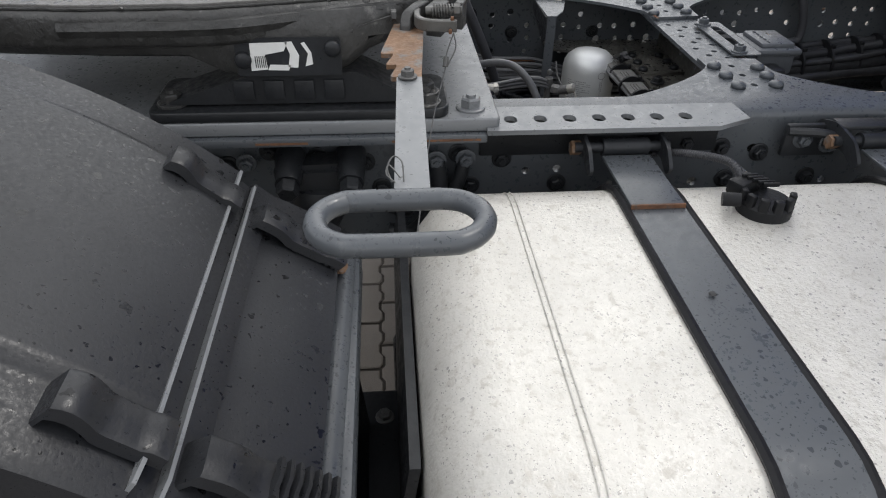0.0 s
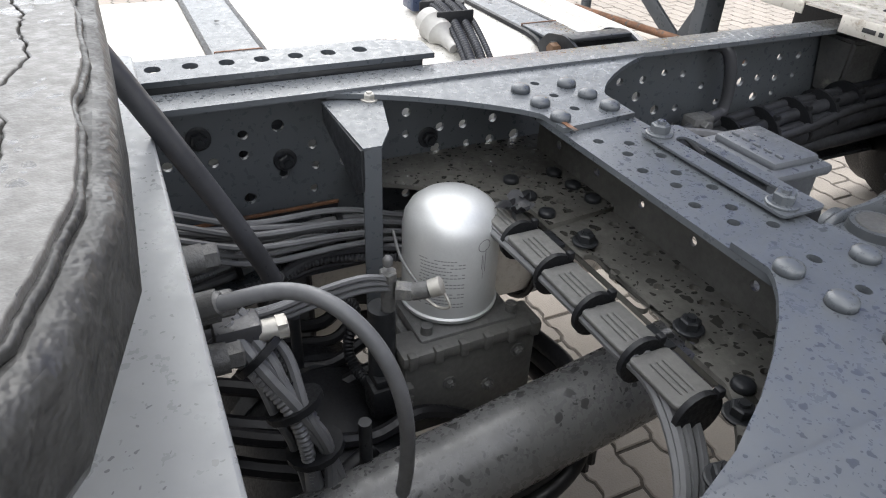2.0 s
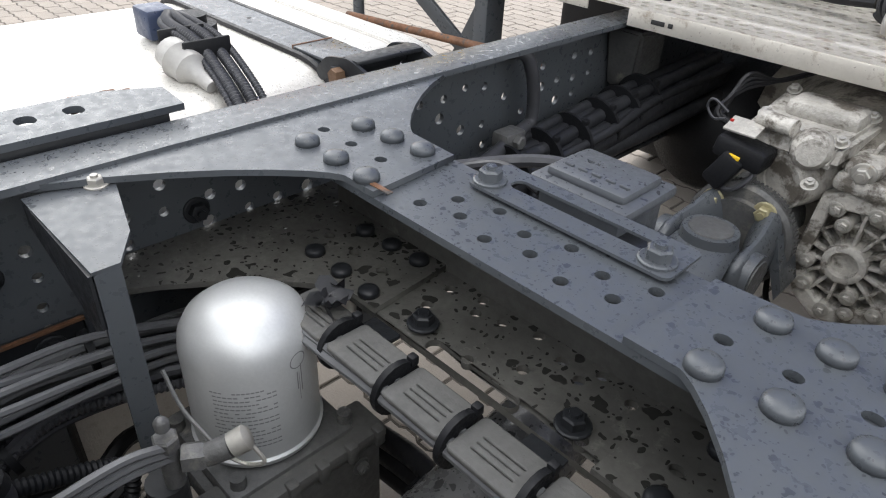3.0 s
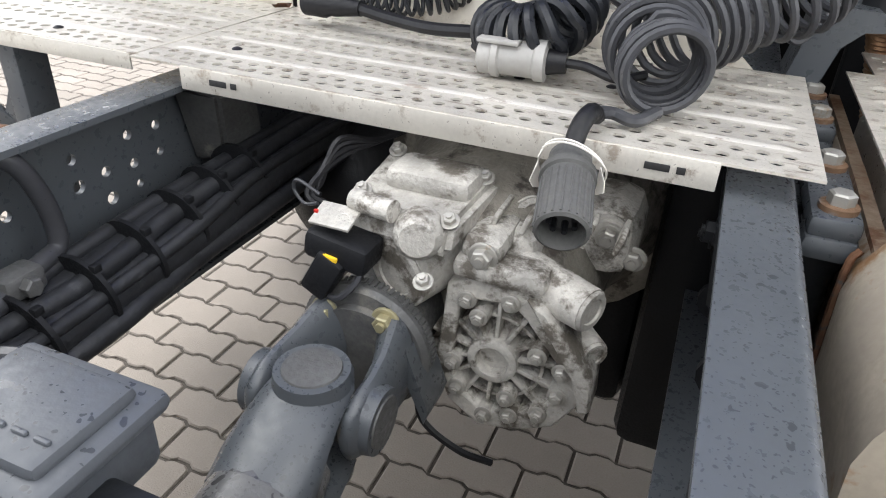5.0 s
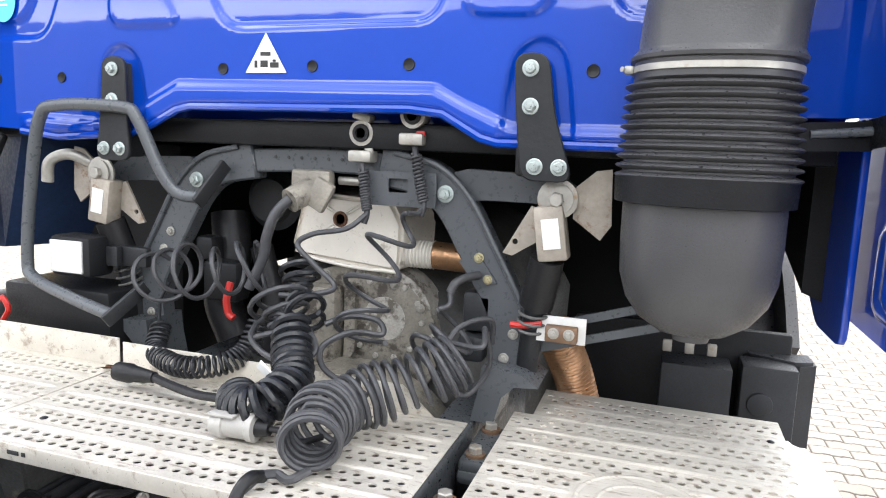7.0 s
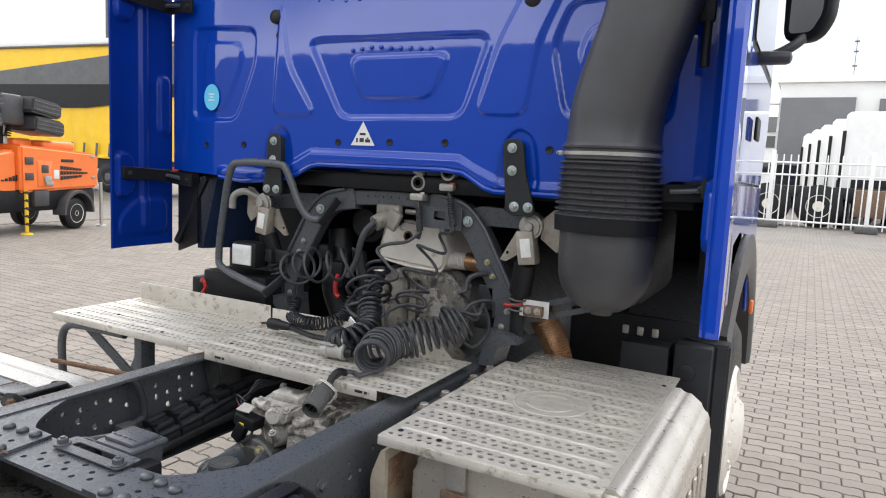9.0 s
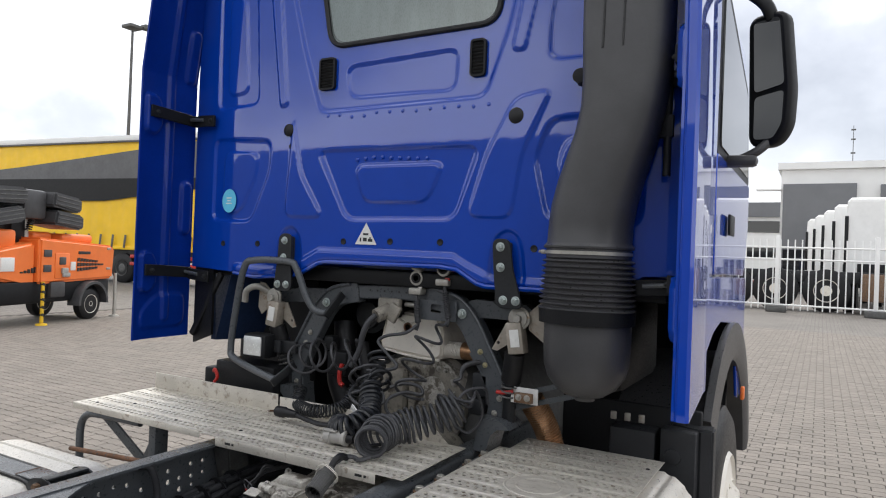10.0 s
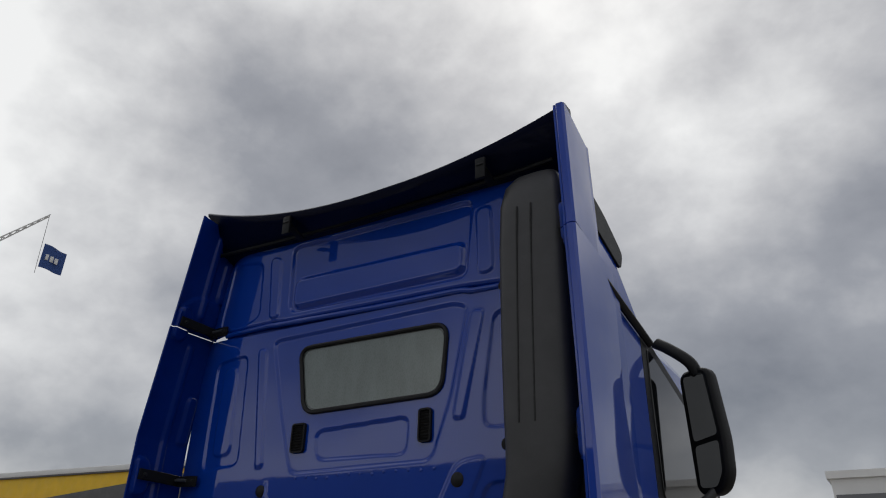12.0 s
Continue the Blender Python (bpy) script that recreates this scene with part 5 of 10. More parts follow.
part("blade", bm, CABLE, leafs)

# electronics box ahead of the crossmember
eb = thing("control_box", "dark grey plastic control unit with ribbed lid, dewy", "control unit")
bm = B()
span(bm, (-0.098, -1.01, 0.905), (0.012, -0.918, 0.955), 0.008)
part("case", bm, BOX_GREY, eb)
bm = B()
span(bm, (-0.108, -1.018, 0.952), (0.022, -0.91, 0.968), 0.007)
span(bm, (-0.094, -1.004, 0.964), (0.008, -0.924, 0.978), 0.006)
part("lid", bm, BOX_GREY, eb)
for i in range(5):
    bm = B()
    box(bm, (-0.076 + 0.018 * i, -0.985, 0.979), (0.012, 0.004, 0.004), 0.0015)
    part("lid_rib", bm, BOX_GREY, eb)
bm = B()
span(bm, (-0.11, -1.07, 0.89), (0.06, -0.99, 0.90), 0.003)
box(bm, (0.035, -0.99, 0.915), (0.05, 0.06, 0.04), 0.006)
part("holder", bm, FRAME_DARK, eb)
bm = B()
tube(bm, [(-0.09, -0.93, 0.93), (-0.13, -0.9, 0.93), (-0.2, -0.93, 0.92), (-0.3, -1.05, 0.9)], 0.009, 8)
tube(bm, [(-0.1, -1.0, 0.94), (-0.16, -1.0, 0.95), (-0.22, -1.02, 0.93), (-0.32, -1.06, 0.9)], 0.006, 8)
part("lead", bm, CABLE, eb)

# pipe bend and black harness on the left rail ahead
pb = thing("pipe_bend", "grey bent coolant pipe with clamp by the rail", "pipe")
bm = B()
tube(bm, [(-0.385, -0.74, 0.985), (-0.365, -0.722, 0.985), (-0.36, -0.705, 0.96), (-0.36, -0.69, 0.91), (-0.36, -0.69, 0.865), (-0.355, -0.72, 0.857), (-0.35, -0.76, 0.85), (-0.34, -0.8, 0.842), (-0.33, -0.9, 0.825), (-0.32, -1.05, 0.80)], 0.0115, 12)
part("pipe", bm, CABLE, pb)
bm = B()
box(bm, (-0.352, -0.755, 0.853), (0.035, 0.05, 0.03), 0.006)
hexagon(bm, (-0.334, -0.755, 0.853), (1, 0, 0), 0.012, 0.012)
part("clamp", bm, CAST_DARK, pb)
bh = thing("wrapped_harness", "thick black tape-wrapped harness along the rail", "cable harness")
for k, (dx, dz, r) in enumerate(((0.0, 0.0, 0.03), (0.034, -0.006, 0.027), (-0.018, -0.04, 0.022), (0.022, 0.027, 0.013), (-0.012, 0.03, 0.011), (0.052, 0.014, 0.009), (0.055, -0.034, 0.014))):
    bm = B()
    P_ = [(-0.355, -1.1, 0.80), (-0.35, -0.98, 0.802), (-0.345, -0.85, 0.80), (-0.34, -0.7, 0.81), (-0.335, -0.55, 0.828), (-0.33, -0.4, 0.845), (-0.32, -0.15, 0.86)]
    tube(bm, [(x + dx + 0.004 * math.sin(9 * i + 2 * k), y, z + dz + 0.005 * math.sin(5 * i + 3 * k)) for i, (x, y, z) in enumerate(P_)], r, 12)
    part("loom", bm, LOOM, bh)
for y in (-0.96, -0.87, -0.78, -0.7, -0.62, -0.54, -0.47, -0.4):
    bm = B()
    zc = 0.80 + 0.11 * max(0, y + 0.8)
    turned(bm, (-0.325, y, zc), (0.05, 1, 0.12), [(0, 0.051), (0, 0.0535), (0.006, 0.0535), (0.006, 0.051)], 24)
    box(bm, (-0.295, y, zc + 0.045), (0.01, 0.012, 0.01), 0.002)
    part("cable_tie", bm, PLASTIC, bh)
rb = thing("rail_end_bracket", "dirty grey bracket inside the rail under the walkway", "bracket")
bm = B()
loft(bm, [[(-0.405, -0.43, 0.98), (-0.405, -0.31, 0.975), (-0.405, -0.29, 0.86), (-0.405, -0.40, 0.855)], [(-0.33, -0.42, 0.975), (-0.33, -0.33, 0.965), (-0.345, -0.30, 0.87), (-0.35, -0.39, 0.865)]])
bmesh.ops.bevel(bm, geom=bm.edges[:], offset=0.006, segments=2, affect="EDGES")
part("body", bm, CAST_DARK, rb)

rr_ = thing("gearbox_hanger", "dark folded bracket hanging inside the rail by the gearbox", "bracket")
bm = B()
loft(bm, [[(0.405, -0.52, 0.975), (0.405, -0.34, 0.975), (0.405, -0.34, 0.86), (0.405, -0.46, 0.83)], [(0.345, -0.5, 0.975), (0.345, -0.34, 0.975), (0.36, -0.34, 0.87), (0.36, -0.45, 0.85)]])
part("plate", bm, FRAME_DARK, rr_)
put_bolts("bolt", BOLT, FRAME_DARK, rr_, [(0.352, -0.42, 0.93), (0.352, -0.37, 0.9)], (-1, 0, 0))
bundle("side_harness", "black wiring harness hanging along the rail", [(0.375, -1.1, 0.8), (0.38, -0.9, 0.81), (0.38, -0.75, 0.82), (0.385, -0.6, 0.86), (0.38, -0.45, 0.84), (0.37, -0.3, 0.86)], 0.008, 6, RUBBER, 4, 21, 0.018)
# black boxes added in place of the shade beside the gearbox
sd = thing("gearbox_gap_filler", "black casing added to darken the gap beside the gearbox", "casing")
bm = B()
span(bm, (0.285, -0.2, 0.36), (0.4, 0.35, 0.93), 0.03)
part("casing", bm, PLASTIC, sd)
bm = B()
span(bm, (0.17, -0.08, 0.34), (0.284, 0.3, 0.7), 0.03)
part("sump", bm, PLASTIC, sd)

# propeller shaft
ps = thing("propeller_shaft", "grey propeller shaft with universal joint, rain-spotted", "propeller shaft")
A, D = Vector((-0.008, -0.60, 0.765)), Vector((0.03, -1.0, -0.165)).normalized()
bm = B()
rod(bm, A + D * 0.16, A + D * 0.22, 0.045, 0.056)
rod(bm, A + D * 0.22, A + D * 1.9, 0.058, 0.058, 28)
part("tube", bm, SHAFT, ps, "dark wet shaft tube")

# ---- perforated walkways ----
def tread_holes(x0, x1, y0, y1, pitch=0.0262, band=0.076, r=0.0077):
    """Staggered rows of holes between ribs that run along x."""
    out, ribs = [], []
    y = y0 + 0.012
    while y < y1 - 0.05:
        for k in range(2):
            yy = y + 0.014 + 0.024 * k
            x = x0 + 0.018 + (pitch / 2 if k else 0)
            while x < x1 - 0.014:
                out.append(oval(x, yy, r, r * 0.92, 8))
                x += pitch
        ribs.append(y + 0.063)
        y += band
    return out, ribs


def make_tread(name, x0, x1, y0, y1, z, parent, notch=(), emboss=None):
    hs, ribs = tread_holes(x0, x1, y0, y1)
    if emboss:
        hs = [h for h in hs if math.hypot(h[0][0] - emboss[0], h[0][1] - emboss[1]) > emboss[2]]
    ol = [(x0, y0), (x1, y0), (x1, y1), (x0, y1)]
    if notch:
        nx, ny = x0 + notch[0], y1 - notch[1]
        ol = [(x0, y0), (x1, y0), (x1, y1), (nx, y1), (nx, ny), (x0, ny)]
        hs = [h for h in hs if not (h[0][0] < nx + 0.025 and h[0][1] > ny - 0.02)]
    p = sheet(name, ol, hs, 0.003, XY(z - 0.0015), TREAD, parent)
    for y in ribs:
        if y > y1 - 0.02:
            continue
        spans = [(x0 + 0.02 + (notch[0] if notch and y > y1 - notch[1] - 0.02 else 0.0), x1 - 0.02)]
        if emboss and abs(y - emboss[1]) < emboss[2]:
            w = math.sqrt(emboss[2] ** 2 - (y - emboss[1]) ** 2)
            spans = [(x0 + 0.02, emboss[0] - w), (emboss[0] + w, x1 - 0.02)]
        for a, b in spans:
            if b - a > 0.03:
                bm = B()
                loft(bm, [[(x, y + dy, z + dz * k) for dy, dz in ((-0.008, -0.001), (-0.004, 0.0026), (0.004, 0.0026), (0.008, -0.001))] for x, k in ((a, 0.1), (a + 0.012, 1), (b - 0.012, 1), (b, 0.1))])
                part("pressed_rib", bm, TREAD, p)
    r4 = random.Random(int(abs(x0 * 100)))
    k = 0
    for h in hs[:: max(3, len(hs) // 90)]:
        if r4.random() < 0.05 and k < 3:
            cx, cy = sum(a for a, _ in h) / len(h), sum(b for _, b in h) / len(h)
            bm = B()
            turned(bm, (cx, cy, z - 0.002), (0, 0, 1), [(0, 0.0075), (0.003, 0.0075), (0.005, 0.004), (0.0052, 0)], 12)
            part("rubber_plug", bm, RUBBER, p)
            k += 1
    return p


cat = thing("catwalk", "perforated aluminium catwalk, worn and stained", "walkway")
make_tread("centre_tread", -0.418, 0.43, -0.478, -0.075, 1.032, cat)
lw = thing("side_catwalk", "perforated aluminium walkway panel on tube brackets", "walkway")
make_tread("tread", -1.17, -0.422, -0.465, -0.075, 1.032, lw)
bm = B()
span(bm, (-0.335, -0.4795, 1.0), (0.335, -0.4765, 1.031), 0.001)
part("rear_lip", bm, TREAD, cat)
for x in (-0.275, 0.275):
    bm = B()
    box(bm, (x, -0.4803, 1.016), (0.026, 0.0015, 0.008), 0.0007)
    box(bm, (x + 0.024, -0.4803, 1.016), (0.009, 0.0015, 0.008), 0.0007)
    part("lip_slot", bm, INK, cat)
bm = B()
span(bm, (-0.415, -0.0785, 1.032), (0.29, -0.0755, 1.092), 0.001)
loft(bm, [[(0.29, y, 1.092), (0.36, y, 1.033), (0.29, y, 1.033)] for y in (-0.0785, -0.0755)])
part("upstand", bm, TREAD, cat, "bent-up aluminium edge")
bm = B()
span(bm, (-1.168, -0.0785, 1.032), (-0.425, -0.0755, 1.1), 0.001)
part("upstand", bm, TREAD, lw)
bm = B()
span(bm, (-1.168, -0.467, 1.008), (-0.43, -0.464, 1.031), 0.001)
part("rear_lip", bm, TREAD, lw)
bm = B()
tube(bm, [(-0.78, -0.44, 1.0), (-1.02, -0.45, 1.0), (-1.1, -0.45, 0.985), (-1.135, -0.45, 0.94), (-1.14, -0.45, 0.85), (-1.14, -0.44, 0.62)], 0.015, 10)
part("leg", bm, FRAME, lw)
for a, b in (((-1.1, -0.4, 1.01), (-0.78, -0.38, 0.8)), ((-0.72, -0.38, 1.02), (-0.85, -0.38, 0.78))):
    bm = B()
    d = Vector(b) - Vector(a)
    box(bm, (Vector(a) + Vector(b)) / 2, (d.length, 0.012, 0.04), 0.004, Vector((1, 0, 0)).rotation_difference(d).to_matrix().to_4x4())
    part("brace", bm, FRAME, lw)
bm = B()
span(bm, (-0.76, -0.42, 0.62), (-0.72, -0.36, 1.03), 0.004)
part("upright", bm, FRAME, lw)
bm = B()
rod(bm, (-1.12, -0.5, 0.86), (-0.45, -0.5, 0.9), 0.009)
part("rusty_rod", bm, RUST_DARK, lw)
# leaf and twig on the walkway
lf = thing("dry_leaf", "small curled brown leaf on the walkway", "leaf")
bm = B()
for i in range(5):
    a, b = -0.438 + 0.008 * i, -0.115 + 0.002 * math.sin(i)
    vs = [bm.verts.new((a, b + w, 1.034 + 0.006 * abs(w) / 0.008 + 0.001 * i)) for w in (-0.009, 0, 0.009)]
bm.verts.ensure_lookup_table()
for i in range(4):
    for k in range(2):
        q = i * 3 + k
        bm.faces.new((bm.verts[q], bm.verts[q + 3], bm.verts[q + 4], bm.verts[q + 1]))
bmesh.ops.solidify(bm, geom=bm.faces[:], thickness=0.001)
part("blade", bm, RUST_DARK, lf)
# step over the silencer
st = thing("silencer_step", "perforated aluminium step over the silencer, oily wear marks", "walkway")
make_tread("tread", 0.498, 1.03, -0.711, 0.215, 1.021, st, (0.04, 0.165), (0.765, -0.26, 0.11))
bm = B()
for r_ in (0.105, 0.07):
    turned(bm, (0.765, -0.26, 1.0205), (0, 0, 1), [(0, r_), (0.0024, r_ - 0.003), (0.0024, r_ - 0.007), (0, r_ - 0.01)], 48)
part("embossed_ring", bm, TREAD, st)
bm = B()
span(bm, (0.498, -0.714, 0.998), (1.03, -0.711, 1.02), 0.001)
part("rear_lip", bm, TREAD, st)
sil = thing("silencer_box", "stained stainless steel silencer box beside the frame", "silencer")
bm = B()
prof = [(0.56, 0.42), (1.12, 0.42), (1.145, 0.46), (1.14, 0.95), (1.12, 1.0), (1.06, 1.045), (0.6, 1.03), (0.56, 0.98)]
loft(bm, [[(x, y, z) for x, z in prof] for y in (-0.70, 0.14)])
bmesh.ops.bevel(bm, geom=bm.edges[:], offset=0.018, segments=3, affect="EDGES")
part("shell", bm, SILENCER, sil)
for z in (0.9, 0.8, 0.7, 0.6):
    bm = B()
    tube(bm, [(0.66, -0.703, z), (0.74, -0.708, z + 0.035), (0.8, -0.708, z + 0.04), (0.9, -0.703, z + 0.03)], 0.011, 8, 6)
    part("pressed_rib", bm, SILENCER, sil)
for x in (0.69, 0.95):
    bm = B()
    box(bm, (x, -0.712, 1.0), (0.05, 0.012, 0.08), 0.003)
    part("hanger", bm, ZINC, sil)
    bm = B()
    box(bm, (x, -0.718, 0.93), (0.07, 0.006, 0.05), 0.002)
    part("rusty_clip", bm, RUST, sil, "rust-stained clip")
for i in range(6):
    bm = B()
    box(bm, (1.146, -0.5 + 0.09 * i, 0.82), (0.006, 0.03, 0.2), 0.003)
    part("louvre", bm, SILENCER, sil)
bm = B()
loft(bm, [[(0.498, y, z), (0.514, y, z), (0.514, y, 0.55), (0.498, y, 0.55)] for y, z in ((-0.72, 0.99), (-0.3, 1.0), (0.1, 1.0))])
part("heat_shield", bm, SHIELD_RUST, sil, "tarnished rust-edged heat shield")
bm = B()
loft(bm, [[(0.482, y, 0.965), (0.497, y, 0.99), (0.5, y, 0.987), (0.486, y, 0.96)] for y in (-0.5, 0.04)])
part("rusty_ledge", bm, TARNISH, sil, "rust-streaked folded ledge")
bm = B()
loft(bm, [[(0.512, y, 1.018), (0.499, y, 1.014), (x, y, z), (x - 0.006, y, z - 0.03), (x + 0.012, y, 0.64), (0.515, y, 0.62)] for y, x, z in ((-0.50, 0.484, 0.985), (-0.55, 0.478, 0.982), (-0.6, 0.474, 0.978), (-0.66, 0.48, 0.972), (-0.735, 0.478, 0.962))])
bmesh.ops.bevel(bm, geom=[e for e in bm.edges if len(e.link_faces) == 2 and e.calc_face_angle(0) > 0.5], offset=0.004, segments=2, affect="EDGES")
part("end_sheet", bm, TARNISH, sil, "buckled pale sheet with a torn rusty edge")
bm = B()
tube(bm, [(0.483, -0.497, 1.0), (0.476, -0.499, 0.97), (0.484, -0.497, 0.8), (0.492, -0.495, 0.66)], 0.004, 6, 4)
part("rusty_edge", bm, RUST_DARK, sil, "rusty torn sheet edge")
for cx in (0.76, 0.87):
    bm = B()
    u_s, v_s = Vector((0.72, 0, 0.45)).normalized(), Vector((-0.45, 0, 0.72)).normalized()
    ring = [Vector((cx, -0.703, 0.905)) + u_s * a + v_s * b for a, b in slot(0, 0, 0.13, 0.045, 6)]
    tube(bm, [*ring, ring[0]], 0.006, 8, 1, False)
    part("pressed_bead", bm, SILENCER, sil)
for o in sil.children:
    o.location = (0, 0.035, -0.038)
# rail clamps, two rusty bolts on each
for y in (-0.362, -0.05):
    cl = thing("rail_clamp", "grey cast clamp with two rusty bolts beside the rail", "clamp", group="rail clamps")
    bm = B()
    box(bm, (0.457, y, 0.972), (0.052, 0.18, 0.026), 0.008)
    box(bm, (0.457, y - 0.06, 0.95), (0.058, 0.07, 0.03), 0.012)
    box(bm, (0.445, y + 0.03, 0.94), (0.05, 0.12, 0.04), 0.01)
    part("plate", bm, FRAME, cl)
    bm = B()
    turned(bm, (0.45, y - 0.03, 0.7), (0, 0, 1), [(0, 0.034), (0.2, 0.034), (0.22, 0.042), (0.25, 0.042), (0.26, 0.03)], 18)
    box(bm, (0.45, y + 0.07, 0.82), (0.05, 0.1, 0.2), 0.015)
    part("body", bm, FRAME_DARK, cl)
    for dy in (0.062, -0.062):
        bm = B()
        turned(bm, (0.458, y + dy, 0.985), (0, 0, 1), [(0, 0.02), (0.006, 0.02), (0.007, 0.014)], 14)
        part("washer", bm, RUST, cl)
        bm = B()
        hexagon(bm, (0.458, y + dy, 0.991), (0, 0, 1), 0.014, 0.014)
        part("bolt_head", bm, ZINC, cl)
mb = thing("mount_bracket", "black pressed bracket between chassis rail and silencer", "bracket")
bm = B()
span(bm, (0.415, -0.7, 0.6), (0.497, 0.1, 0.7), 0.01)
part("pressing", bm, FRAME_DARK, mb)
put_bolts("bolt", BOLT, CAST_DARK, mb, [(0.47, -0.25, 0.7), (0.47, -0.6, 0.7)])

# ---- gearbox and shaft joint ----
gb = thing("gearbox", "dusty cast aluminium gearbox with ribbed rear cover", "gearbox")
bm = B()
loft(bm, [[(0.07 + rx * math.cos(a), y, 0.8 + rz * math.sin(a)) for a in (2 * math.pi * i / 22 for i in range(22))] for y, rx, rz in ((-0.5, 0.14, 0.12), (-0.44, 0.16, 0.14), (-0.3, 0.175, 0.16), (-0.2, 0.2, 0.18), (-0.14, 0.225, 0.21), (-0.13, 0.27, 0.235), (-0.09, 0.275, 0.24), (0.2, 0.29, 0.24))])
part("housing", bm, CAST_GRIME, gb)
cov = link("rear_cover", None, gb)
HC = Vector((0.141, -0.545, 0.762))
RIM = [(0.082, 0.855), (0.108, 0.868), (0.165, 0.876), (0.19, 0.852), (0.243, 0.79), (0.247, 0.735), (0.222, 0.692), (0.175, 0.668), (0.13, 0.66), (0.09, 0.688), (0.072, 0.745), (0.078, 0.80)]
INNER = [(HC.x + (x - HC.x) * 0.8, HC.z + (z - HC.z) * 0.8) for x, z in RIM]
sheet("cover_rim", RIM, [INNER], 0.05, XZ(-0.525), CAST, cov, "", 0.003)
sheet("cover_back", [(HC.x + (x - HC.x) * 0.86, HC.z + (z - HC.z) * 0.86) for x, z in RIM], [], 0.008, XZ(-0.512), CAST, cov)
bm = B()
turned(bm, (HC.x, -0.515, HC.z), (0, -1, 0), [(0, 0.034), (0.034, 0.031), (0.036, 0.027), (0.036, 0.021), (0.02, 0.02), (0.02, 0.0)], 28)
part("hub", bm, CAST, cov)
for i in range(14):
    a = 2 * math.pi * i / 14 + 0.2
    reach = 0.088 + 0.012 * math.cos(2 * a - 1.6)
    bm = B()
    mid = (0.03 + reach) / 2
    box(bm, (HC.x + mid * math.cos(a), -0.528, HC.z + mid * math.sin(a)), (reach - 0.03, 0.03, 0.0055), 0.0015, Matrix.Rotation(-a, 4, "Y"))
    part("rib", bm, CAST, cov)
bm = B()
turned(bm, (HC.x, -0.515, HC.z), (0, -1, 0), [(0, 0.062), (0.022, 0.0615), (0.022, 0.0575), (0, 0.057)], 30)
part("ring_rib", bm, CAST, cov)
spots = [(0.105, 0.843), (0.157, 0.853), (0.225, 0.778), (0.224, 0.742), (0.205, 0.706), (0.138, 0.678), (0.17, 0.69), (0.092, 0.748), (0.121, 0.823), (0.195, 0.791), (0.164, 0.715), (0.1, 0.71)]
for x, z in spots:
    bm = B()
    rod(bm, (x, -0.515, z), (x, -0.552, z), 0.0125, 0.0115)
    part("boss", bm, CAST, cov)
put_bolts("bolt", BOLT_S, ZINC, cov, [(x, -0.552, z) for x, z in spots], (0, -1, 0))
bm = B()
loft(bm, [[(x, -0.565 + d, z) for x, z in ((0.175, 0.872), (0.2, 0.86), (0.262, 0.785), (0.265, 0.74), (0.25, 0.735), (0.245, 0.78))] for d in (0, 0.05)])
bmesh.ops.bevel(bm, geom=bm.edges[:], offset=0.003, segments=1, affect="EDGES")
part("diagonal_web", bm, CAST, cov)
for p0, p1, r0, r1 in (((0.15, -0.5, 0.868), (0.243, -0.545, 0.866), 0.03, 0.026), ((0.2, -0.47, 0.80), (0.255, -0.53, 0.80), 0.022, 0.017), ((0.13, -0.42, 0.88), (0.15, -0.45, 0.91), 0.04, 0.03), ((0.23, -0.34, 0.9), (0.235, -0.42, 0.895), 0.03, 0.024), ((0.06, -0.45, 0.87), (0.02, -0.56, 0.86), 0.05, 0.045)):
    bm = B()
    rod(bm, p0, p1, r0, r1, 20)
    d_ = (Vector(p1) - Vector(p0)).normalized()
    turned(bm, p1, d_, [(-0.004, r1), (0.004, r1 * 0.86), (0.004, r1 * 0.62), (0.001, r1 * 0.6), (0.001, 0.0)], 20)
    part("boss", bm, CAST, gb)
for c, sz, be in (((0.1, -0.45, 0.88), (0.14, 0.12, 0.07), 0.02), ((0.19, -0.36, 0.88), (0.16, 0.12, 0.1), 0.03), ((0.14, -0.535, 0.885), (0.11, 0.05, 0.026), 0.01), ((0.115, -0.5, 0.905), (0.05, 0.1, 0.03), 0.012)):
    bm = B()
    box(bm, c, sz, be)
    part("cast_block", bm, CAST, gb)
for i in range(6):
    bm = B()
    box(bm, (0.08 + 0.035 * i, -0.475, 0.925), (0.006, 0.06, 0.02), 0.002, Matrix.Rotation(0.3, 4, "Y"))
    part("casting_rib", bm, CAST, gb)
put_bolts("bolt", BOLT, ZINC, gb, [(0.235, -0.422, 0.895), (0.268, -0.40, 0.86), (0.12, -0.552, 0.905)], (0, -1, 0))
sh = link("shift_unit", None, gb)
bm = B()
loft(bm, [[(-0.06 + 0.008 * k, -0.56 + 0.015 * k, 0.9 + 0.035 * k), (0.085, -0.575 + 0.015 * k, 0.9 + 0.035 * k), (0.1, -0.44, 0.91 + 0.04 * k), (-0.055, -0.42, 0.91 + 0.045 * k)] for k in (0, 1)])
bmesh.ops.bevel(bm, geom=bm.edges[:], offset=0.008, segments=2, affect="EDGES")
box(bm, (0.03, -0.475, 0.95), (0.11, 0.07, 0.03), 0.012)
turned(bm, (0.045, -0.555, 0.92), (0.3, -1, 0.1), [(0, 0.03), (0.02, 0.028), (0.03, 0.02)], 18)
rod(bm, (-0.035, -0.56, 0.943), (0.02, -0.572, 0.945), 0.013)
part("cover", bm, CAST, sh, "pale oxidised aluminium shift cover")
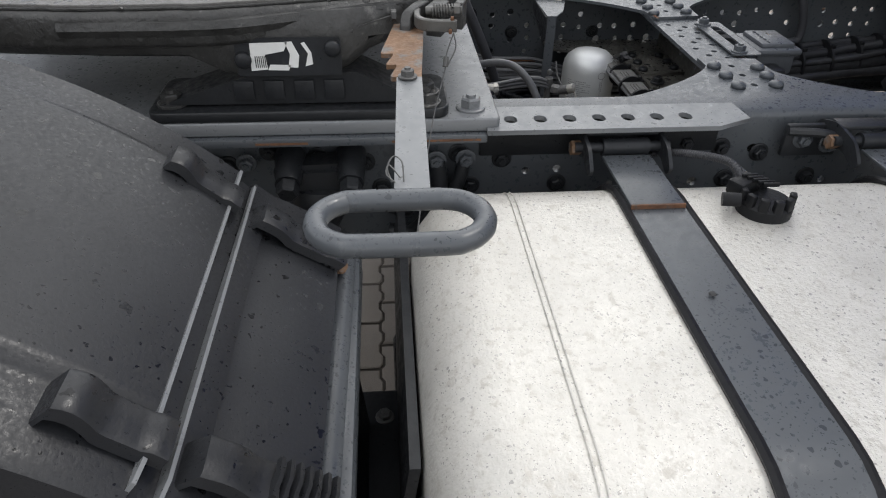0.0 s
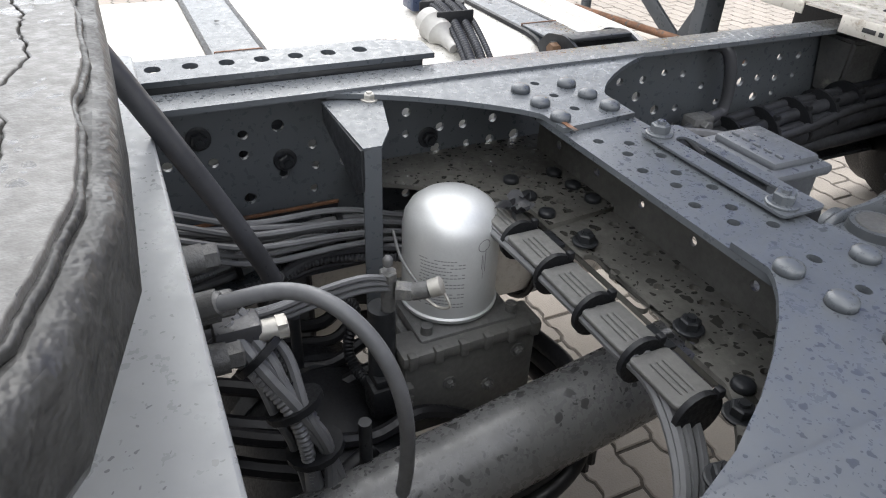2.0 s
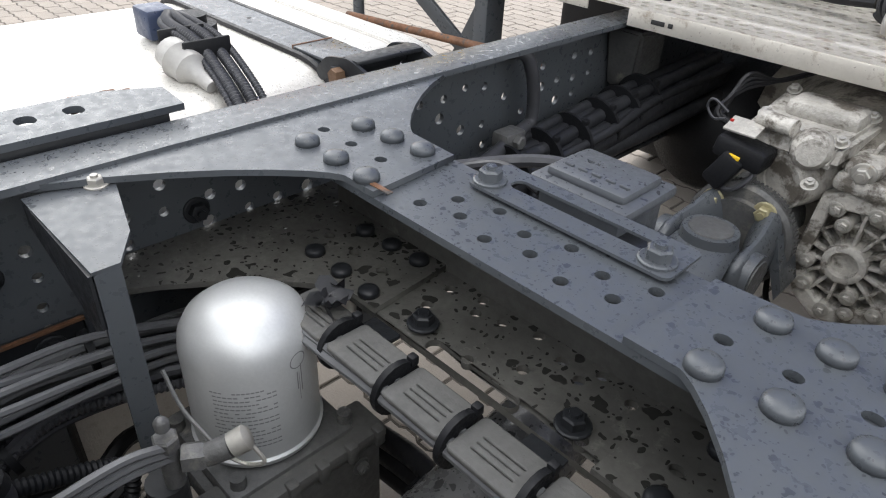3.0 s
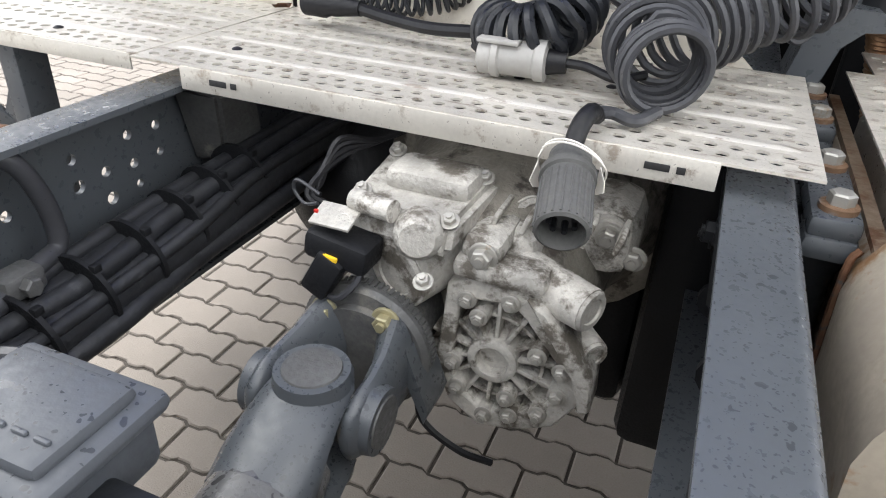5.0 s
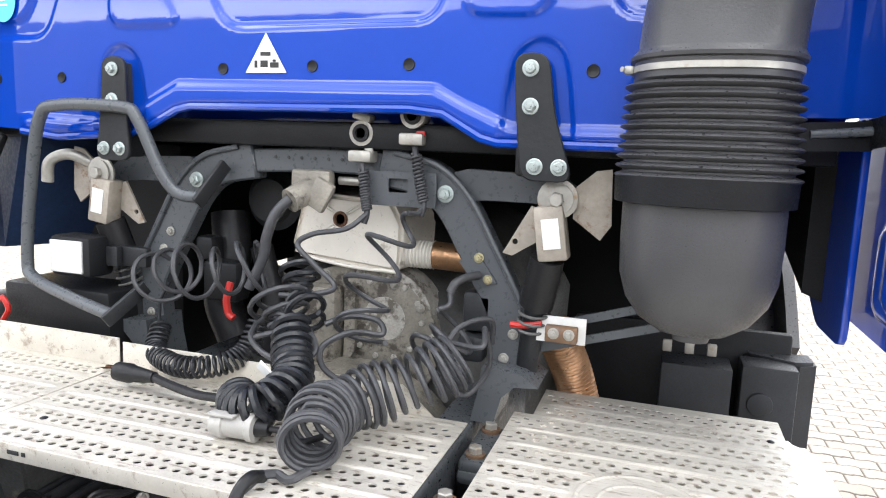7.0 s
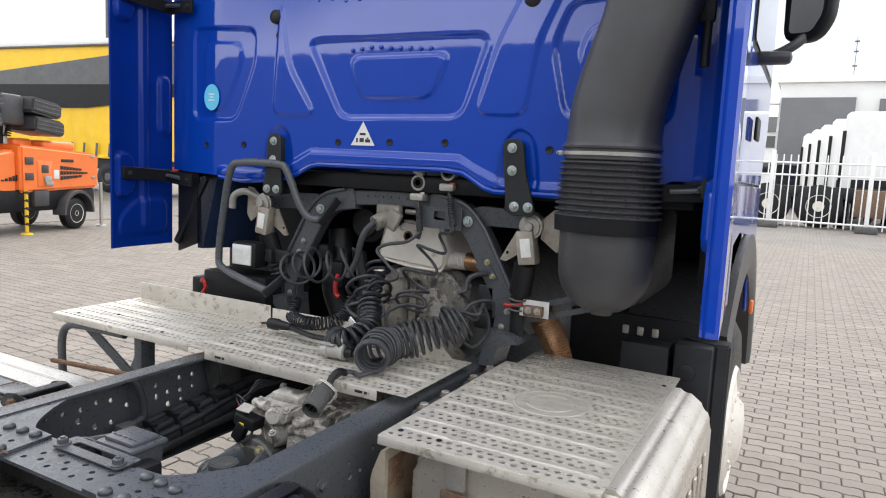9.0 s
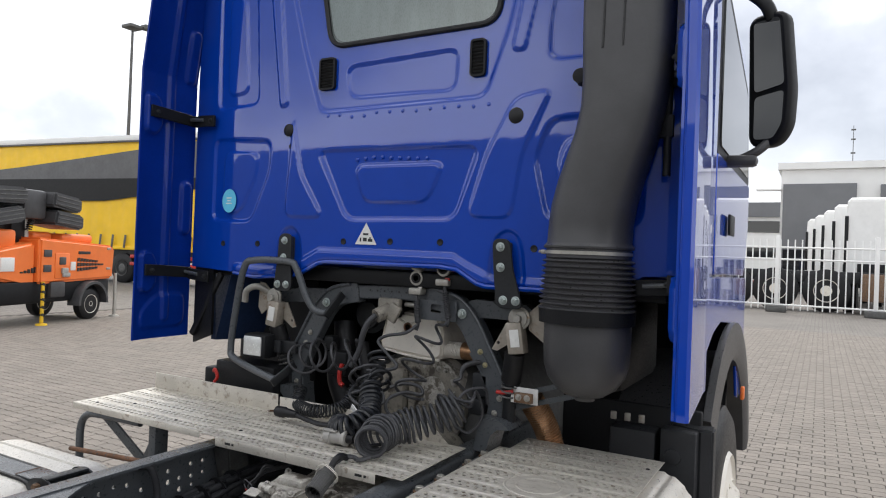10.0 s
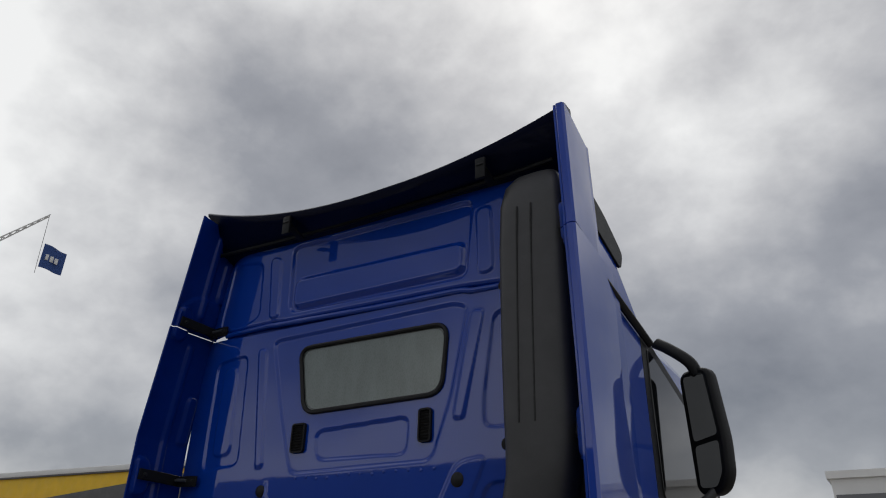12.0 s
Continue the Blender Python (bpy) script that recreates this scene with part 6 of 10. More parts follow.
put_bolts("bolt", BOLT_S, ZINC, sh, [(-0.04, -0.53, 0.94), (0.078, -0.55, 0.937), (0.085, -0.455, 0.952), (-0.04, -0.435, 0.956), (0.07, -0.6, 0.885)], (0, -0.5, 1))
bm = B()
box(bm, (-0.045, -0.585, 0.93), (0.05, 0.036, 0.004), 0.001, Matrix.Rotation(0.3, 4, "X"))
part("lug_plate", bm, CAST, sh)
bm = B()
box(bm, (-0.035, -0.585, 0.895), (0.08, 0.05, 0.035), 0.008, Matrix.Rotation(0.15, 4, "Y"))
box(bm, (-0.05, -0.602, 0.865), (0.035, 0.03, 0.06), 0.006, Matrix.Rotation(0.5, 4, "Y"))
part("plug", bm, PLASTIC, sh, "black connector plug")
bm = B()
box(bm, (-0.04, -0.612, 0.892), (0.022, 0.004, 0.006), 0.001, Matrix.Rotation(0.15, 4, "Y"))
part("yellow_latch", bm, YELLOW_TAG, sh)
bm = B()
box(bm, (-0.06, -0.6, 0.94), (0.005, 0.004, 0.004), 0.001)
part("red_tip", bm, RED, sh)
for k in range(4):
    bm = B()
    tube(bm, [(-0.08 - 0.01 * k, -0.53, 0.90 + 0.01 * k), (-0.11, -0.54 + 0.01 * k, 0.925), (-0.1, -0.48, 0.95 + 0.008 * k), (-0.07, -0.42, 0.96), (-0.02, -0.35, 0.98)], 0.004, 6)
    part("lead", bm, RUBBER, sh)
bm = B()
tube(bm, [(-0.09, -0.545, 0.93), (-0.115, -0.55, 0.945), (-0.125, -0.545, 0.93), (-0.11, -0.548, 0.915), (-0.09, -0.55, 0.92)], 0.0022, 6)
part("wire_loop", bm, CABLE, sh)
bm = B()
tube(bm, [(-0.06, -0.6, 0.835), (-0.03, -0.61, 0.84), (-0.01, -0.6, 0.865), (-0.015, -0.585, 0.885)], 0.004, 6)
part("wire_loop", bm, CABLE, sh)
bm = B()
tube(bm, [(0.05, -0.56, 0.7), (0.07, -0.585, 0.67), (0.12, -0.59, 0.645), (0.16, -0.57, 0.62)], 0.005, 6)
part("breather", bm, RUBBER, gb)
# flange and universal joint
bm = B()
rod(bm, A + Vector((0, 0.16, 0.02)), A, 0.07, 0.062, 28)
turned(bm, A + Vector((0, 0.03, 0)), (0, -1, 0), [(0, 0.06), (0.005, 0.086), (0.022, 0.086), (0.028, 0.08), (0.028, 0.05)], 48)
part("drive_flange", bm, CAST_DARK, ps, "toothed drive flange")
bm = B()
for i in range(40):
    a = math.pi * (i / 39) * 1.0
    box(bm, A + Vector((0.086 * math.cos(a), 0.02, 0.086 * math.sin(a))), (0.004, 0.012, 0.004), 0.0, Matrix.Rotation(-a, 4, "Y"))
part("tooth_ring", bm, CAST_DARK, ps)
ELL = [(math.cos(2 * math.pi * i / 18), math.sin(2 * math.pi * i / 18)) for i in range(18)]
for s in (-1, 1):
    bm = B()
    loft(bm, [[A + Vector((s * (cx + hx * e), y, w * f)) for e, f in ELL] for y, cx, hx, w in ((0.0, 0.045, 0.026, 0.066), (-0.02, 0.05, 0.022, 0.06), (-0.05, 0.055, 0.018, 0.049), (-0.08, 0.058, 0.017, 0.045), (-0.11, 0.058, 0.016, 0.042), (-0.132, 0.057, 0.013, 0.03), (-0.14, 0.056, 0.006, 0.012))])
    rod(bm, A + Vector((s * 0.06, -0.095, 0)), A + Vector((s * 0.079, -0.095, 0)), 0.04, 0.037, 28)
    part("flange_yoke", bm, FRAME, ps)
    bm = B()
    turned(bm, A + Vector((s * 0.0792, -0.095, 0)), (s, 0, 0), [(0, 0.03), (0.002, 0.029), (0.0022, 0.0)], 22)
    part("bearing_cap", bm, CAST_DARK, ps)
    bm = B()
    c = A + D * 0.11
    loft(bm, [[c + D * y + Vector((w * e, 0, s * (cz + hz * f))) for e, f in ELL] for y, cz, hz, w in ((-0.045, 0.05, 0.005, 0.012), (-0.036, 0.051, 0.012, 0.03), (-0.01, 0.052, 0.016, 0.044), (0.03, 0.051, 0.018, 0.048), (0.06, 0.044, 0.022, 0.052), (0.09, 0.03, 0.03, 0.056), (0.12, 0.012, 0.042, 0.057))])
    rod(bm, c + Vector((0, 0, s * 0.055)), c + Vector((0, 0, s * 0.074)), 0.043, 0.04, 28)
    part("shaft_yoke", bm, FRAME, ps)
    bm = B()
    turned(bm, c + Vector((0, 0, s * 0.0742)), (0, 0, s), [(0, 0.032), (0.002, 0.031), (0.0022, 0.0)], 22)
    part("bearing_cap", bm, CAST_DARK, ps)
bm = B()
c = A + D * 0.105
rod(bm, c - Vector((0.05, 0, 0)), c + Vector((0.05, 0, 0)), 0.016)
rod(bm, c - Vector((0, 0, 0.05)), c + Vector((0, 0, 0.05)), 0.016)
rod(bm, A + D * 0.2, A + D * 0.16, 0.055, 0.04)
part("spider", bm, CAST_DARK, ps)
put_bolts("bolt", bolt_mesh("flange_bolt", 0.0125), BRASS, ps, [A + Vector((x, -0.002, z)) for x, z in ((-0.045, 0.046), (0.035, 0.056), (-0.05, -0.045), (0.04, -0.052))], (0, -1, 0), "yellow zinc bolt")
bm = B()
loft(bm, [[(0.06, y, 0.80), (0.09, y, 0.72), (0.085, y, 0.70), (0.055, y, 0.77)] for y in (-0.62, -0.56)])
part("guard_plate", bm, FRAME, gb)

# dark understructure beneath the cab: engine block, air tank
eng = thing("engine", "grey engine and bell housing below the cab", "engine")
bm = B()
loft(bm, [[(0.02 + w * x, y, 0.95 + h * z) for x, z in ((-1, -1), (-0.3, -1.2), (0.3, -1.2), (1, -1), (1.05, 0.2), (0.7, 0.8), (0.3, 1), (-0.4, 1), (-0.8, 0.7), (-1.05, 0.1))] for y, w, h in ((0.25, 0.32, 0.26), (0.3, 0.36, 0.3), (1.5, 0.38, 0.4))])
part("block", bm, CAST_DARK, eng)
bm = B()
turned(bm, (0.122, 0.245, 1.142), (0, -1, 0), [(-0.06, 0.13), (0.02, 0.125), (0.024, 0.11), (0.015, 0.09), (0.018, 0.06), (0.026, 0.055), (0.026, 0)], 30)
part("end_cover", bm, CAST, eng, "round pale cast cover")
put_bolts("bolt", BOLT_S, CAST, eng, [(0.122 + 0.1 * math.cos(a), 0.223, 1.142 + 0.1 * math.sin(a)) for a in (0.5 * k for k in range(12))], (0, -1, 0))
bm = B()
loft(bm, [[(x, y, z) for x, z in ((0.02, 1.2), (0.05, 1.22), (0.05, 1.05), (0.02, 1.02))] for y in (0.2, 0.3)])
box(bm, (-0.06, 0.22, 1.12), (0.14, 0.1, 0.2), 0.02)
rod(bm, (-0.12, 0.2, 1.05), (-0.05, 0.26, 1.1), 0.04)
part("casting", bm, CAST_GRIME, eng)
bm = B()
loft(bm, [[(0.04 + 0.23 * math.cos(a), y, 1.08 + 0.19 * math.sin(a)) for a in (math.pi * (-0.2 + 1.4 * i / 18) for i in range(19))] for y in (0.22, 0.27)])
part("bell_flange", bm, CAST_GRIME, eng)
put_bolts("bolt", BOLT_S, ZINC, eng, [(0.04 + 0.215 * math.cos(a), 0.218, 1.08 + 0.175 * math.sin(a)) for a in (0.15, 0.6, 1.05, 1.5, 1.95, 2.4, 2.85)], (0, -1, 0))
at = thing("air_tank", "black compressed air tank between the rails", "air tank")
bm = B()
turned(bm, (-0.28, 0.25, 0.72), (0, -1, 0), [(0, 0.05), (0.03, 0.11), (0.06, 0.13), (0.4, 0.13), (0.43, 0.11), (0.46, 0.05)], 28)
part("shell", bm, PLASTIC, at)
# added black sheet, stands in for the deep shade under the cab
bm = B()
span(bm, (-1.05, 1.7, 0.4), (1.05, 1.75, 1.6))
tagged(part("bulkhead", bm, PLASTIC), "black sheet added to darken the depth under the cab", "bulkhead")

# ---- cab rear arch, suspension, supply coils ----
arch = thing("cab_mount_arch", "dark grey pressed-steel arch carrying the cab suspension", "cab mount")
YA = 0.075


def ribbon(name, pts, width, depth, mat_, parent, label="", y=YA, lip=0.012):
    """A pressed channel that follows pts in the xz plane."""
    P = curve_points([(x, 0, z) for x, z in pts], 6)
    rings = []
    for i, p in enumerate(P):
        d = (P[min(i + 1, len(P) - 1)] - P[max(i - 1, 0)]).normalized()
        n_ = Vector((-d.z, 0, d.x))
        w = width(i / (len(P) - 1)) if callable(width) else width
        a, b = p + n_ * w / 2, p - n_ * w / 2
        rings.append([(a.x, y, a.z), (b.x, y, b.z), (b.x, y + depth, b.z), (a.x, y + depth, a.z)])
    bm = B()
    loft(bm, rings)
    bmesh.ops.bevel(bm, geom=[e for e in bm.edges], offset=0.004, segments=1, affect="EDGES")
    ob = part(name, bm, mat_, parent, label)
    return ob


ribbon("top_beam", [(-0.2, 1.522), (0.0, 1.532), (0.2, 1.528)], 0.055, 0.07, FRAME, arch, y=YA + 0.007)
for s in (-1, 1):
    ribbon("leg", [(s * 0.16, 1.525), (s * 0.27, 1.503), (s * 0.335, 1.45), (s * 0.39, 1.36), (s * 0.45, 1.25), (s * 0.475, 1.17), (s * 0.47, 1.09)], 0.085, 0.05, FRAME, arch)
    bm = B()
    tube(bm, [(s * 0.2, YA - 0.004, 1.556), (s * 0.3, YA - 0.004, 1.53), (s * 0.37, YA - 0.004, 1.47), (s * 0.43, YA - 0.004, 1.37), (s * 0.5, YA - 0.004, 1.24), (s * 0.518, YA - 0.004, 1.17)], 0.007, 8, 6)
    part("rolled_edge", bm, FRAME, arch)
    bm = B()
    loft(bm, [[(s * x, YA + 0.02 + dy, z) for x, z in ((0.33, 1.45), (0.3, 1.51), (0.36, 1.527), (0.56, 1.52), (0.6, 1.49), (0.585, 1.455), (0.5, 1.462), (0.4, 1.462))] for dy in (0, 0.05)])
    part("side_arm", bm, FRAME, arch)
    bm = B()
    loft(bm, [[(s * x, YA + dy, z) for x, z in ((0.43, 1.12), (0.515, 1.115), (0.55, 1.09), (0.5, 1.085), (0.475, 1.06), (0.46, 1.0), (0.41, 1.0), (0.425, 1.07))] for dy in (-0.06, 0.07)])
    part("foot", bm, FRAME, arch)
    put_bolts("bolt", bolt_mesh("arch_bolt", 0.013), GREENZINC, arch, [(s * 0.318, YA - 0.003, 1.472)], (0, -1, 0), "pale zinc bolt")
    put_bolts("bolt", BOLT_S, BRASS if s > 0 else ZINC, arch, [(s * 0.398, YA - 0.003, 1.34), (s * 0.42, YA - 0.003, 1.295)], (0, -1, 0))
    put_bolts("bolt", BOLT_S, ZINC, arch, [(s * 0.481, YA - 0.003, 1.182), (s * 0.463, YA - 0.003, 1.127)], (0, -1, 0))
sheet("clip_plate", [(0.355, 1.33), (0.39, 1.36), (0.44, 1.29), (0.395, 1.275)], [], 0.004, XZ(YA - 0.003), FRAME, arch)
for i in range(7):
    bm = B()
    turned(bm, (-0.1 + 0.034 * i, YA - 0.0005, 1.535), (0, -1, 0), [(0, 0.004), (0.001, 0.0035)], 10)
    part("hole", bm, INK, arch)
sheet("socket_bracket", rounded(0.13, 1.44, 0.3, 1.515, 0.006), [rounded(0.19, 1.47, 0.235, 1.50, 0.004)], 0.004, XZ(YA - 0.012), FRAME, arch)
bm = B()
rod(bm, (0.05, YA + 0.03, 1.487), (0.11, YA + 0.03, 1.487), 0.01)
part("pin", bm, ZINC, arch)

for s in (-1, 1):
    sp = thing("cab_strut", "cab suspension strut with black bellows and grey head", "suspension strut", group="cab suspension struts")
    X = s * 0.565
    bm = B()
    m = Matrix.Rotation(s * radians(-9), 4, "Y")
    box(bm, (X - s * 0.008, 0.03, 1.41), (0.06, 0.05, 0.11), 0.006, m)
    part("head", bm, LATCH, sp)
    bm = B()
    box(bm, (X - s * 0.006, 0.0035, 1.41), (0.034, 0.002, 0.06), 0.0005, m)
    part("label", bm, LABEL_WHITE, sp, "small white label")
    bm = B()
    rod(bm, (X - s * 0.015, 0.035, 1.358), (X - s * 0.036, 0.06, 1.255), 0.035, 0.036, 24)
    part("bellows", bm, RUBBER, sp)
    bm = B()
    coil(bm, [(X - s * 0.036, 0.06, 1.253), (X - s * 0.045, 0.07, 1.2)], 0.031, 0.0035, 3)
    part("coil_spring", bm, CAST_DARK, sp)
    bm = B()
    rod(bm, (X - s * 0.036, 0.06, 1.25), (X - s * 0.055, 0.09, 1.1), 0.024)
    part("damper", bm, FRAME_DARK, sp)
    bm = B()
    turned(bm, (X, 0.03, 1.478), (0, -1, 0), [(0, 0.04), (0.006, 0.04), (0.008, 0.032), (0.014, 0.032), (0.016, 0.02)], 22)
    hexagon(bm, (X, 0.014, 1.478), (0, -1, 0), 0.015, 0.014)
    part("pivot_bolt", bm, ZINC, sp, "rust-tinged pivot bolt and washer")
    sheet("latch_plate", [(X + s * 0.03, 1.50), (X + s * 0.07, 1.535), (X + s * 0.1, 1.54), (X + s * 0.105, 1.43), (X + s * 0.085, 1.40), (X + s * 0.03, 1.44)][::s], [], 0.006, XZ(0.045), LATCH, sp, "stained steel latch plate")
    sheet("lower_latch", [(X - s * 0.03, 1.45), (X - s * 0.055, 1.46), (X - s * 0.11, 1.36), (X - s * 0.09, 1.355), (X - s * 0.02, 1.40)][::-s], [oval(X - s * 0.085, 1.385, 0.006)], 0.006, XZ(0.05), LATCH, sp)

# slotted stay to the intake, with a white plate
sy = thing("intake_stay", "grey slotted steel stay with a small white plate", "stay")
d = Vector((0.3, -0.03, 0.1))
q = Vector((1, 0, 0)).rotation_difference(d).to_matrix().to_4x4()
sheet("bar", slot(0.17, 0.0, 0.36, 0.06), [slot(0.185, 0.0, 0.28, 0.025)], 0.006, Matrix.Translation((0.505, 0.088, 1.168)) @ q @ Matrix(((1, 0, 0, 0), (0, 0, -1, 0), (0, 1, 0, 0), (0, 0, 0, 1))), FRAME, sy)
bm = B()
box(bm, (0.585, 0.05, 1.21), (0.1, 0.004, 0.055), 0.001)
part("white_plate", bm, LABEL_WHITE, sy)
bm = B()
box(bm, (0.588, 0.035, 1.205), (0.065, 0.02, 0.034), 0.003)
part("rusty_block", bm, RUST, sy)
put_bolts("bolt", BOLT_S, ZINC, sy, [(0.573, 0.025, 1.207), (0.604, 0.025, 1.207)], (0, -1, 0))
bm = B()
tube(bm, [(0.48, 0.05, 1.21), (0.51, 0.045, 1.212), (0.545, 0.045, 1.222)], 0.007, 8)
part("red_cable", bm, RED, sy)
fx = thing("flexible_exhaust", "heat-browned corrugated exhaust pipe", "exhaust pipe")
bm = B()
corrugated(bm, [(0.55, 0.2, 1.17), (0.59, 0.27, 1.05), (0.63, 0.29, 0.9)], 0.048, 0.011, 0.004, 20)
part("bellows", bm, EXHAUST, fx)

# heat shield box and exhaust joint inside the arch
hs_ = thing("heat_shield", "bright pressed stainless heat shield with cross ribs", "heat shield")
bm = B()
SH = [(-0.132, 1.305), (-0.115, 1.284), (0.15, 1.262), (0.176, 1.282), (0.18, 1.385), (0.15, 1.44), (-0.045, 1.452), (-0.1, 1.43)]
loft(bm, [[(0.02 + (x - 0.02) * k, y, 1.36 + (z - 1.36) * k) for x, z in SH] for y, k in ((0.195, 0.97), (0.21, 1.0), (0.42, 1.03))])
bmesh.ops.bevel(bm, geom=bm.edges[:], offset=0.012, segments=3, affect="EDGES")
part("shell", bm, STEEL, hs_)
for a in (0.75, 2.4, 3.9, 5.55):
    bm = B()
    c = Vector((0.008, 0.192, 1.387))
    for da in (-0.07, 0.07):
        tube(bm, [c + Vector((0.024 * math.cos(a + 2 * da), 0.003, 0.024 * math.sin(a + 2 * da))), c + Vector((0.05 * math.cos(a + da), 0, 0.04 * math.sin(a + da))), c + Vector((0.078 * math.cos(a + da * 0.4), 0.002, 0.056 * math.sin(a + da * 0.4)))], 0.0028, 8, 3)
    part("cross_rib", bm, STEEL, hs_)
bm = B()
turned(bm, (0.008, 0.196, 1.387), (0, -1, 0), [(0, 0.02), (0.005, 0.019), (0.006, 0.014), (0.001, 0.012), (0.001, 0.0)], 20)
part("hub", bm, RUST_DARK, hs_)
bm = B()
tube(bm, [(-0.1, 0.195, 1.29), (0.03, 0.193, 1.272), (0.16, 0.195, 1.268)], 0.005, 8, 4)
part("hem", bm, STEEL, hs_)
ej = thing("exhaust_joint", "heat-tinted braided exhaust joint", "exhaust pipe")
bm = B()
corrugated(bm, [(0.14, 0.24, 1.31), (0.24, 0.245, 1.31)], 0.036, 0.008, 0.003, 20)
part("braid", bm, STEEL, ej)
bm = B()
rod(bm, (0.24, 0.245, 1.31), (0.36, 0.25, 1.305), 0.034, 0.034, 20)
turned(bm, (0.335, 0.25, 1.306), (1, 0, 0), [(0, 0.034), (0, 0.042), (0.012, 0.042), (0.012, 0.034)], 20)
part("pipe", bm, EXHAUST, ej)
bm = B()
turned(bm, (-0.2, 0.25, 1.42), (0, -1, 0), [(0, 0.07), (0.02, 0.08), (0.03, 0.06), (0.05, 0.055), (0.05, 0)], 20)
box(bm, (-0.07, 0.2, 1.46), (0.1, 0.08, 0.08), 0.02)
part("housing", bm, FRAME_DARK, eng)
bm = B()
tube(bm, [(-0.33, 0.22, 1.38), (-0.31, 0.2, 1.25), (-0.34, 0.2, 1.15), (-0.3, 0.2, 1.05)], 0.05, 12)
tube(bm, [(-0.22, 0.2, 1.3), (-0.17, 0.18, 1.15), (-0.19, 0.18, 1.02)], 0.03, 12)
part("hose", bm, RUBBER, eng)
bm = B()
tube(bm, [(-0.215, 0.06, 1.23), (-0.22, 0.05, 1.19), (-0.215, 0.05, 1.155), (-0.2, 0.05, 1.145)], 0.009, 8)
part("red_lever", bm, RED, eng)
bm = B()
box(bm, (-0.27, 0.12, 1.22), (0.1, 0.06, 0.1), 0.01)
box(bm, (-0.32, 0.12, 1.3), (0.05, 0.05, 0.06), 0.01)
part("valve", bm, PLASTIC, eng)
bm = B()
box(bm, (0.40, 0.10, 1.22), (0.07, 0.05, 0.09), 0.012)
box(bm, (0.39, 0.09, 1.14), (0.06, 0.06, 0.06), 0.012)
part("relay", bm, FRAME_DARK, eng)

# grab rail and work lamp
gr = thing("grab_rail", "grey bent tube grab rail beside the walkway", "grab rail")
bm = B()
tube(bm, [(-0.25, 0.0, 1.435), (-0.31, -0.01, 1.445), (-0.35, -0.02, 1.50), (-0.4, -0.03, 1.61), (-0.44, -0.035, 1.635), (-0.60, -0.06, 1.635), (-0.655, -0.065, 1.60), (-0.70, -0.06, 1.42), (-0.73, -0.05, 1.26), (-0.70, -0.06, 1.215), (-0.55, -0.09, 1.185), (-0.41, -0.115, 1.165)], 0.0145, 12, 8)
part("tube", bm, FRAME, gr)
for p0, p1 in (((-0.25, 0.0, 1.435), (-0.23, 0.05, 1.50)), ((-0.405, -0.115, 1.165), (-0.38, -0.06, 1.21))):
    bm = B()
    dd = Vector(p1) - Vector(p0)
    box(bm, (Vector(p0) + Vector(p1)) / 2, (0.012, 0.12, 0.035), 0.004, Vector((0, 1, 0)).rotation_difference(dd).to_matrix().to_4x4())
    part("end_plate", bm, FRAME_DARK, gr)
bm = B()
tube(bm, [(-0.62, 0.05, 1.5), (-0.66, 0.02, 1.52), (-0.7, 0.0, 1.5), (-0.71, 0.0, 1.45)], 0.014, 10)
part("side_tube", bm, ZINC, gr)
wlp = thing("work_lamp", "rectangular work lamp with clear lens", "lamp")
bm = B()
span(bm, (-0.66, -0.05, 1.225), (-0.535, 0.03, 1.325), 0.012)
part("housing", bm, PLASTIC, wlp)
bm = B()
span(bm, (-0.652, -0.056, 1.235), (-0.553, -0.049, 1.315), 0.004)
part("lens", bm, LENS, wlp)
bm = B()
span(bm, (-0.5, -0.0, 1.25), (-0.535, 0.02, 1.3), 0.004)
box(bm, (-0.48, 0.03, 1.275), (0.1, 0.02, 0.05), 0.005)
part("bracket", bm, FRAME_DARK, wlp)
bat = thing("battery_terminals", "black terminal box with red leads behind the walkway", "terminal box")
bm = B()
span(bm, (-0.84, -0.03, 1.03), (-0.5, 0.12, 1.19), 0.01)
span(bm, (-0.92, -0.02, 1.03), (-0.845, 0.1, 1.15), 0.01)
part("box", bm, PLASTIC, bat)
bm = B()
tube(bm, [(-0.84, -0.04, 1.14), (-0.82, -0.05, 1.15), (-0.81, -0.045, 1.12), (-0.83, -0.045, 1.09)], 0.007, 8)
part("red_lead", bm, RED, bat)

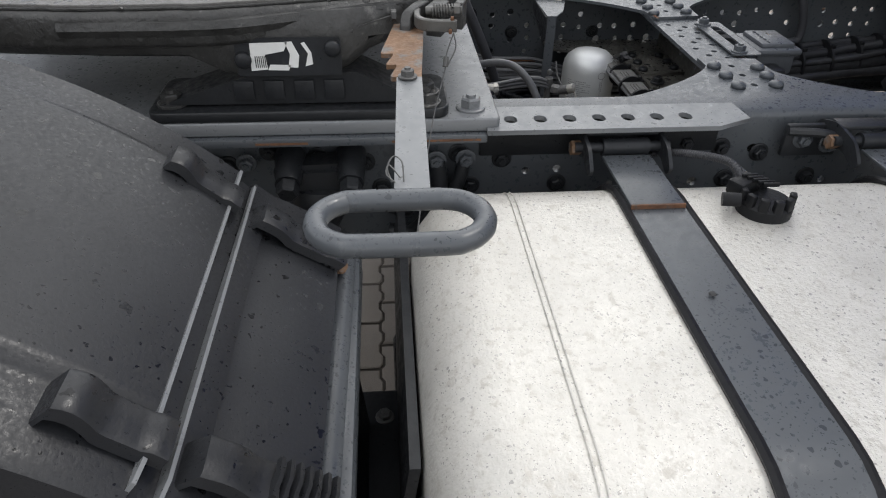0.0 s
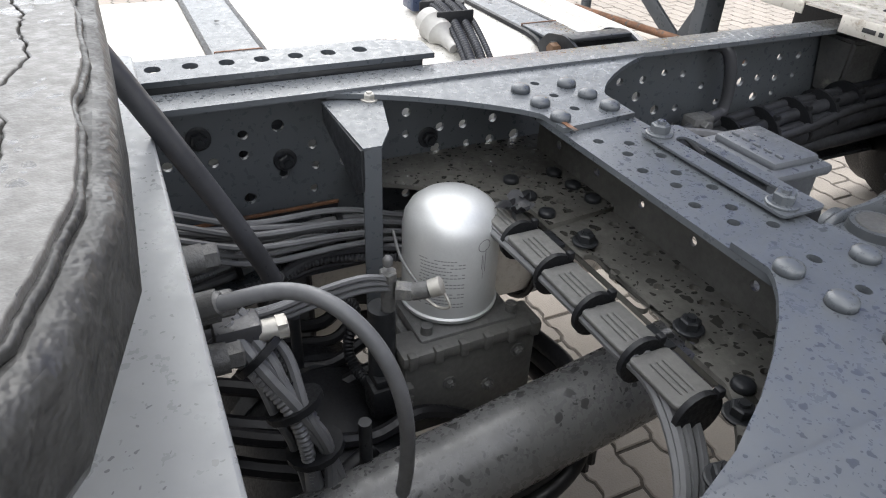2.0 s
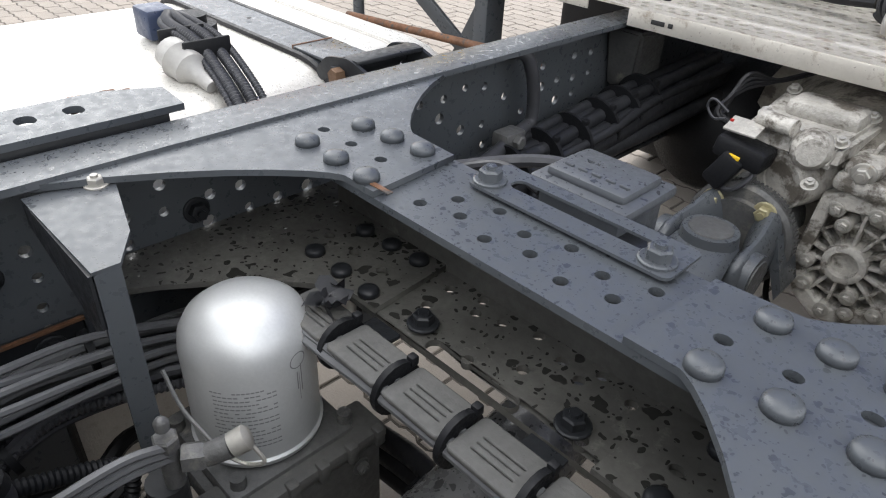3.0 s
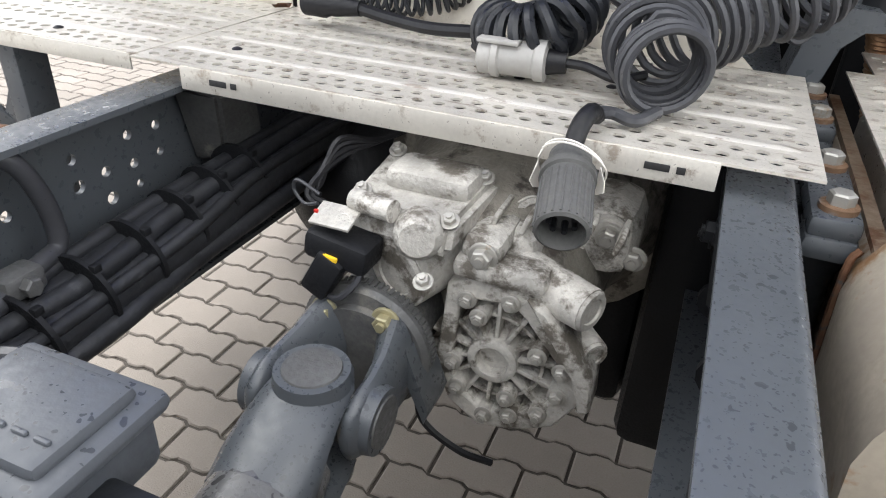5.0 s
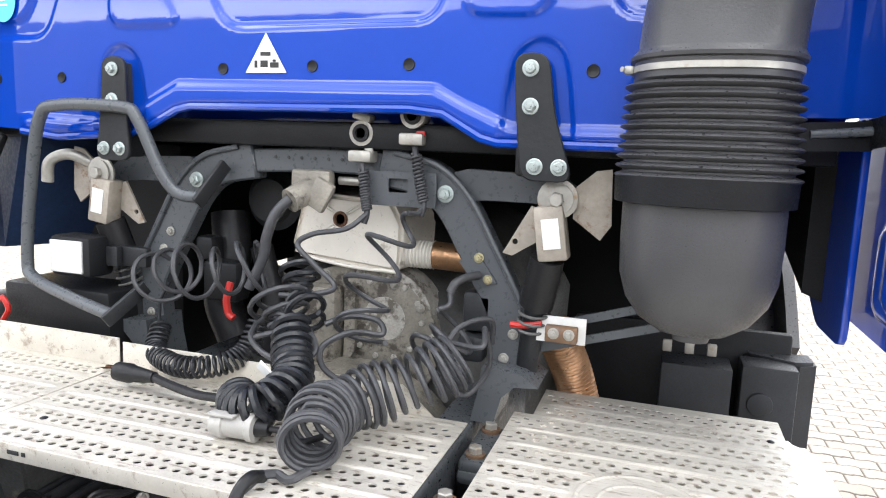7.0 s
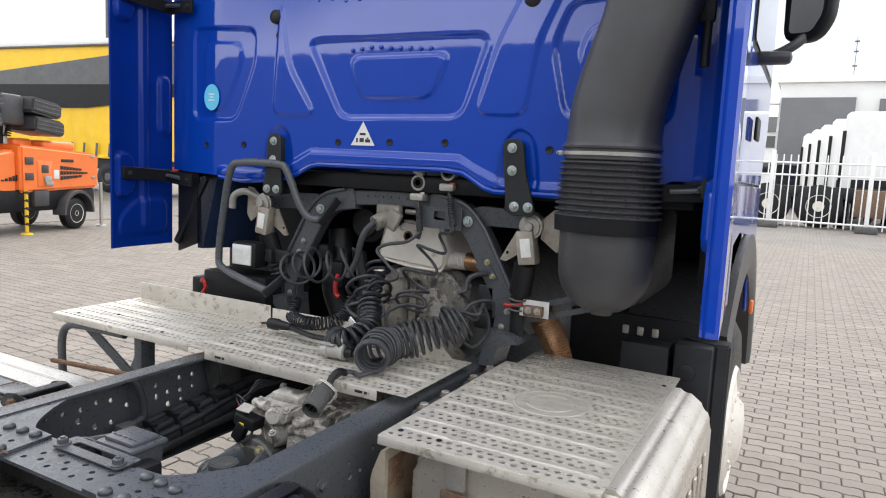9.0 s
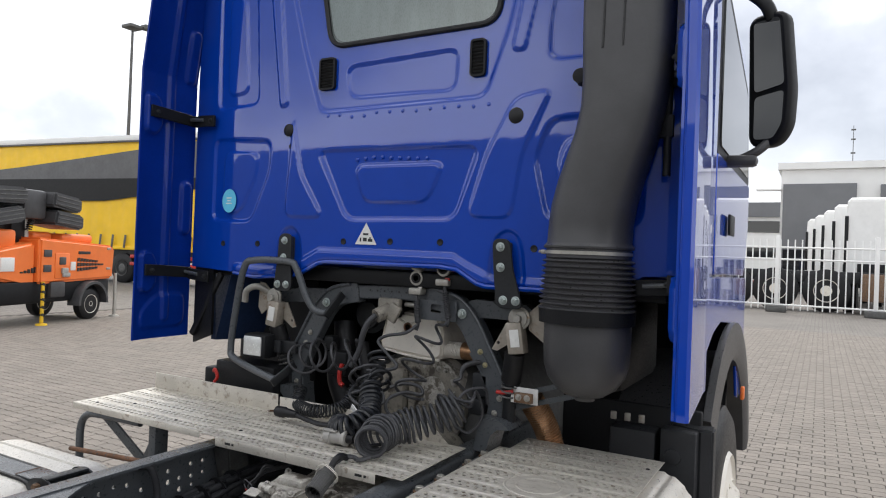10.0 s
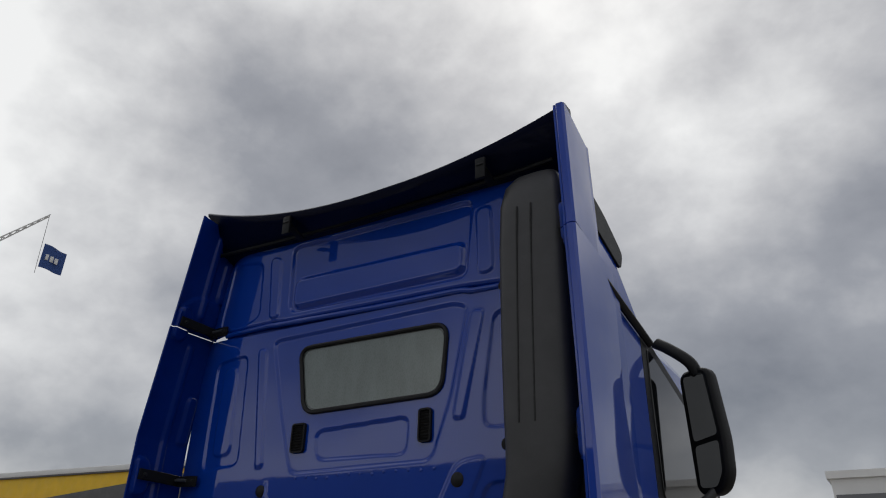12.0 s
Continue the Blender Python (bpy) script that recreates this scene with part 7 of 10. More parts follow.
# glad hands and sockets on the arch
for k, (x, y, z) in enumerate(((0.128, 0.06, 1.545), (0.25, 0.05, 1.585))):
    gh = thing("glad_hand", "stained cast air coupling head on the arch", "air coupling", group="air coupling heads")
    bm = B()
    box(bm, (x, y, z), (0.055, 0.045, 0.026), 0.006)
    rod(bm, (x, y - 0.012, z + 0.05), (x, y + 0.03, z + 0.05), 0.028, 0.026, 20)
    box(bm, (x, y, z + 0.085), (0.045, 0.03, 0.018), 0.006, Matrix.Rotation(0.25, 4, "Y"))
    part("body", bm, ZINC, gh)
    bm = B()
    turned(bm, (x, y - 0.0125, z + 0.05), (0, -1, 0), [(0, 0.02), (0.004, 0.019), (0.004, 0.012), (0, 0.01), (0, 0)], 18)
    part("seal", bm, RUBBER, gh)
    bm = B()
    box(bm, (x + 0.02, y - 0.012, z + 0.012), (0.02, 0.008, 0.012), 0.003)
    part("red_tag" if k else "clip", bm, RED if k else ZINC, gh)
    bm = B()
    x2, z2 = ((0.152, 1.43), (0.282, 1.455))[k]
    coil(bm, [(x + 0.008, 0.045, z - 0.03), ((x + x2) / 2 + 0.004, 0.04, (z + z2) / 2 - 0.02), (x2, 0.035, z2)], 0.0095, 0.003, 14)
    tube(bm, [(x, 0.055, z), (x + 0.01, 0.045, z - 0.05), (x2, 0.035, z2), (x2 - 0.004, 0.03, z2 - 0.03)], 0.007, 8)
    part("sleeve", bm, CABLE, gh)
sk = thing("trailer_socket", "grimy cast trailer socket under the arch", "socket")
bm = B()
box(bm, (0.0, 0.07, 1.485), (0.1, 0.03, 0.05), 0.008)
rod(bm, (0.0, 0.08, 1.47), (-0.03, 0.02, 1.44), 0.03, 0.028, 18)
box(bm, (0.03, 0.05, 1.455), (0.05, 0.02, 0.07), 0.006, Matrix.Rotation(0.5, 4, "Y"))
part("body", bm, CAST_GRIME, sk)
bm = B()
tube(bm, [(-0.03, 0.02, 1.445), (-0.055, 0.0, 1.41), (-0.07, -0.01, 1.36), (-0.08, -0.01, 1.31), (-0.11, -0.02, 1.24)], 0.012, 10)
part("cable", bm, CABLE, sk)

# coiled supply lines
ah = thing("air_supply_coil", "grey coiled air supply hose lying on the walkway", "coiled hose", group="coiled supply lines")
bm = B()
_, e1 = coil(bm, [(0.262, -0.405, 1.092), (0.25, -0.375, 1.096), (0.236, -0.33, 1.1), (0.24, -0.27, 1.1), (0.27, -0.22, 1.11), (0.32, -0.18, 1.125), (0.38, -0.14, 1.15), (0.42, -0.11, 1.175)], lambda t: (0.044 if t < 0.2 else 0.052) + 0.005 * math.sin(23 * t), 0.0055, 22.3, per=28, low=True)
part("coil", bm, CABLE, ah)
bm = B()
tube(bm, [e1[-1], (0.46, -0.11, 1.2), (0.45, -0.05, 1.22), (0.45, 0.0, 1.13), (0.41, -0.03, 1.07), (0.37, -0.06, 1.12), (0.38, -0.02, 1.2), (0.44, 0.03, 1.22), (0.44, 0.06, 1.16)], 0.0055, 8)
part("upper_loop", bm, CABLE, ah)
bm = B()
tube(bm, [e1[0], (0.24, -0.43, 1.043), (0.215, -0.425, 1.046), (0.2, -0.45, 1.05), (0.19, -0.48, 1.04)], 0.0075, 8)
part("tail", bm, CABLE, ah)

eh = thing("electric_coil", "black coiled electric trailer cable with grey plug", "coiled cable", group="coiled supply lines")
bm = B()
_, e2 = coil(bm, [(0.01, -0.235, 1.078), (0.06, -0.29, 1.082), (0.11, -0.29, 1.10), (0.12, -0.22, 1.12), (0.09, -0.17, 1.15), (0.06, -0.12, 1.20)], 0.034, 0.0082, 19, per=22)
part("coil", bm, COIL, eh)
bm = B()
coil(bm, [e2[-1], (0.04, -0.05, 1.25), (0.02, -0.02, 1.3)], lambda t: 0.03 + 0.012 * math.sin(9 * t), 0.0065, 5)
part("loose_coil", bm, COIL, eh)
bm = B()
turned(bm, (0.02, -0.325, 1.062), (1, 0.05, 0.02), [(0, 0.012), (0.004, 0.022), (0.02, 0.023), (0.022, 0.026), (0.03, 0.026), (0.032, 0.022), (0.075, 0.023), (0.078, 0.026), (0.09, 0.026), (0.092, 0.02)], 20)
box(bm, (0.05, -0.335, 1.085), (0.055, 0.02, 0.006), 0.002)
part("plug", bm, NATURAL, eh, "grey round trailer plug")
bm = B()
rod(bm, (0.11, -0.32, 1.064), (0.135, -0.318, 1.065), 0.017, 0.013, 14)
tube(bm, [(0.13, -0.318, 1.065), (0.16, -0.315, 1.063), (0.2, -0.33, 1.058), (0.23, -0.3, 1.06)], 0.006, 8)
part("plug_tail", bm, RUBBER, eh)

bh2 = thing("brake_coil", "thin black coiled cable sagging over the walkway edge", "coiled cable", group="coiled supply lines")
bm = B()
_, e3 = coil(bm, [(-0.37, 0.0, 1.12), (-0.345, -0.05, 1.075), (-0.27, -0.1, 1.07), (-0.19, -0.125, 1.075), (-0.12, -0.1, 1.085), (-0.09, -0.06, 1.11), (-0.075, -0.03, 1.17)], 0.022, 0.0036, 33, per=16)
part("coil", bm, COIL, bh2)
bm = B()
tube(bm, [e3[0], (-0.39, 0.02, 1.17), (-0.37, 0.03, 1.22)], 0.0045, 8)
part("lead", bm, COIL, bh2)
bm = B()
turned(bm, (-0.325, -0.19, 1.068), (1, -0.06, 0.02), [(0, 0.012), (0.003, 0.02), (0.04, 0.021), (0.05, 0.017), (0.06, 0.017), (0.1, 0.012), (0.105, 0.012)], 18)
part("plug", bm, RUBBER, bh2, "black moulded plug")
bm = B()
tube(bm, [(-0.225, -0.196, 1.07), (-0.16, -0.21, 1.064), (-0.09, -0.225, 1.062), (-0.02, -0.235, 1.068)], 0.0095, 8)
part("plug_cable", bm, RUBBER, bh2)

lc = thing("hanging_coil", "wide loops of grey coiled hose hanging from the arch", "coiled hose", group="coiled supply lines")
bm = B()
coil(bm, [(-0.38, 0.0, 1.235), (-0.3, -0.04, 1.265), (-0.22, -0.05, 1.275), (-0.13, -0.03, 1.28), (-0.08, 0.0, 1.30)], lambda t: 0.056 + 0.008 * math.sin(17 * t), 0.0055, 5.2, per=30)
part("coil", bm, CABLE, lc)
bm = B()
tube(bm, [(0.152, 0.03, 1.42), (0.12, 0.0, 1.39), (0.05, -0.02, 1.375), (0.02, -0.03, 1.35), (0.07, -0.04, 1.31), (0.12, -0.05, 1.27), (0.06, -0.06, 1.25), (0.0, -0.07, 1.245)], 0.0062, 8)
part("zigzag_lead", bm, CABLE, lc)
bm = B()
_, e5 = coil(bm, [(0.272, 0.0, 1.425), (0.235, -0.02, 1.37), (0.2, -0.035, 1.30), (0.19, -0.06, 1.23), (0.2, -0.09, 1.17)], lambda t: 0.014 + 0.038 * min(1.0, 4 * t), 0.0055, 3.6, per=26)
tube(bm, [(0.28, 0.03, 1.44), (0.276, 0.015, 1.432), e5[0]], 0.0055, 8)
part("looped_lead", bm, CABLE, lc)
bm = B()
tube(bm, [(0.12, -0.09, 1.2), (0.16, -0.06, 1.215), (0.22, -0.05, 1.21), (0.235, -0.06, 1.185), (0.18, -0.09, 1.19), (0.13, -0.12, 1.16), (0.15, -0.14, 1.12), (0.25, -0.16, 1.09)], 0.0065, 8)
tube(bm, [(-0.05, -0.08, 1.18), (0.03, -0.12, 1.22), (0.1, -0.12, 1.19), (0.12, -0.14, 1.15), (0.05, -0.17, 1.14), (-0.03, -0.13, 1.16), (-0.05, -0.08, 1.18)], 0.0062, 8)
part("tangled_lead", bm, CABLE, lc)
bm = B()
coil(bm, [(0.0, -0.07, 1.245), (0.02, -0.09, 1.21), (0.03, -0.1, 1.17)], lambda t: 0.045 + 0.02 * math.sin(7 * t), 0.006, 4)
part("tangle", bm, CABLE, lc)
bm = B()
_, e6 = coil(bm, [(0.335, -0.06, 1.14), (0.36, -0.03, 1.175), (0.385, -0.02, 1.205)], lambda t: 0.05 + 0.006 * math.sin(8 * t), 0.0055, 2.4, per=28)
tube(bm, [e6[-1], (0.36, 0.0, 1.25), (0.358, 0.01, 1.28), (0.375, 0.03, 1.30), (0.405, 0.06, 1.305)], 0.0058, 8)
part("side_loop", bm, CABLE, lc)
bm = B()
tube(bm, [(0.357, 0.008, 1.272), (0.366, 0.018, 1.292), (0.385, 0.04, 1.302), (0.405, 0.06, 1.305)], 0.0095, 10)
part("side_sleeve", bm, CABLE, lc)
tg = thing("cable_tag", "crumpled pale tag among the cables", "tag")
bm = B()
box(bm, (0.075, -0.235, 1.135), (0.045, 0.004, 0.03), 0.001, Matrix.Rotation(0.7, 4, "Y") @ Matrix.Rotation(0.5, 4, "X"))
part("paper", bm, LABEL_WHITE, tg)

ac = thing("abs_connector", "black round trailer connector hanging over the walkway edge", "connector")
P0, P1 = Vector((0.19, -0.506, 1.022)), Vector((0.21, -0.608, 0.986))
ax = (P1 - P0).normalized()
u_ = ax.cross(Vector((0, 0, 1))).normalized()
v_ = ax.cross(u_)
bm = B()
turned(bm, P0, ax, [(0, 0.012), (0.006, 0.022), (0.03, 0.024), (0.032, 0.029), (0.04, 0.029), (0.042, 0.026), (0.11, 0.0265), (0.112, 0.023), (0.085, 0.0215), (0.085, 0)], 30)
part("shell", bm, MODULE, ac)
for i in range(22):
    a = 2 * math.pi * i / 22
    e = u_ * math.cos(a) + v_ * math.sin(a)
    bm = B()
    rod(bm, P0 + ax * 0.046 + e * 0.026, P0 + ax * 0.108 + e * 0.0265, 0.0014, 0.0014, 6)
    part("grip_rib", bm, MODULE, ac)
for i in range(7):
    a = 2 * math.pi * i / 7
    bm = B()
    c = P0 + ax * 0.085 + (u_ * math.cos(a) + v_ * math.sin(a)) * 0.013
    rod(bm, c, c + ax * 0.014, 0.0035, 0.003, 8)
    part("pin_socket", bm, PLASTIC, ac)
bm = B()
tube(bm, [(0.2, -0.44, 1.046), (0.197, -0.468, 1.056), (0.192, -0.49, 1.046), (0.19, -0.51, 1.021)], 0.0105, 10)
part("boot", bm, RUBBER, ac)
bm = B()
rows = []
for i in range(17):
    a = -0.5 + 3.6 * i / 16
    e = u_ * math.cos(a) + v_ * math.sin(a)
    w = 0.004 * math.sin(5 * a)
    rows.append([P0 + ax * (0.012 + w) + e * 0.031, P0 + ax * (0.034 + w * 1.6) + e * (0.035 + 0.003 * math.sin(7 * a)), P0 + ax * (0.034 + w * 1.6) + e * (0.036 + 0.003 * math.sin(7 * a)), P0 + ax * (0.012 + w) + e * 0.032])
loft(bm, rows)
part("tin_flap", bm, STEEL, ac, "bent bright tin flap")
bm = B()
for r_, h in ((0.034, 0.02), (0.037, 0.028)):
    tube(bm, [P0 + ax * (h + 0.006 * math.sin(2 * a)) + (u_ * math.cos(a) + v_ * math.sin(a)) * r_ for a in (2.4 + 3.2 * i / 20 for i in range(21))], 0.0012, 6, 1, False)
part("bail_wire", bm, STEEL, ac, "bright wire bail")

# ---- cab ----
cab = thing("cab", "glossy blue sleeper cab with pressed rear wall", "truck cab")


def wall_y(x):
    """The rear wall's bend towards the cab's sides."""
    return 0.0 if abs(x) < 0.78 else 0.045 * ((abs(x) - 0.78) / 0.303) ** 1.8


# rear wall: a flat middle with the window opening, and corners that bend forward
bottom = [(-0.78, 1.578), (-0.66, 1.566), (-0.44, 1.582), (-0.39, 1.598), (-0.31, 1.638), (-0.272, 1.646), (0.26, 1.648), (0.33, 1.64), (0.41, 1.595), (0.445, 1.586), (0.78, 1.585)]
WIN = fillet([(-0.352, 2.83), (0.48, 2.812), (0.455, 2.515), (-0.29, 2.512)], 0.07, 6)
wall = link("rear_wall", None, cab)


def inside(pts, X, Z):
    """How far grid points lie inside a polygon; negative outside."""
    d2 = np.full(X.shape, 1e9)
    sign = np.full(X.shape, -1.0)
    for (ax_, az), (bx_, bz) in zip(pts, pts[1:] + pts[:1]):
        ex, ez, wx, wz = bx_ - ax_, bz - az, X - ax_, Z - az
        t = np.clip((wx * ex + wz * ez) / (ex * ex + ez * ez), 0, 1)
        d2 = np.minimum(d2, (wx - ex * t) ** 2 + (wz - ez * t) ** 2)
        hit_ = ((az > Z) != (bz > Z)) & (X < ex * (Z - az) / (ez if abs(ez) > 1e-9 else 1e-9) + ax_)
        sign = np.where(hit_, -sign, sign)
    return sign * np.sqrt(d2)


def pressings(forms, X, Z):
    """The relief of pressed panels: each a polygon, its height and the width of its flank."""
    h = np.zeros(X.shape)
    for pts, depth, w in forms:
        t = np.clip(inside(fillet(pts, 0.045, 4), X, Z) / (0.62 * w) + 0.5, 0, 1)
        h += depth * t * t * (3 - 2 * t)
    return h


def pressed_skin(name, us, vs, place, forms, material, parent, gap=None, thick=0.008, label=""):
    """A sheet over a grid of us and vs: place(U, V) gives the flat grid's plan and height (a, z), the point and the way out."""
    U, V = np.meshgrid(us, vs)
    a, z, point = place(U, V)
    co = point(a, z, pressings(forms, a, z))
    nu, nv = len(us), len(vs)
    keep = np.ones((nv - 1, nu - 1), bool)
    if gap:
        ac, zc = (a[1:, 1:] + a[:-1, :-1]) / 2, (z[1:, 1:] + z[:-1, :-1]) / 2
        keep = inside(gap, ac, zc) < 0.001
    faces = [(r * nu + c, r * nu + c + 1, (r + 1) * nu + c + 1, (r + 1) * nu + c) for r, c in zip(*np.nonzero(keep))]
    me = bpy.data.meshes.new(name)
    me.from_pydata(np.stack(co, -1).reshape(-1, 3).tolist(), [], faces)
    bm = B()
    bm.from_mesh(me)
    bpy.data.meshes.remove(me)
    bmesh.ops.delete(bm, geom=[v for v in bm.verts if not v.link_faces], context="VERTS")
    bmesh.ops.solidify(bm, geom=bm.faces[:], thickness=thick)
    return part(name, bm, material, parent, label, 60)


def bend_y(x):
    return 0.045 * np.clip((np.abs(x) - 0.78) / 0.303, 0, 2) ** 1.8


def corner_x(x, z):
    """Draws the left corner in towards the roof."""
    edge = np.interp(z, (2.5, 3.035, 3.32, 3.5), (1.115, 1.084, 1.03, 0.99))
    return np.where(x < -0.85, -0.85 + (x + 0.85) * (edge - 0.85) / 0.265, x)


BT = ((-0.76, -0.6, -0.46, -0.37, -0.31, 0.31, 0.37, 0.47, 0.6, 0.76), (1.61, 1.603, 1.612, 1.66, 1.69, 1.686, 1.655, 1.612, 1.61, 1.61))
LOW = [(-1.12, 1.59), *bottom, (0.93, 1.6), (0.98, 1.643), (1.14, 1.648)]
WALL_FORMS = [
    ([(-0.535, 2.895), (0.515, 2.892), (0.577, 2.865), (0.5, 2.5), (0.414, 2.255), (-0.331, 2.25), (-0.43, 2.53)], -0.009, 0.024),
    ([(-0.208, 2.425), (0.296, 2.44), (0.288, 2.29), (-0.19, 2.30)], -0.007, 0.014),
    ([(-0.333, 2.092), (0.398, 2.08), (0.305, 1.818), (-0.18, 1.813)], -0.010, 0.02),
    ([(-0.15, 2.025), (0.254, 2.024), (0.188, 1.88), (-0.1, 1.882)], 0.008, 0.014),
    ([(-0.95, 2.84), (-0.71, 2.85), (-0.675, 2.31), (-0.93, 2.30)], -0.010, 0.016),
    ([(-0.88, 2.80), (-0.775, 2.795), (-0.742, 2.365), (-0.87, 2.36)], 0.007, 0.012),
    ([(-0.63, 2.866), (-0.572, 2.862), (-0.505, 2.29), (-0.545, 2.286)], 0.008, 0.012),
    ([(-0.95, 2.17), (-0.595, 2.147), (-0.60, 2.02), (-0.70, 1.80), (-0.95, 1.805)], -0.010, 0.016),
    ([(-0.88, 2.11), (-0.67, 2.098), (-0.68, 2.0), (-0.765, 1.84), (-0.88, 1.84)], 0.007, 0.012),
    ([(-0.47, 2.24), (-0.42, 2.0), (-0.295, 1.82), (-0.5, 1.822)], 0.007, 0.014),
    ([(0.53, 2.24), (0.665, 2.26), (0.565, 2.05), (0.53, 1.822), (0.361, 1.827), (0.43, 2.05)], 0.007, 0.014),
    ([(0.597, 2.845), (0.66, 2.838), (0.56, 2.40), (0.515, 2.41)], 0.008, 0.012),
    ([(0.70, 2.82), (0.97, 2.82), (0.97, 2.36), (0.65, 2.36), (0.65, 2.48)], -0.010, 0.016),
    ([(0.97, 2.17), (0.66, 2.16), (0.61, 2.03), (0.66, 1.82), (0.97, 1.80)], -0.010, 0.016),
    ([(0.97, 2.10), (0.72, 2.09), (0.69, 2.0), (0.72, 1.88), (0.97, 1.88)], 0.007, 0.012)]
for s in (-1, 1):
    cx_ = 0.52 if s > 0 else -0.47
    WALL_FORMS.append(([(cx_ - 0.085, 1.50), (cx_ - 0.06, 1.70), (cx_ - 0.045, 1.76), (cx_, 1.785), (cx_ + 0.045, 1.76), (cx_ + 0.06, 1.70), (cx_ + 0.085, 1.50)], -0.008, 0.016))


def lower_place(U, V):
    zb = np.interp(U, [p[0] for p in LOW], [p[1] for p in LOW])
    zt = np.interp(U, (-1.12, -0.78, 0.78, 1.09), (2.985, 2.955, 2.925, 2.93))
    Z = zb + (zt - zb) * V

    def point(x, z, h):
        band = np.clip((np.interp(x, *BT) - z) / 0.022 + 0.5, 0, 1) * np.clip((0.8 - np.abs(x)) / 0.04, 0, 1)
        hem = np.clip((z - zb) / 0.014, 0, 1)
        h = h + 0.010 * band * band * (3 - 2 * band) * np.sqrt(hem * (2 - hem))
        return corner_x(x, z), bend_y(x) - h, z
    return U, Z, point


pressed_skin("wall_panel", np.linspace(-1.115, 1.133, 346), np.linspace(0, 1, 230), lower_place, WALL_FORMS, BLUE, wall, WIN)
bm = B()
tube(bm, [(x, -0.004, z - 0.004) for x, z in bottom], 0.009, 8, 1, False)
part("hem", bm, BLUE, wall)
r5 = random.Random(2)
for n_, x0, dx, z in ((13, -0.29, 0.06, 2.225), (9, -0.14, 0.04, 2.05)):
    for i in range(n_):
        bm = B()
        turned(bm, (x0 + dx * i, -0.0005 + 0.005 * (z < 2.1), z + r5.uniform(-0.006, 0.006)), (0, -1, 0), [(-0.004, 0.008), (0.0, 0.0075), (0.002, 0.005), (0.0022, 0)], 10)
        part("weld_dimple", bm, BLUE, wall)

# window
wd = link("rear_window", None, cab)
bm = B()
tube(bm, [(x, 0.006, z) for x, z in WIN] + [(WIN[0][0], 0.006, WIN[0][1])], 0.0105, 8, 1, False)
part("rubber_seal", bm, RUBBER, wd)
sheet("pane", WIN, [], 0.004, XZ(0.012), WINDOW, wd, "grey-green misted glass")
bm = B()
INN = [(0.06 + (x - 0.06) * 0.965, 2.67 + (z - 2.67) * 0.92) for x, z in WIN]
tube(bm, [(x, 0.0102, z) for x, z in INN] + [(INN[0][0], 0.0102, INN[0][1])], 0.0015, 6, 1, False)
part("inner_border", bm, PLASTIC_GREY, wd)
# vents
for x0, x1, z0, z1 in ((-0.342, -0.262, 2.338, 2.468), (0.35, 0.412, 2.328, 2.463)):
    v = link("vent", None, cab)
    sheet("vent_frame", rounded(x0, z0, x1, z1, 0.015), [rounded(x0 + 0.008, z0 + 0.008, x1 - 0.008, z1 - 0.008, 0.008)], 0.016, XZ(0.003), PLASTIC, v)
    sheet("backing", rounded(x0 + 0.004, z0 + 0.004, x1 - 0.004, z1 - 0.004, 0.01), [], 0.002, XZ(0.006), INK, v)
    for i in range(9):
        bm = B()
        box(bm, ((x0 + x1) / 2, 0.002, z0 + 0.016 + i * (z1 - z0 - 0.03) / 8), (x1 - x0 - 0.014, 0.01, 0.004), 0, Matrix.Rotation(0.6, 4, "X"))
        part("slat", bm, PLASTIC, v)
# plugs, sticker, triangle sign
for x, z, r_ in ((-0.491, 2.184, 0.026), (0.539, 2.176, 0.028)):
    bm = B()
    turned(bm, (x, 0, z), (0, -1, 0), [(0, r_), (0.008, r_), (0.012, r_ * 0.8), (0.013, 0)], 20)
    part("rubber_plug", bm, RUBBER, cab)
for x, z in ((-0.453, 1.852), (0.502, 1.856), (-0.86, 1.701), (-0.649, 1.705), (-0.187, 1.725), (0.035, 1.73), (0.254, 1.733), (-0.478, 2.116), (0.525, 2.116), (0.62, 1.72)):
    bm = B()
    turned(bm, (x, wall_y(x), z), (0, -1, 0), [(0, 0.013), (0.003, 0.012), (0.001, 0.008), (0.001, 0)], 14)
    part("hole_plug", bm, RUBBER, cab)
sheet("round_sticker", oval(-0.827, 1.89, 0.042, 0.052, 28), [], 0.001, XZ(-0.0025), CYAN, cab, "pale blue round sticker")
for i, w in enumerate((0.03, 0.02, 0.034)):
    sheet("sticker_mark", rounded(-0.827 - w / 2, 1.9 - 0.012 * i, -0.827 + w / 2, 1.905 - 0.012 * i, 0.001), [], 0.0006, XZ(-0.0036), LABEL_WHITE, cab)
sheet("warning_triangle", [(-0.128, 1.716), (-0.026, 1.716), (-0.077, 1.80)], [], 0.001, XZ(-0.0025), LABEL_WHITE, cab, "white triangular warning sticker")
for x0, z0, x1, z1 in ((-0.09, 1.752, -0.065, 1.76), (-0.105, 1.727, -0.098, 1.742), (-0.09, 1.728, -0.072, 1.742), (-0.066, 1.727, -0.045, 1.738), (-0.06, 1.739, -0.052, 1.744)):
    sheet("sign_mark", [(x0, z0), (x1, z0), (x1, z1), (x0, z1)], [], 0.0006, XZ(-0.0036), INK, cab)

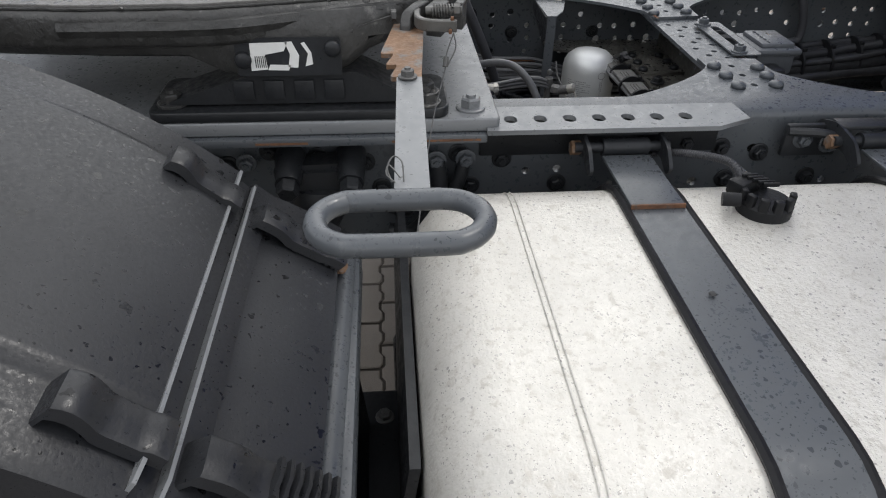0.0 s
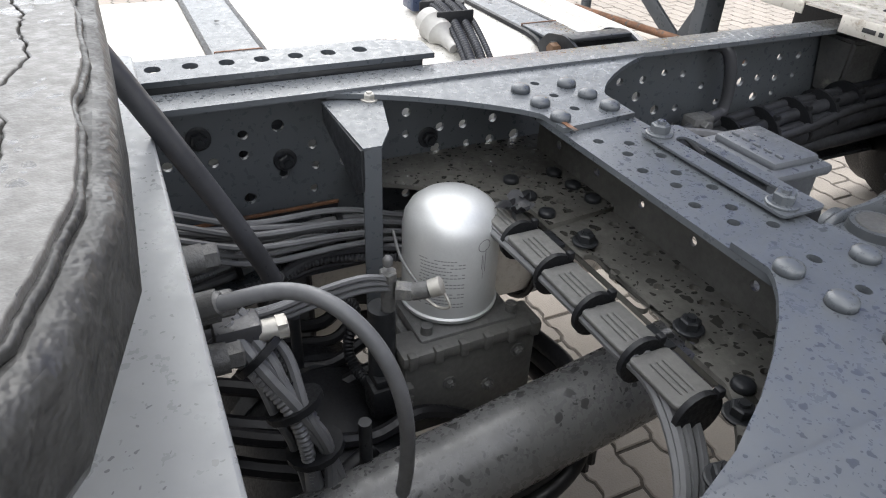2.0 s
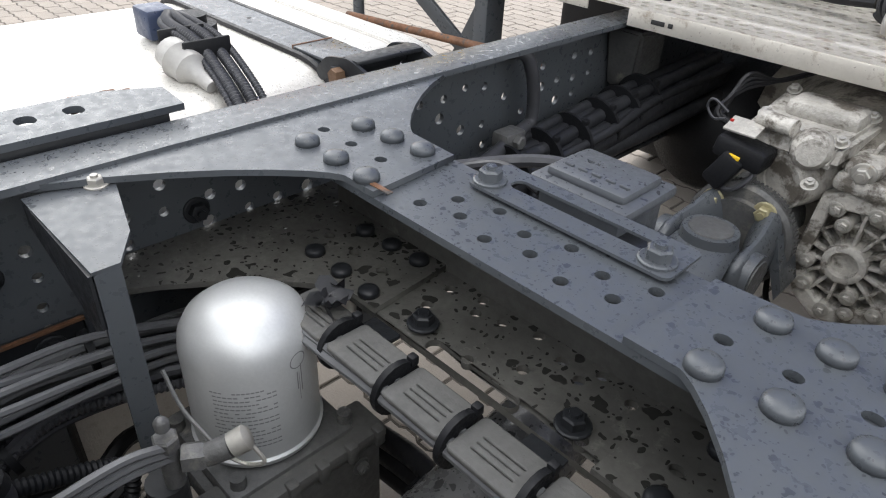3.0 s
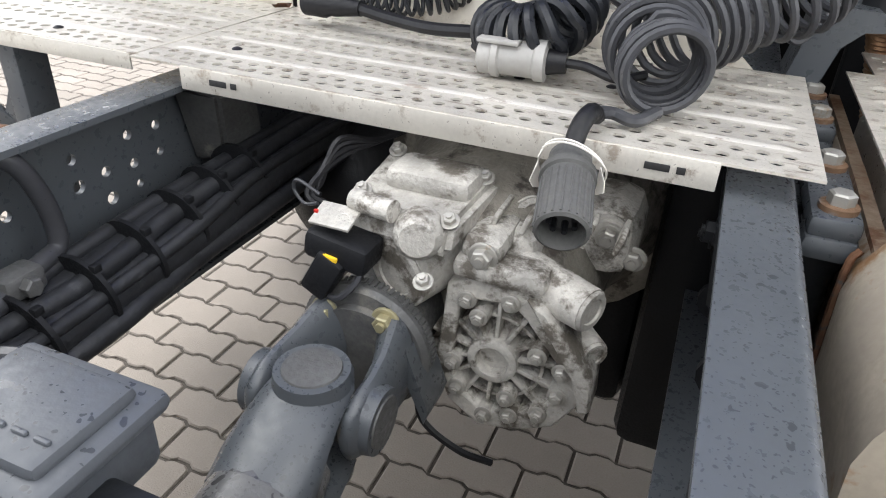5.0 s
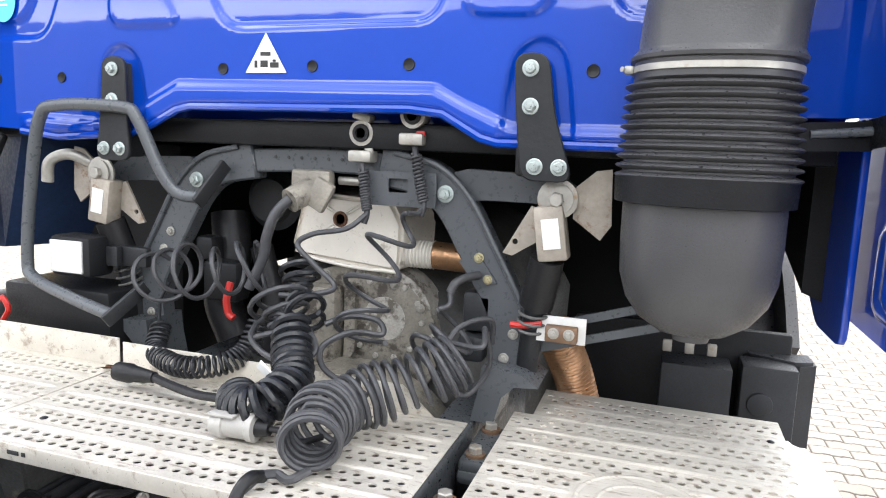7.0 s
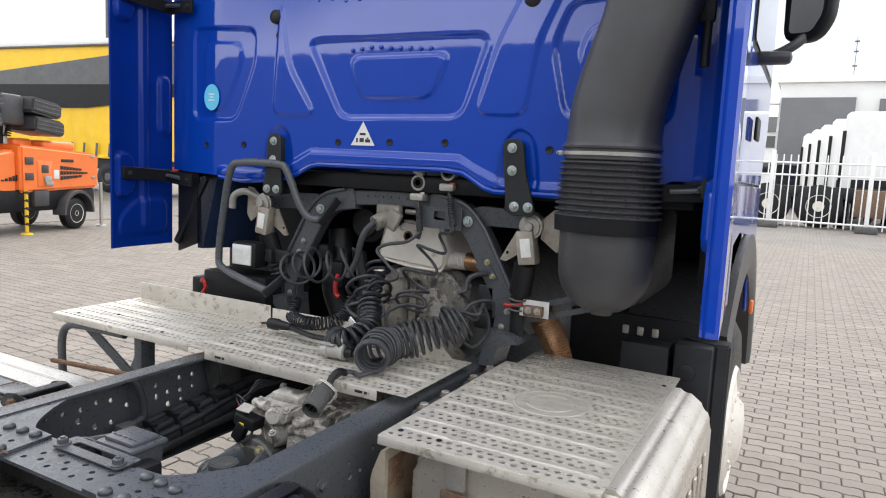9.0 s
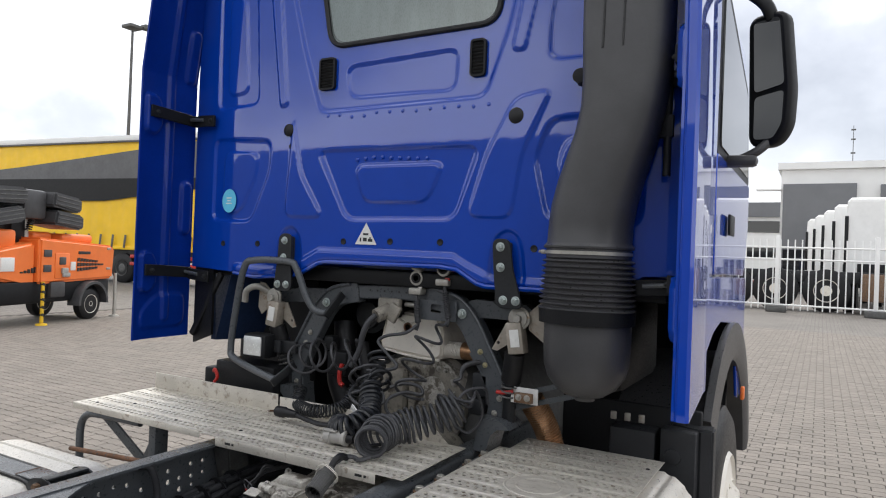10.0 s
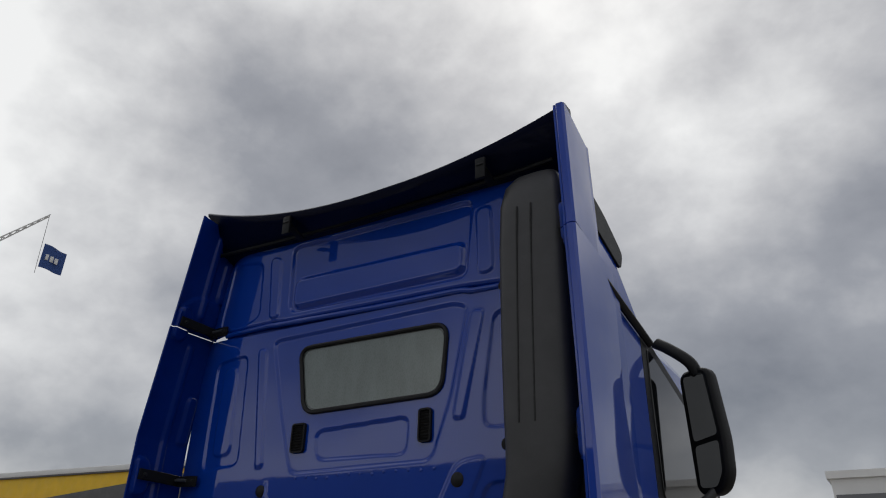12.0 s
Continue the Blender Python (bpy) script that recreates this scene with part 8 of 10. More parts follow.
# upper rear panel of the high roof
up = link("upper_panel", None, cab)
# strip behind the seam, its shade given by the darker blue
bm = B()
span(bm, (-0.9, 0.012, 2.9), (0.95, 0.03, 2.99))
part("recess", bm, BLUE_SHADED, up)
bm = B()
tube(bm, [(-0.9, 0.006, 2.985), (-0.6, 0.0, 2.985), (-0.48, 0.0, 2.978), (0.15, 0.0, 2.952), (0.52, 0.0, 2.945), (0.62, 0.0, 2.93), (0.92, 0.012, 2.925)], 0.014, 10, 6)
part("seam_hem", bm, BLUE, up)
UPPER_FORMS = [
    ([(-0.475, 3.40), (0.605, 3.365), (0.575, 3.00), (-0.45, 3.03)], -0.016, 0.03),
    ([(-0.43, 3.205), (0.565, 3.17), (0.56, 3.03), (-0.43, 3.05)], 0.022, 0.05),
    ([(-0.625, 3.372), (-0.55, 3.356), (-0.52, 3.02), (-0.58, 3.02)], 0.009, 0.014),
    ([(0.628, 3.31), (0.70, 3.313), (0.708, 3.0), (0.636, 2.995)], 0.009, 0.014),
    ([(-1.0, 3.42), (-0.69, 3.36), (-0.665, 3.05), (-0.78, 3.01), (-1.0, 3.03)], -0.010, 0.016)]


def upper_place(U, V):
    zb = np.interp(U, (-1.12, -0.56, -0.46, 0.55, 0.78, 1.0), (3.0, 2.996, 2.986, 2.956, 2.936, 2.936))
    zt = np.interp(U, (-1.12, -0.5, 0.2, 0.6, 1.0), (3.5, 3.46, 3.42, 3.41, 3.40))

    def point(x, z, h):
        roll_ = np.clip((z - zb) / 0.02, 0, 1)
        return corner_x(x, z), bend_y(x) + 0.012 - 0.018 * np.sqrt(roll_ * (2 - roll_)) - h, z
    return U, zb + (zt - zb) * V, point


pressed_skin("panel", np.linspace(-1.115, 1.1, 318), np.linspace(0, 1, 90), upper_place, UPPER_FORMS, BLUE, up)

# roof spoiler; the shade under it is put into the wing's near-black colour
spo = link("roof_spoiler", None, cab)
bm = B()
rings = []
for i in range(29):
    x = -1.03 + 2.16 * i / 28
    u = x - 0.25
    zt = 3.438 + (0.15 if u < 0 else 0.185) * u * u
    zb = 3.425 + 0.05 * max(0.0, -x - 0.2)
    yb = -0.2 + 0.03 * abs(u)
    f = max(0.0, min(1.0, (1.12 - abs(x)) / 0.2))
    yf = -0.1 + 0.32 * f
    rings.append([(x, yb, zt), (x, yb + 0.01, zt + 0.01), (x, yb + 0.07, zt + 0.012), (x, yf, zt - 0.06 * f), (x, yf, zb - 0.08 * f), (x, min(yf, 0.02), zb - 0.03 * f), (x, min(yf, -0.03), zb), (x, yb + 0.03, zt - 0.03), (x, yb + 0.004, zt - 0.012)])
loft(bm, rings)
part("wing", bm, WING_SHADED, spo)
bm = B()
tube(bm, [(-1.0, -0.05, 3.46), (-0.5, -0.045, 3.436), (0.2, -0.045, 3.418), (0.7, -0.045, 3.412), (1.02, -0.05, 3.42)], 0.011, 8, 6)
part("seal_lip", bm, PLASTIC, spo)
for x, z in ((-0.375, 3.43), (0.74, 3.40)):
    bm = B()
    box(bm, (x, -0.12, z - 0.005), (0.04, 0.13, 0.012), 0.003, Matrix.Rotation(-0.35, 4, "X"))
    box(bm, (x, -0.17, z), (0.048, 0.016, 0.1), 0.004)
    part("stay", bm, PLASTIC, spo)

# side deflectors, with gaps, brackets and pressings
HINGES = (1.56, 2.262, 3.02)
for s in (-1, 1):
    df = link("side_deflector", None, cab)
    X = -1.15 if s < 0 else 1.138
    for z0, z1, y0, y1 in ((1.262, 2.994, -0.236, 0.073 if s < 0 else 0.3), (3.0, 3.62 if s < 0 else 3.54, -0.232, 0.075 if s < 0 else 0.12)):
        forms = [([(-0.09, z0 + 0.08), (-0.055, z0 + 0.08), (-0.055, z1 - 0.06), (-0.09, z1 - 0.06)], 0.012, 0.012)]
        for zh in HINGES:
            forms.append(([(-0.215, zh + 0.09), (-0.15, zh + 0.09), (-0.125, zh + 0.05), (-0.125, zh - 0.05), (-0.15, zh - 0.085), (-0.215, zh - 0.085)], 0.022, 0.016))
            forms.append(([(0.0, zh + 0.42), (0.055, zh + 0.42), (0.055, zh + 0.18), (0.0, zh + 0.18)], 0.014, 0.016))
        forms.append(([(-0.2, z0 + 0.05), (0.04, z0 + 0.05), (0.04, z0 + 0.2), (-0.11, z0 + 0.2), (-0.2, z0 + 0.12)], 0.01, 0.02))

        def side_place(U, V):
            def point(y, z, h):
                lean = (0.15 if s < 0 else 0.02) * np.clip(z - 2.45, 0, 2)
                bow = (0.02 if s < 0 else 0.004) * (1 - np.clip((y - y0) / 0.12, 0, 1)) ** 2
                return s * (abs(X) - lean - bow - h), y, z
            return U, V, point
        if s > 0:
            bm = B()
            rows = []
            for z in (z0, (z0 + z1) / 2, z1):
                k = 0.02 * max(0.0, z - 2.45)
                rows.append([(x - k, y, z) for x, y in ((1.134, y0 + 0.012), (1.134, y0 + 0.002), (1.142, y0 - 0.006), (1.163, y0 - 0.006), (1.172, y0 + 0.003), (1.172, y0 + 0.012), (1.135, y1), (1.13, y1), (1.165, y0 + 0.014))])
            loft(bm, rows)
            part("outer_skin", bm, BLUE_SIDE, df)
        # the left inner face carries its shade as a darker blue
        pressed_skin("panel", np.linspace(y0, y1, 44), np.linspace(z0, z1, int((z1 - z0) / 0.009)), side_place, forms, BLUE_SHADED if s < 0 else BLUE, df)
    for z in HINGES if s < 0 else (1.618, *HINGES[1:]):
        lean_ = (0.15 if s < 0 else 0.02) * max(0.0, z - 2.45)
        X = (-1.15 if s < 0 else 1.138) - s * lean_
        br = link("hinge_bracket", None, cab)
        W = s * (1.1 - lean_ * 0.5)
        for nm, pts in (("deflector_plate", [(X - s * 0.036, -0.2, z + 0.012), (X - s * 0.04, -0.1, z + 0.008), (X - s * 0.046, 0.0, z + 0.002), (X - s * 0.05, 0.035, z)]), ("wall_plate", [(X - s * 0.055, 0.02, z), (W + s * -0.02, 0.015, z - 0.004), (W - s * 0.1, -0.006, z - 0.008), (W - s * 0.17, -0.01, z - 0.012)])):
            bm = B()
            bar_along(bm, pts, 0.012, 0.05)
            part(nm, bm, PLASTIC, br)
        bm = B()
        rod(bm, (X - s * 0.055, 0.0, z + 0.004), (X - s * 0.15, -0.012, z - 0.004), 0.008)
        part("rod", bm, FRAME, br)
        put_bolts("bolt", BOLT_S, FRAME_DARK, br, [(X - s * 0.044, -0.17, z + 0.01)], (-s, 0, 0))
        put_bolts("bolt", BOLT_S, FRAME_DARK, br, [(W - s * 0.15, -0.017, z - 0.011)], (0, -1, 0))

# cab brackets with bolts
for s in (-1, 1):
    bk = link("cab_bracket", None, cab)
    bx, lean_ = (0.508, 0.04) if s > 0 else (-0.47, 0.008)
    sheet("plate", fillet([(bx - s * 0.03, 1.748), (bx + s * 0.03, 1.748), (bx + s * (0.034 + lean_ * 0.3), 1.64), (bx + s * (0.047 + lean_), 1.515), (bx - s * (0.047 - lean_), 1.515), (bx - s * (0.034 - lean_ * 0.3), 1.64)][::s], 0.025, 4), [], 0.012, XZ(-0.02), FRAME_DARK, bk, "dark pressed bracket", 0.003)
    bm = B()
    span(bm, (bx - s * 0.025, -0.014, 1.52), (bx + s * 0.03, 0.05, 1.74), 0.01)
    part("stem", bm, FRAME_DARK, bk)
    put_bolts("bolt", bolt_mesh("cab_bolt", 0.011), GREENZINC, bk, [(bx, -0.027, 1.722), (bx + s * 0.003, -0.027, 1.652), (bx + s * (lean_ - 0.023), -0.027, 1.54), (bx + s * (lean_ + 0.023), -0.027, 1.54)], (0, -1, 0), "pale zinc bolt")

# body, floor and right flank
bm = B()
prof = [(-1.08, 1.62), (1.092, 1.62), (1.102, 2.2), (1.092, 2.85), (1.02, 3.28), (0.5, 3.40), (-0.5, 3.42), (-1.03, 3.4), (-1.08, 2.8)]
loft(bm, [[(x * k, y, z if z < 2.9 else z - dz) for x, z in prof] for y, k, dz in ((0.16, 0.985, 0), (0.4, 0.985, 0.12), (1.0, 0.985, 0.3), (1.9, 0.98, 0.5), (2.15, 0.95, 0.6))])
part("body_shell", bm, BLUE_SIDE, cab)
bm = B()
span(bm, (-1.03, 0.05, 1.56), (1.05, 2.1, 1.618), 0.01)
part("floor_pan", bm, PLASTIC, cab)
flank = link("side_flank", None, cab)
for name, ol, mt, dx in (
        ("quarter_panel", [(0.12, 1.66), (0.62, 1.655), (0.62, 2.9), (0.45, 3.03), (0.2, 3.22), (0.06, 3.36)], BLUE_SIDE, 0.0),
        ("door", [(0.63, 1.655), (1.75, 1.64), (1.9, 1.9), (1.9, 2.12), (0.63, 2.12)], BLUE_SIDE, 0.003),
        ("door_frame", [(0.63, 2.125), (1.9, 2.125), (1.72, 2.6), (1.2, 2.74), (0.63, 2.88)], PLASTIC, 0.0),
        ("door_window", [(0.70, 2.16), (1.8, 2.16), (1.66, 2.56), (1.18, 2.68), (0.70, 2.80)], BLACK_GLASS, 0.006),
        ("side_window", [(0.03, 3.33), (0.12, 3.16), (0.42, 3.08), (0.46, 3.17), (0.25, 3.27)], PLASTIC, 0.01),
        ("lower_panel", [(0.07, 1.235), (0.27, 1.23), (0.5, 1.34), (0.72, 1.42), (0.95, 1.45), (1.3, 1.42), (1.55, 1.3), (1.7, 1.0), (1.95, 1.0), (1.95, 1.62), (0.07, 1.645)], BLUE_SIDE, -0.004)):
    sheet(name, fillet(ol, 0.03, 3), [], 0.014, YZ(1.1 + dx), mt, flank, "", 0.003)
bm = B()
tube(bm, [(1.121, 0.14, 2.925), (1.125, 0.3, 2.89), (1.125, 0.48, 2.86), (1.125, 0.72, 2.82)], 0.018, 8, 8, flat=0.6)
part("gutter", bm, PLASTIC, flank)
bm = B()
box(bm, (1.125, 1.0, 1.86), (0.012, 0.16, 0.09), 0.02)
part("door_handle", bm, PLASTIC, flank)
sheet("emblem_bar", rounded(0.28, 1.80, 0.42, 1.83, 0.004), [], 0.004, YZ(1.122), STEEL, flank)
bm = B()
box(bm, (1.125, 1.75, 1.02), (0.02, 0.05, 0.07), 0.01)
part("marker_lamp", bm, ORANGE, flank, "orange side marker")
bm = B()
loft(bm, [[(1.05, y, z0), (1.1, y, z0 - 0.02), (1.1, y, 1.61), (1.05, y, 1.61)] for y, z0 in ((0.24, 1.3), (0.5, 1.36), (0.8, 1.46), (1.0, 1.48))])
part("inner_liner", bm, PLASTIC, cab, "black inner liner of the side panel")
# wheel arch, front wheel and steps
bm = B()
rings = []
for i in range(19):
    a = radians(40 + 130 * i / 18)
    rings.append([(x, 1.3 - r_ * 1.05 * math.cos(a), 0.52 + r_ * math.sin(a)) for x, r_ in ((0.72, 0.72), (1.11, 0.72), (1.128, 0.75), (1.124, 0.90), (1.095, 0.90), (1.095, 0.76), (0.72, 0.74))])
loft(bm, rings)
part("wheel_arch", bm, PLASTIC_GREY, cab, "grey plastic wheel arch")
bm = B()
loft(bm, [[(0.99, 0.502, z), (1.1, 0.46, z), (1.148, 0.48, z), (1.148, 0.56, z), (0.99, 0.54, z)] for z in (0.42, 1.088)])
bmesh.ops.bevel(bm, geom=bm.edges[:], offset=0.008, segments=2, affect="EDGES")
part("mud_flap", bm, PANEL_GREY, cab, "dark grey plastic flap behind the front wheel")
bm = B()
span(bm, (0.975, 0.41, 0.7), (1.098, 0.5, 1.082), 0.004)
turned(bm, (1.02, 0.408, 0.99), (0, -1, 0), [(0, 0.03), (0.006, 0.028), (0.008, 0.02)], 18)
part("side_box", bm, PANEL_GREY, cab)
bm = B()
span(bm, (0.79, 0.41, 0.8), (0.955, 0.52, 1.065), 0.004)
part("equipment_box", bm, PANEL_GREY, cab, "dark plastic box with rain drops")
bm = B()
span(bm, (0.56, 0.53, 0.6), (1.1, 0.56, 1.14), 0.01)
part("splash_panel", bm, PLASTIC, cab)
for i in range(3):
    bm = B()
    box(bm, (0.80 + 0.052 * i, 0.42, 1.107), (0.022, 0.012, 0.03), 0.003)
    part("clip", bm, ZINC, cab)
fwh = thing("front_wheel", "front wheel with silver rim below the cab", "wheel")
bm = B()
turned(bm, (0.81, 1.3, 0.51), (1, 0, 0), [(0, 0.3), (0.0, 0.46), (0.03, 0.51), (0.27, 0.51), (0.3, 0.46), (0.3, 0.3)], 44)
part("tyre", bm, RUBBER, fwh)
bm = B()
turned(bm, (0.91, 1.3, 0.51), (1, 0, 0), [(0, 0.1), (0.0, 0.28), (0.18, 0.295), (0.2, 0.3), (0.215, 0.285), (0.2, 0.27), (0.22, 0.16), (0.25, 0.13), (0.26, 0.06), (0.26, 0)], 36)
part("rim", bm, STEEL, fwh)
put_bolts("wheel_nut", BOLT, STEEL, fwh, [(1.12, 1.3 + 0.17 * math.cos(a), 0.51 + 0.17 * math.sin(a)) for a in (2 * math.pi * i / 10 for i in range(10))], (1, 0, 0))
# valance below the rear corner
bm = B()
rows = []
for i in range(7):
    x = -0.93 - 0.153 * i / 6
    zb = 1.235 + 0.05 * (1 - i / 6)
    rows.append([(x, wall_y(x) + 0.004, zb), (x, wall_y(x) + 0.004, 1.602), (x, wall_y(x) + 0.018, 1.602), (x, wall_y(x) + 0.018, zb)])
loft(bm, rows)
part("corner_valance", bm, PLASTIC, cab, "dark inner face of the corner")
bm = B()
box(bm, (-0.98, 0.03, 1.42), (0.03, 0.02, 0.34), 0.006, Matrix.Rotation(0.55, 4, "Y"))
part("valance_strut", bm, PLASTIC, cab)
bm = B()
loft(bm, [[(-1.03, 0.12, 1.6), (-0.85, 0.06, 1.6), (-0.75, 0.4, 1.58), (-1.0, 0.5, 1.58)], [(-1.02, 0.1, 1.25), (-0.99, 0.1, 1.25), (-0.8, 0.5, 1.25), (-1.0, 0.5, 1.25)]])
part("inner_wing", bm, WING_INNER, cab, "dull blue-grey inner panel")
bm = B()
span(bm, (-1.05, 0.3, 0.5), (-0.55, 0.5, 1.56), 0.03)
part("rear_wing", bm, PLASTIC, cab)
bm = B()
span(bm, (-1.04, 0.5, 1.0), (-1.01, 2.1, 1.57), 0.005)
part("wheel_housing", bm, PLASTIC, cab)
fl = thing("front_wheel", "front tyre beyond the engine bay", "wheel")
bm = B()
turned(bm, (-1.1, 1.3, 0.51), (1, 0, 0), [(0, 0.3), (0.0, 0.46), (0.03, 0.51), (0.27, 0.51), (0.3, 0.46), (0.3, 0.3)], 44)
part("tyre", bm, RUBBER, fl)

# mirror
mr = link("mirror", None, cab)
TURN = Matrix.Translation((1.27, 0.985, 0)) @ Matrix.Rotation(radians(-24), 4, "Z") @ Matrix.Translation((-1.27, 0, 0))
GLASS_TURN = Matrix.Translation((0, 0, 0)) @ TURN @ XZ(-0.037)
sheet("housing", fillet([(1.185, 2.735), (1.318, 2.74), (1.35, 2.42), (1.342, 2.27), (1.30, 2.205), (1.2, 2.205), (1.195, 2.4)], 0.04, 5), [], 0.07, TURN @ XZ(0.0), PLASTIC, mr, "", 0.015)
sheet("main_glass", fillet([(1.198, 2.72), (1.308, 2.724), (1.336, 2.44), (1.21, 2.42)], 0.02, 4), [], 0.004, GLASS_TURN, MIRROR, mr)
sheet("wide_glass", fillet([(1.212, 2.40), (1.335, 2.415), (1.33, 2.28), (1.295, 2.22), (1.212, 2.222)], 0.02, 4), [], 0.004, GLASS_TURN, MIRROR, mr)
bm = B()
tube(bm, [(1.09, 0.95, 2.9), (1.15, 0.95, 2.86), (1.23, 0.95, 2.79), (1.26, 0.97, 2.73)], 0.034, 10, 6, flat=0.6)
part("upper_arm", bm, PLASTIC, mr)
bm = B()
tube(bm, [(1.10, 0.95, 2.13), (1.16, 0.95, 2.14), (1.22, 0.95, 2.17), (1.26, 0.97, 2.21)], 0.02, 10, 6)
box(bm, (1.16, 0.95, 2.13), (0.13, 0.07, 0.05), 0.02)
part("lower_arm", bm, PLASTIC_GREY, mr)
# drain rod along the right corner
bm = B()
rod(bm, (1.05, -0.03, 3.25), (1.055, -0.05, 1.95), 0.012)
box(bm, (1.05, -0.05, 2.1), (0.045, 0.02, 0.07), 0.006)
part("drain_hose", bm, PLASTIC, cab)

# ---- air intake ----
air = thing("air_intake", "black plastic air intake snorkel with rubber bellows", "air intake")


def intake_ring(cx, cy, z, rx, ry, n=28, p=2.6):
    out = []
    for i in range(n):
        a = 2 * math.pi * i / n
        c, s = math.cos(a), math.sin(a)
        out.append((cx + rx * math.copysign(abs(c) ** (2 / p), c), cy + ry * math.copysign(abs(s) ** (2 / p), s), z))
    return out


bm = B()
loft(bm, [intake_ring(cx, cy, z, rx, ry, p=p) for z, cx, cy, rx, ry, p in ((1.722, 0.828, -0.06, 0.131, 0.119, 2.3), (1.724, 0.828, -0.06, 0.138, 0.126, 2.3), (1.73, 0.828, -0.06, 0.139, 0.127, 2.3), (1.736, 0.829, -0.061, 0.134, 0.122, 2.3), (1.742, 0.83, -0.062, 0.129, 0.118, 2.4), (1.80, 0.834, -0.064, 0.128, 0.116, 2.5), (1.86, 0.843, -0.068, 0.128, 0.112, 2.7), (1.93, 0.863, -0.074, 0.127, 0.106, 3), (2.0, 0.888, -0.082, 0.125, 0.1, 3.3), (2.08, 0.915, -0.089, 0.122, 0.094, 3.7), (2.16, 0.933, -0.094, 0.122, 0.09, 4), (2.25, 0.94, -0.096, 0.126, 0.086, 4.5), (2.35, 0.941, -0.096, 0.13, 0.084, 5), (2.6, 0.94, -0.094, 0.134, 0.082, 5), (3.0, 0.94, -0.09, 0.136, 0.08, 5), (3.2, 0.942, -0.086, 0.134, 0.076, 4.5), (3.29, 0.945, -0.08, 0.124, 0.064, 3.5), (3.335, 0.95, -0.072, 0.095, 0.048, 3))])
part("snorkel", bm, PLASTIC_GREY, air)
for x in (0.885, 0.945):
    bm = B()
    tube(bm, [(x, -0.1795, 2.32), (x + 0.005, -0.174, 2.7), (x + 0.012, -0.169, 3.1), (x + 0.013, -0.1635, 3.17)], 0.004, 8, 5)
    part("moulded_line", bm, INK, air)
for z in (2.9, 2.28):
    bm = B()
    box(bm, (0.79, -0.03, z), (0.06, 0.03, 0.06), 0.015)
    turned(bm, (0.775, -0.045, z), (0, -1, 0), [(0, 0.024), (0.008, 0.024), (0.01, 0.012), (0.01, 0)], 16)
    part("mount_lug", bm, PLASTIC, air)
bm = B()
rings = [intake_ring(0.828, -0.06, z, 0.131, 0.119, p=2.3) for z in (1.722, 1.694)]
z = 1.69
while z > 1.535:
    w = 0.012 * (1.735 - z) / 0.2
    for dz, d in ((0.0, -0.004), (0.0035, 0.006), (0.0065, 0.0095), (0.0095, 0.006), (0.013, -0.004)):
        rings.append(intake_ring(0.827, -0.057, z - dz, 0.132 + d + w, 0.119 + d, p=2.2))
    z -= 0.0165
rings.append(intake_ring(0.827, -0.055, 1.5, 0.13, 0.117, p=2.2))
loft(bm, rings)
part("bellows", bm, PLASTIC_GREY, air, "ribbed rubber bellows")
bm = B()
loft(bm, [intake_ring(0.828, -0.06, z, 0.1335 + d, 0.1215 + d, p=2.3) for z, d in ((1.704, 0.0), (1.7045, 0.0015), (1.7145, 0.0015), (1.715, 0.0))])
part("hose_clamp", bm, ZINC, air, "dull steel hose clamp")
bm = B()
box(bm, (0.69, -0.09, 1.71), (0.016, 0.02, 0.014), 0.003)
rod(bm, (0.692, -0.085, 1.71), (0.678, -0.1, 1.711), 0.0045)
part("clamp_screw", bm, ZINC, air)
bm = B()
loft(bm, [intake_ring(0.826, -0.05, z, rx, ry, p=2.3) for z, rx, ry in ((1.535, 0.15, 0.135), (1.49, 0.148, 0.133), (1.488, 0.135, 0.12))])
part("collar", bm, PLASTIC, air)
bm = B()
loft(bm, [intake_ring(0.828, -0.045, z, rx, ry, p=2.3) for z, rx, ry in ((1.49, 0.135, 0.12), (1.42, 0.135, 0.12), (1.36, 0.132, 0.118), (1.32, 0.12, 0.108), (1.285, 0.095, 0.085), (1.262, 0.06, 0.055), (1.258, 0.035, 0.035), (1.245, 0.03, 0.03))])
part("water_trap", bm, PLASTIC_GREY, air)
bm = B()
span(bm, (0.74, 0.08, 1.25), (0.92, 0.6, 1.56), 0.04)
part("duct", bm, PLASTIC, air)

# ---- yard: paved ground, fence, vehicles, buildings ----
gm = bpy.data.materials.new("far_paving")
gm.use_nodes = True
gn, gl = gm.node_tree.nodes, gm.node_tree.links
br_ = gn.new("ShaderNodeTexBrick")
tc_ = gn.new("ShaderNodeTexCoord")
nz_ = gn.new("ShaderNodeTexNoise")
nz_.inputs["Scale"].default_value, nz_.inputs["Detail"].default_value = 0.6, 6.0
mx_ = gn.new("ShaderNodeMix")
mx_.data_type, mx_.blend_type = "RGBA", "MULTIPLY"
mx_.inputs[0].default_value = 0.5
br_.inputs["Scale"].default_value = 1.0
br_.inputs["Brick Width"].default_value, br_.inputs["Row Height"].default_value, br_.inputs["Mortar Size"].default_value = 0.206, 0.112, 0.006
br_.inputs["Color1"].default_value, br_.inputs["Color2"].default_value, br_.inputs["Mortar"].default_value = (0.25, 0.228, 0.205, 1), (0.2, 0.182, 0.16, 1), (0.06, 0.052, 0.044, 1)
gl.new(tc_.outputs["Object"], br_.inputs["Vector"])
gl.new(tc_.outputs["Object"], nz_.inputs["Vector"])
gl.new(br_.outputs["Color"], mx_.inputs[6])
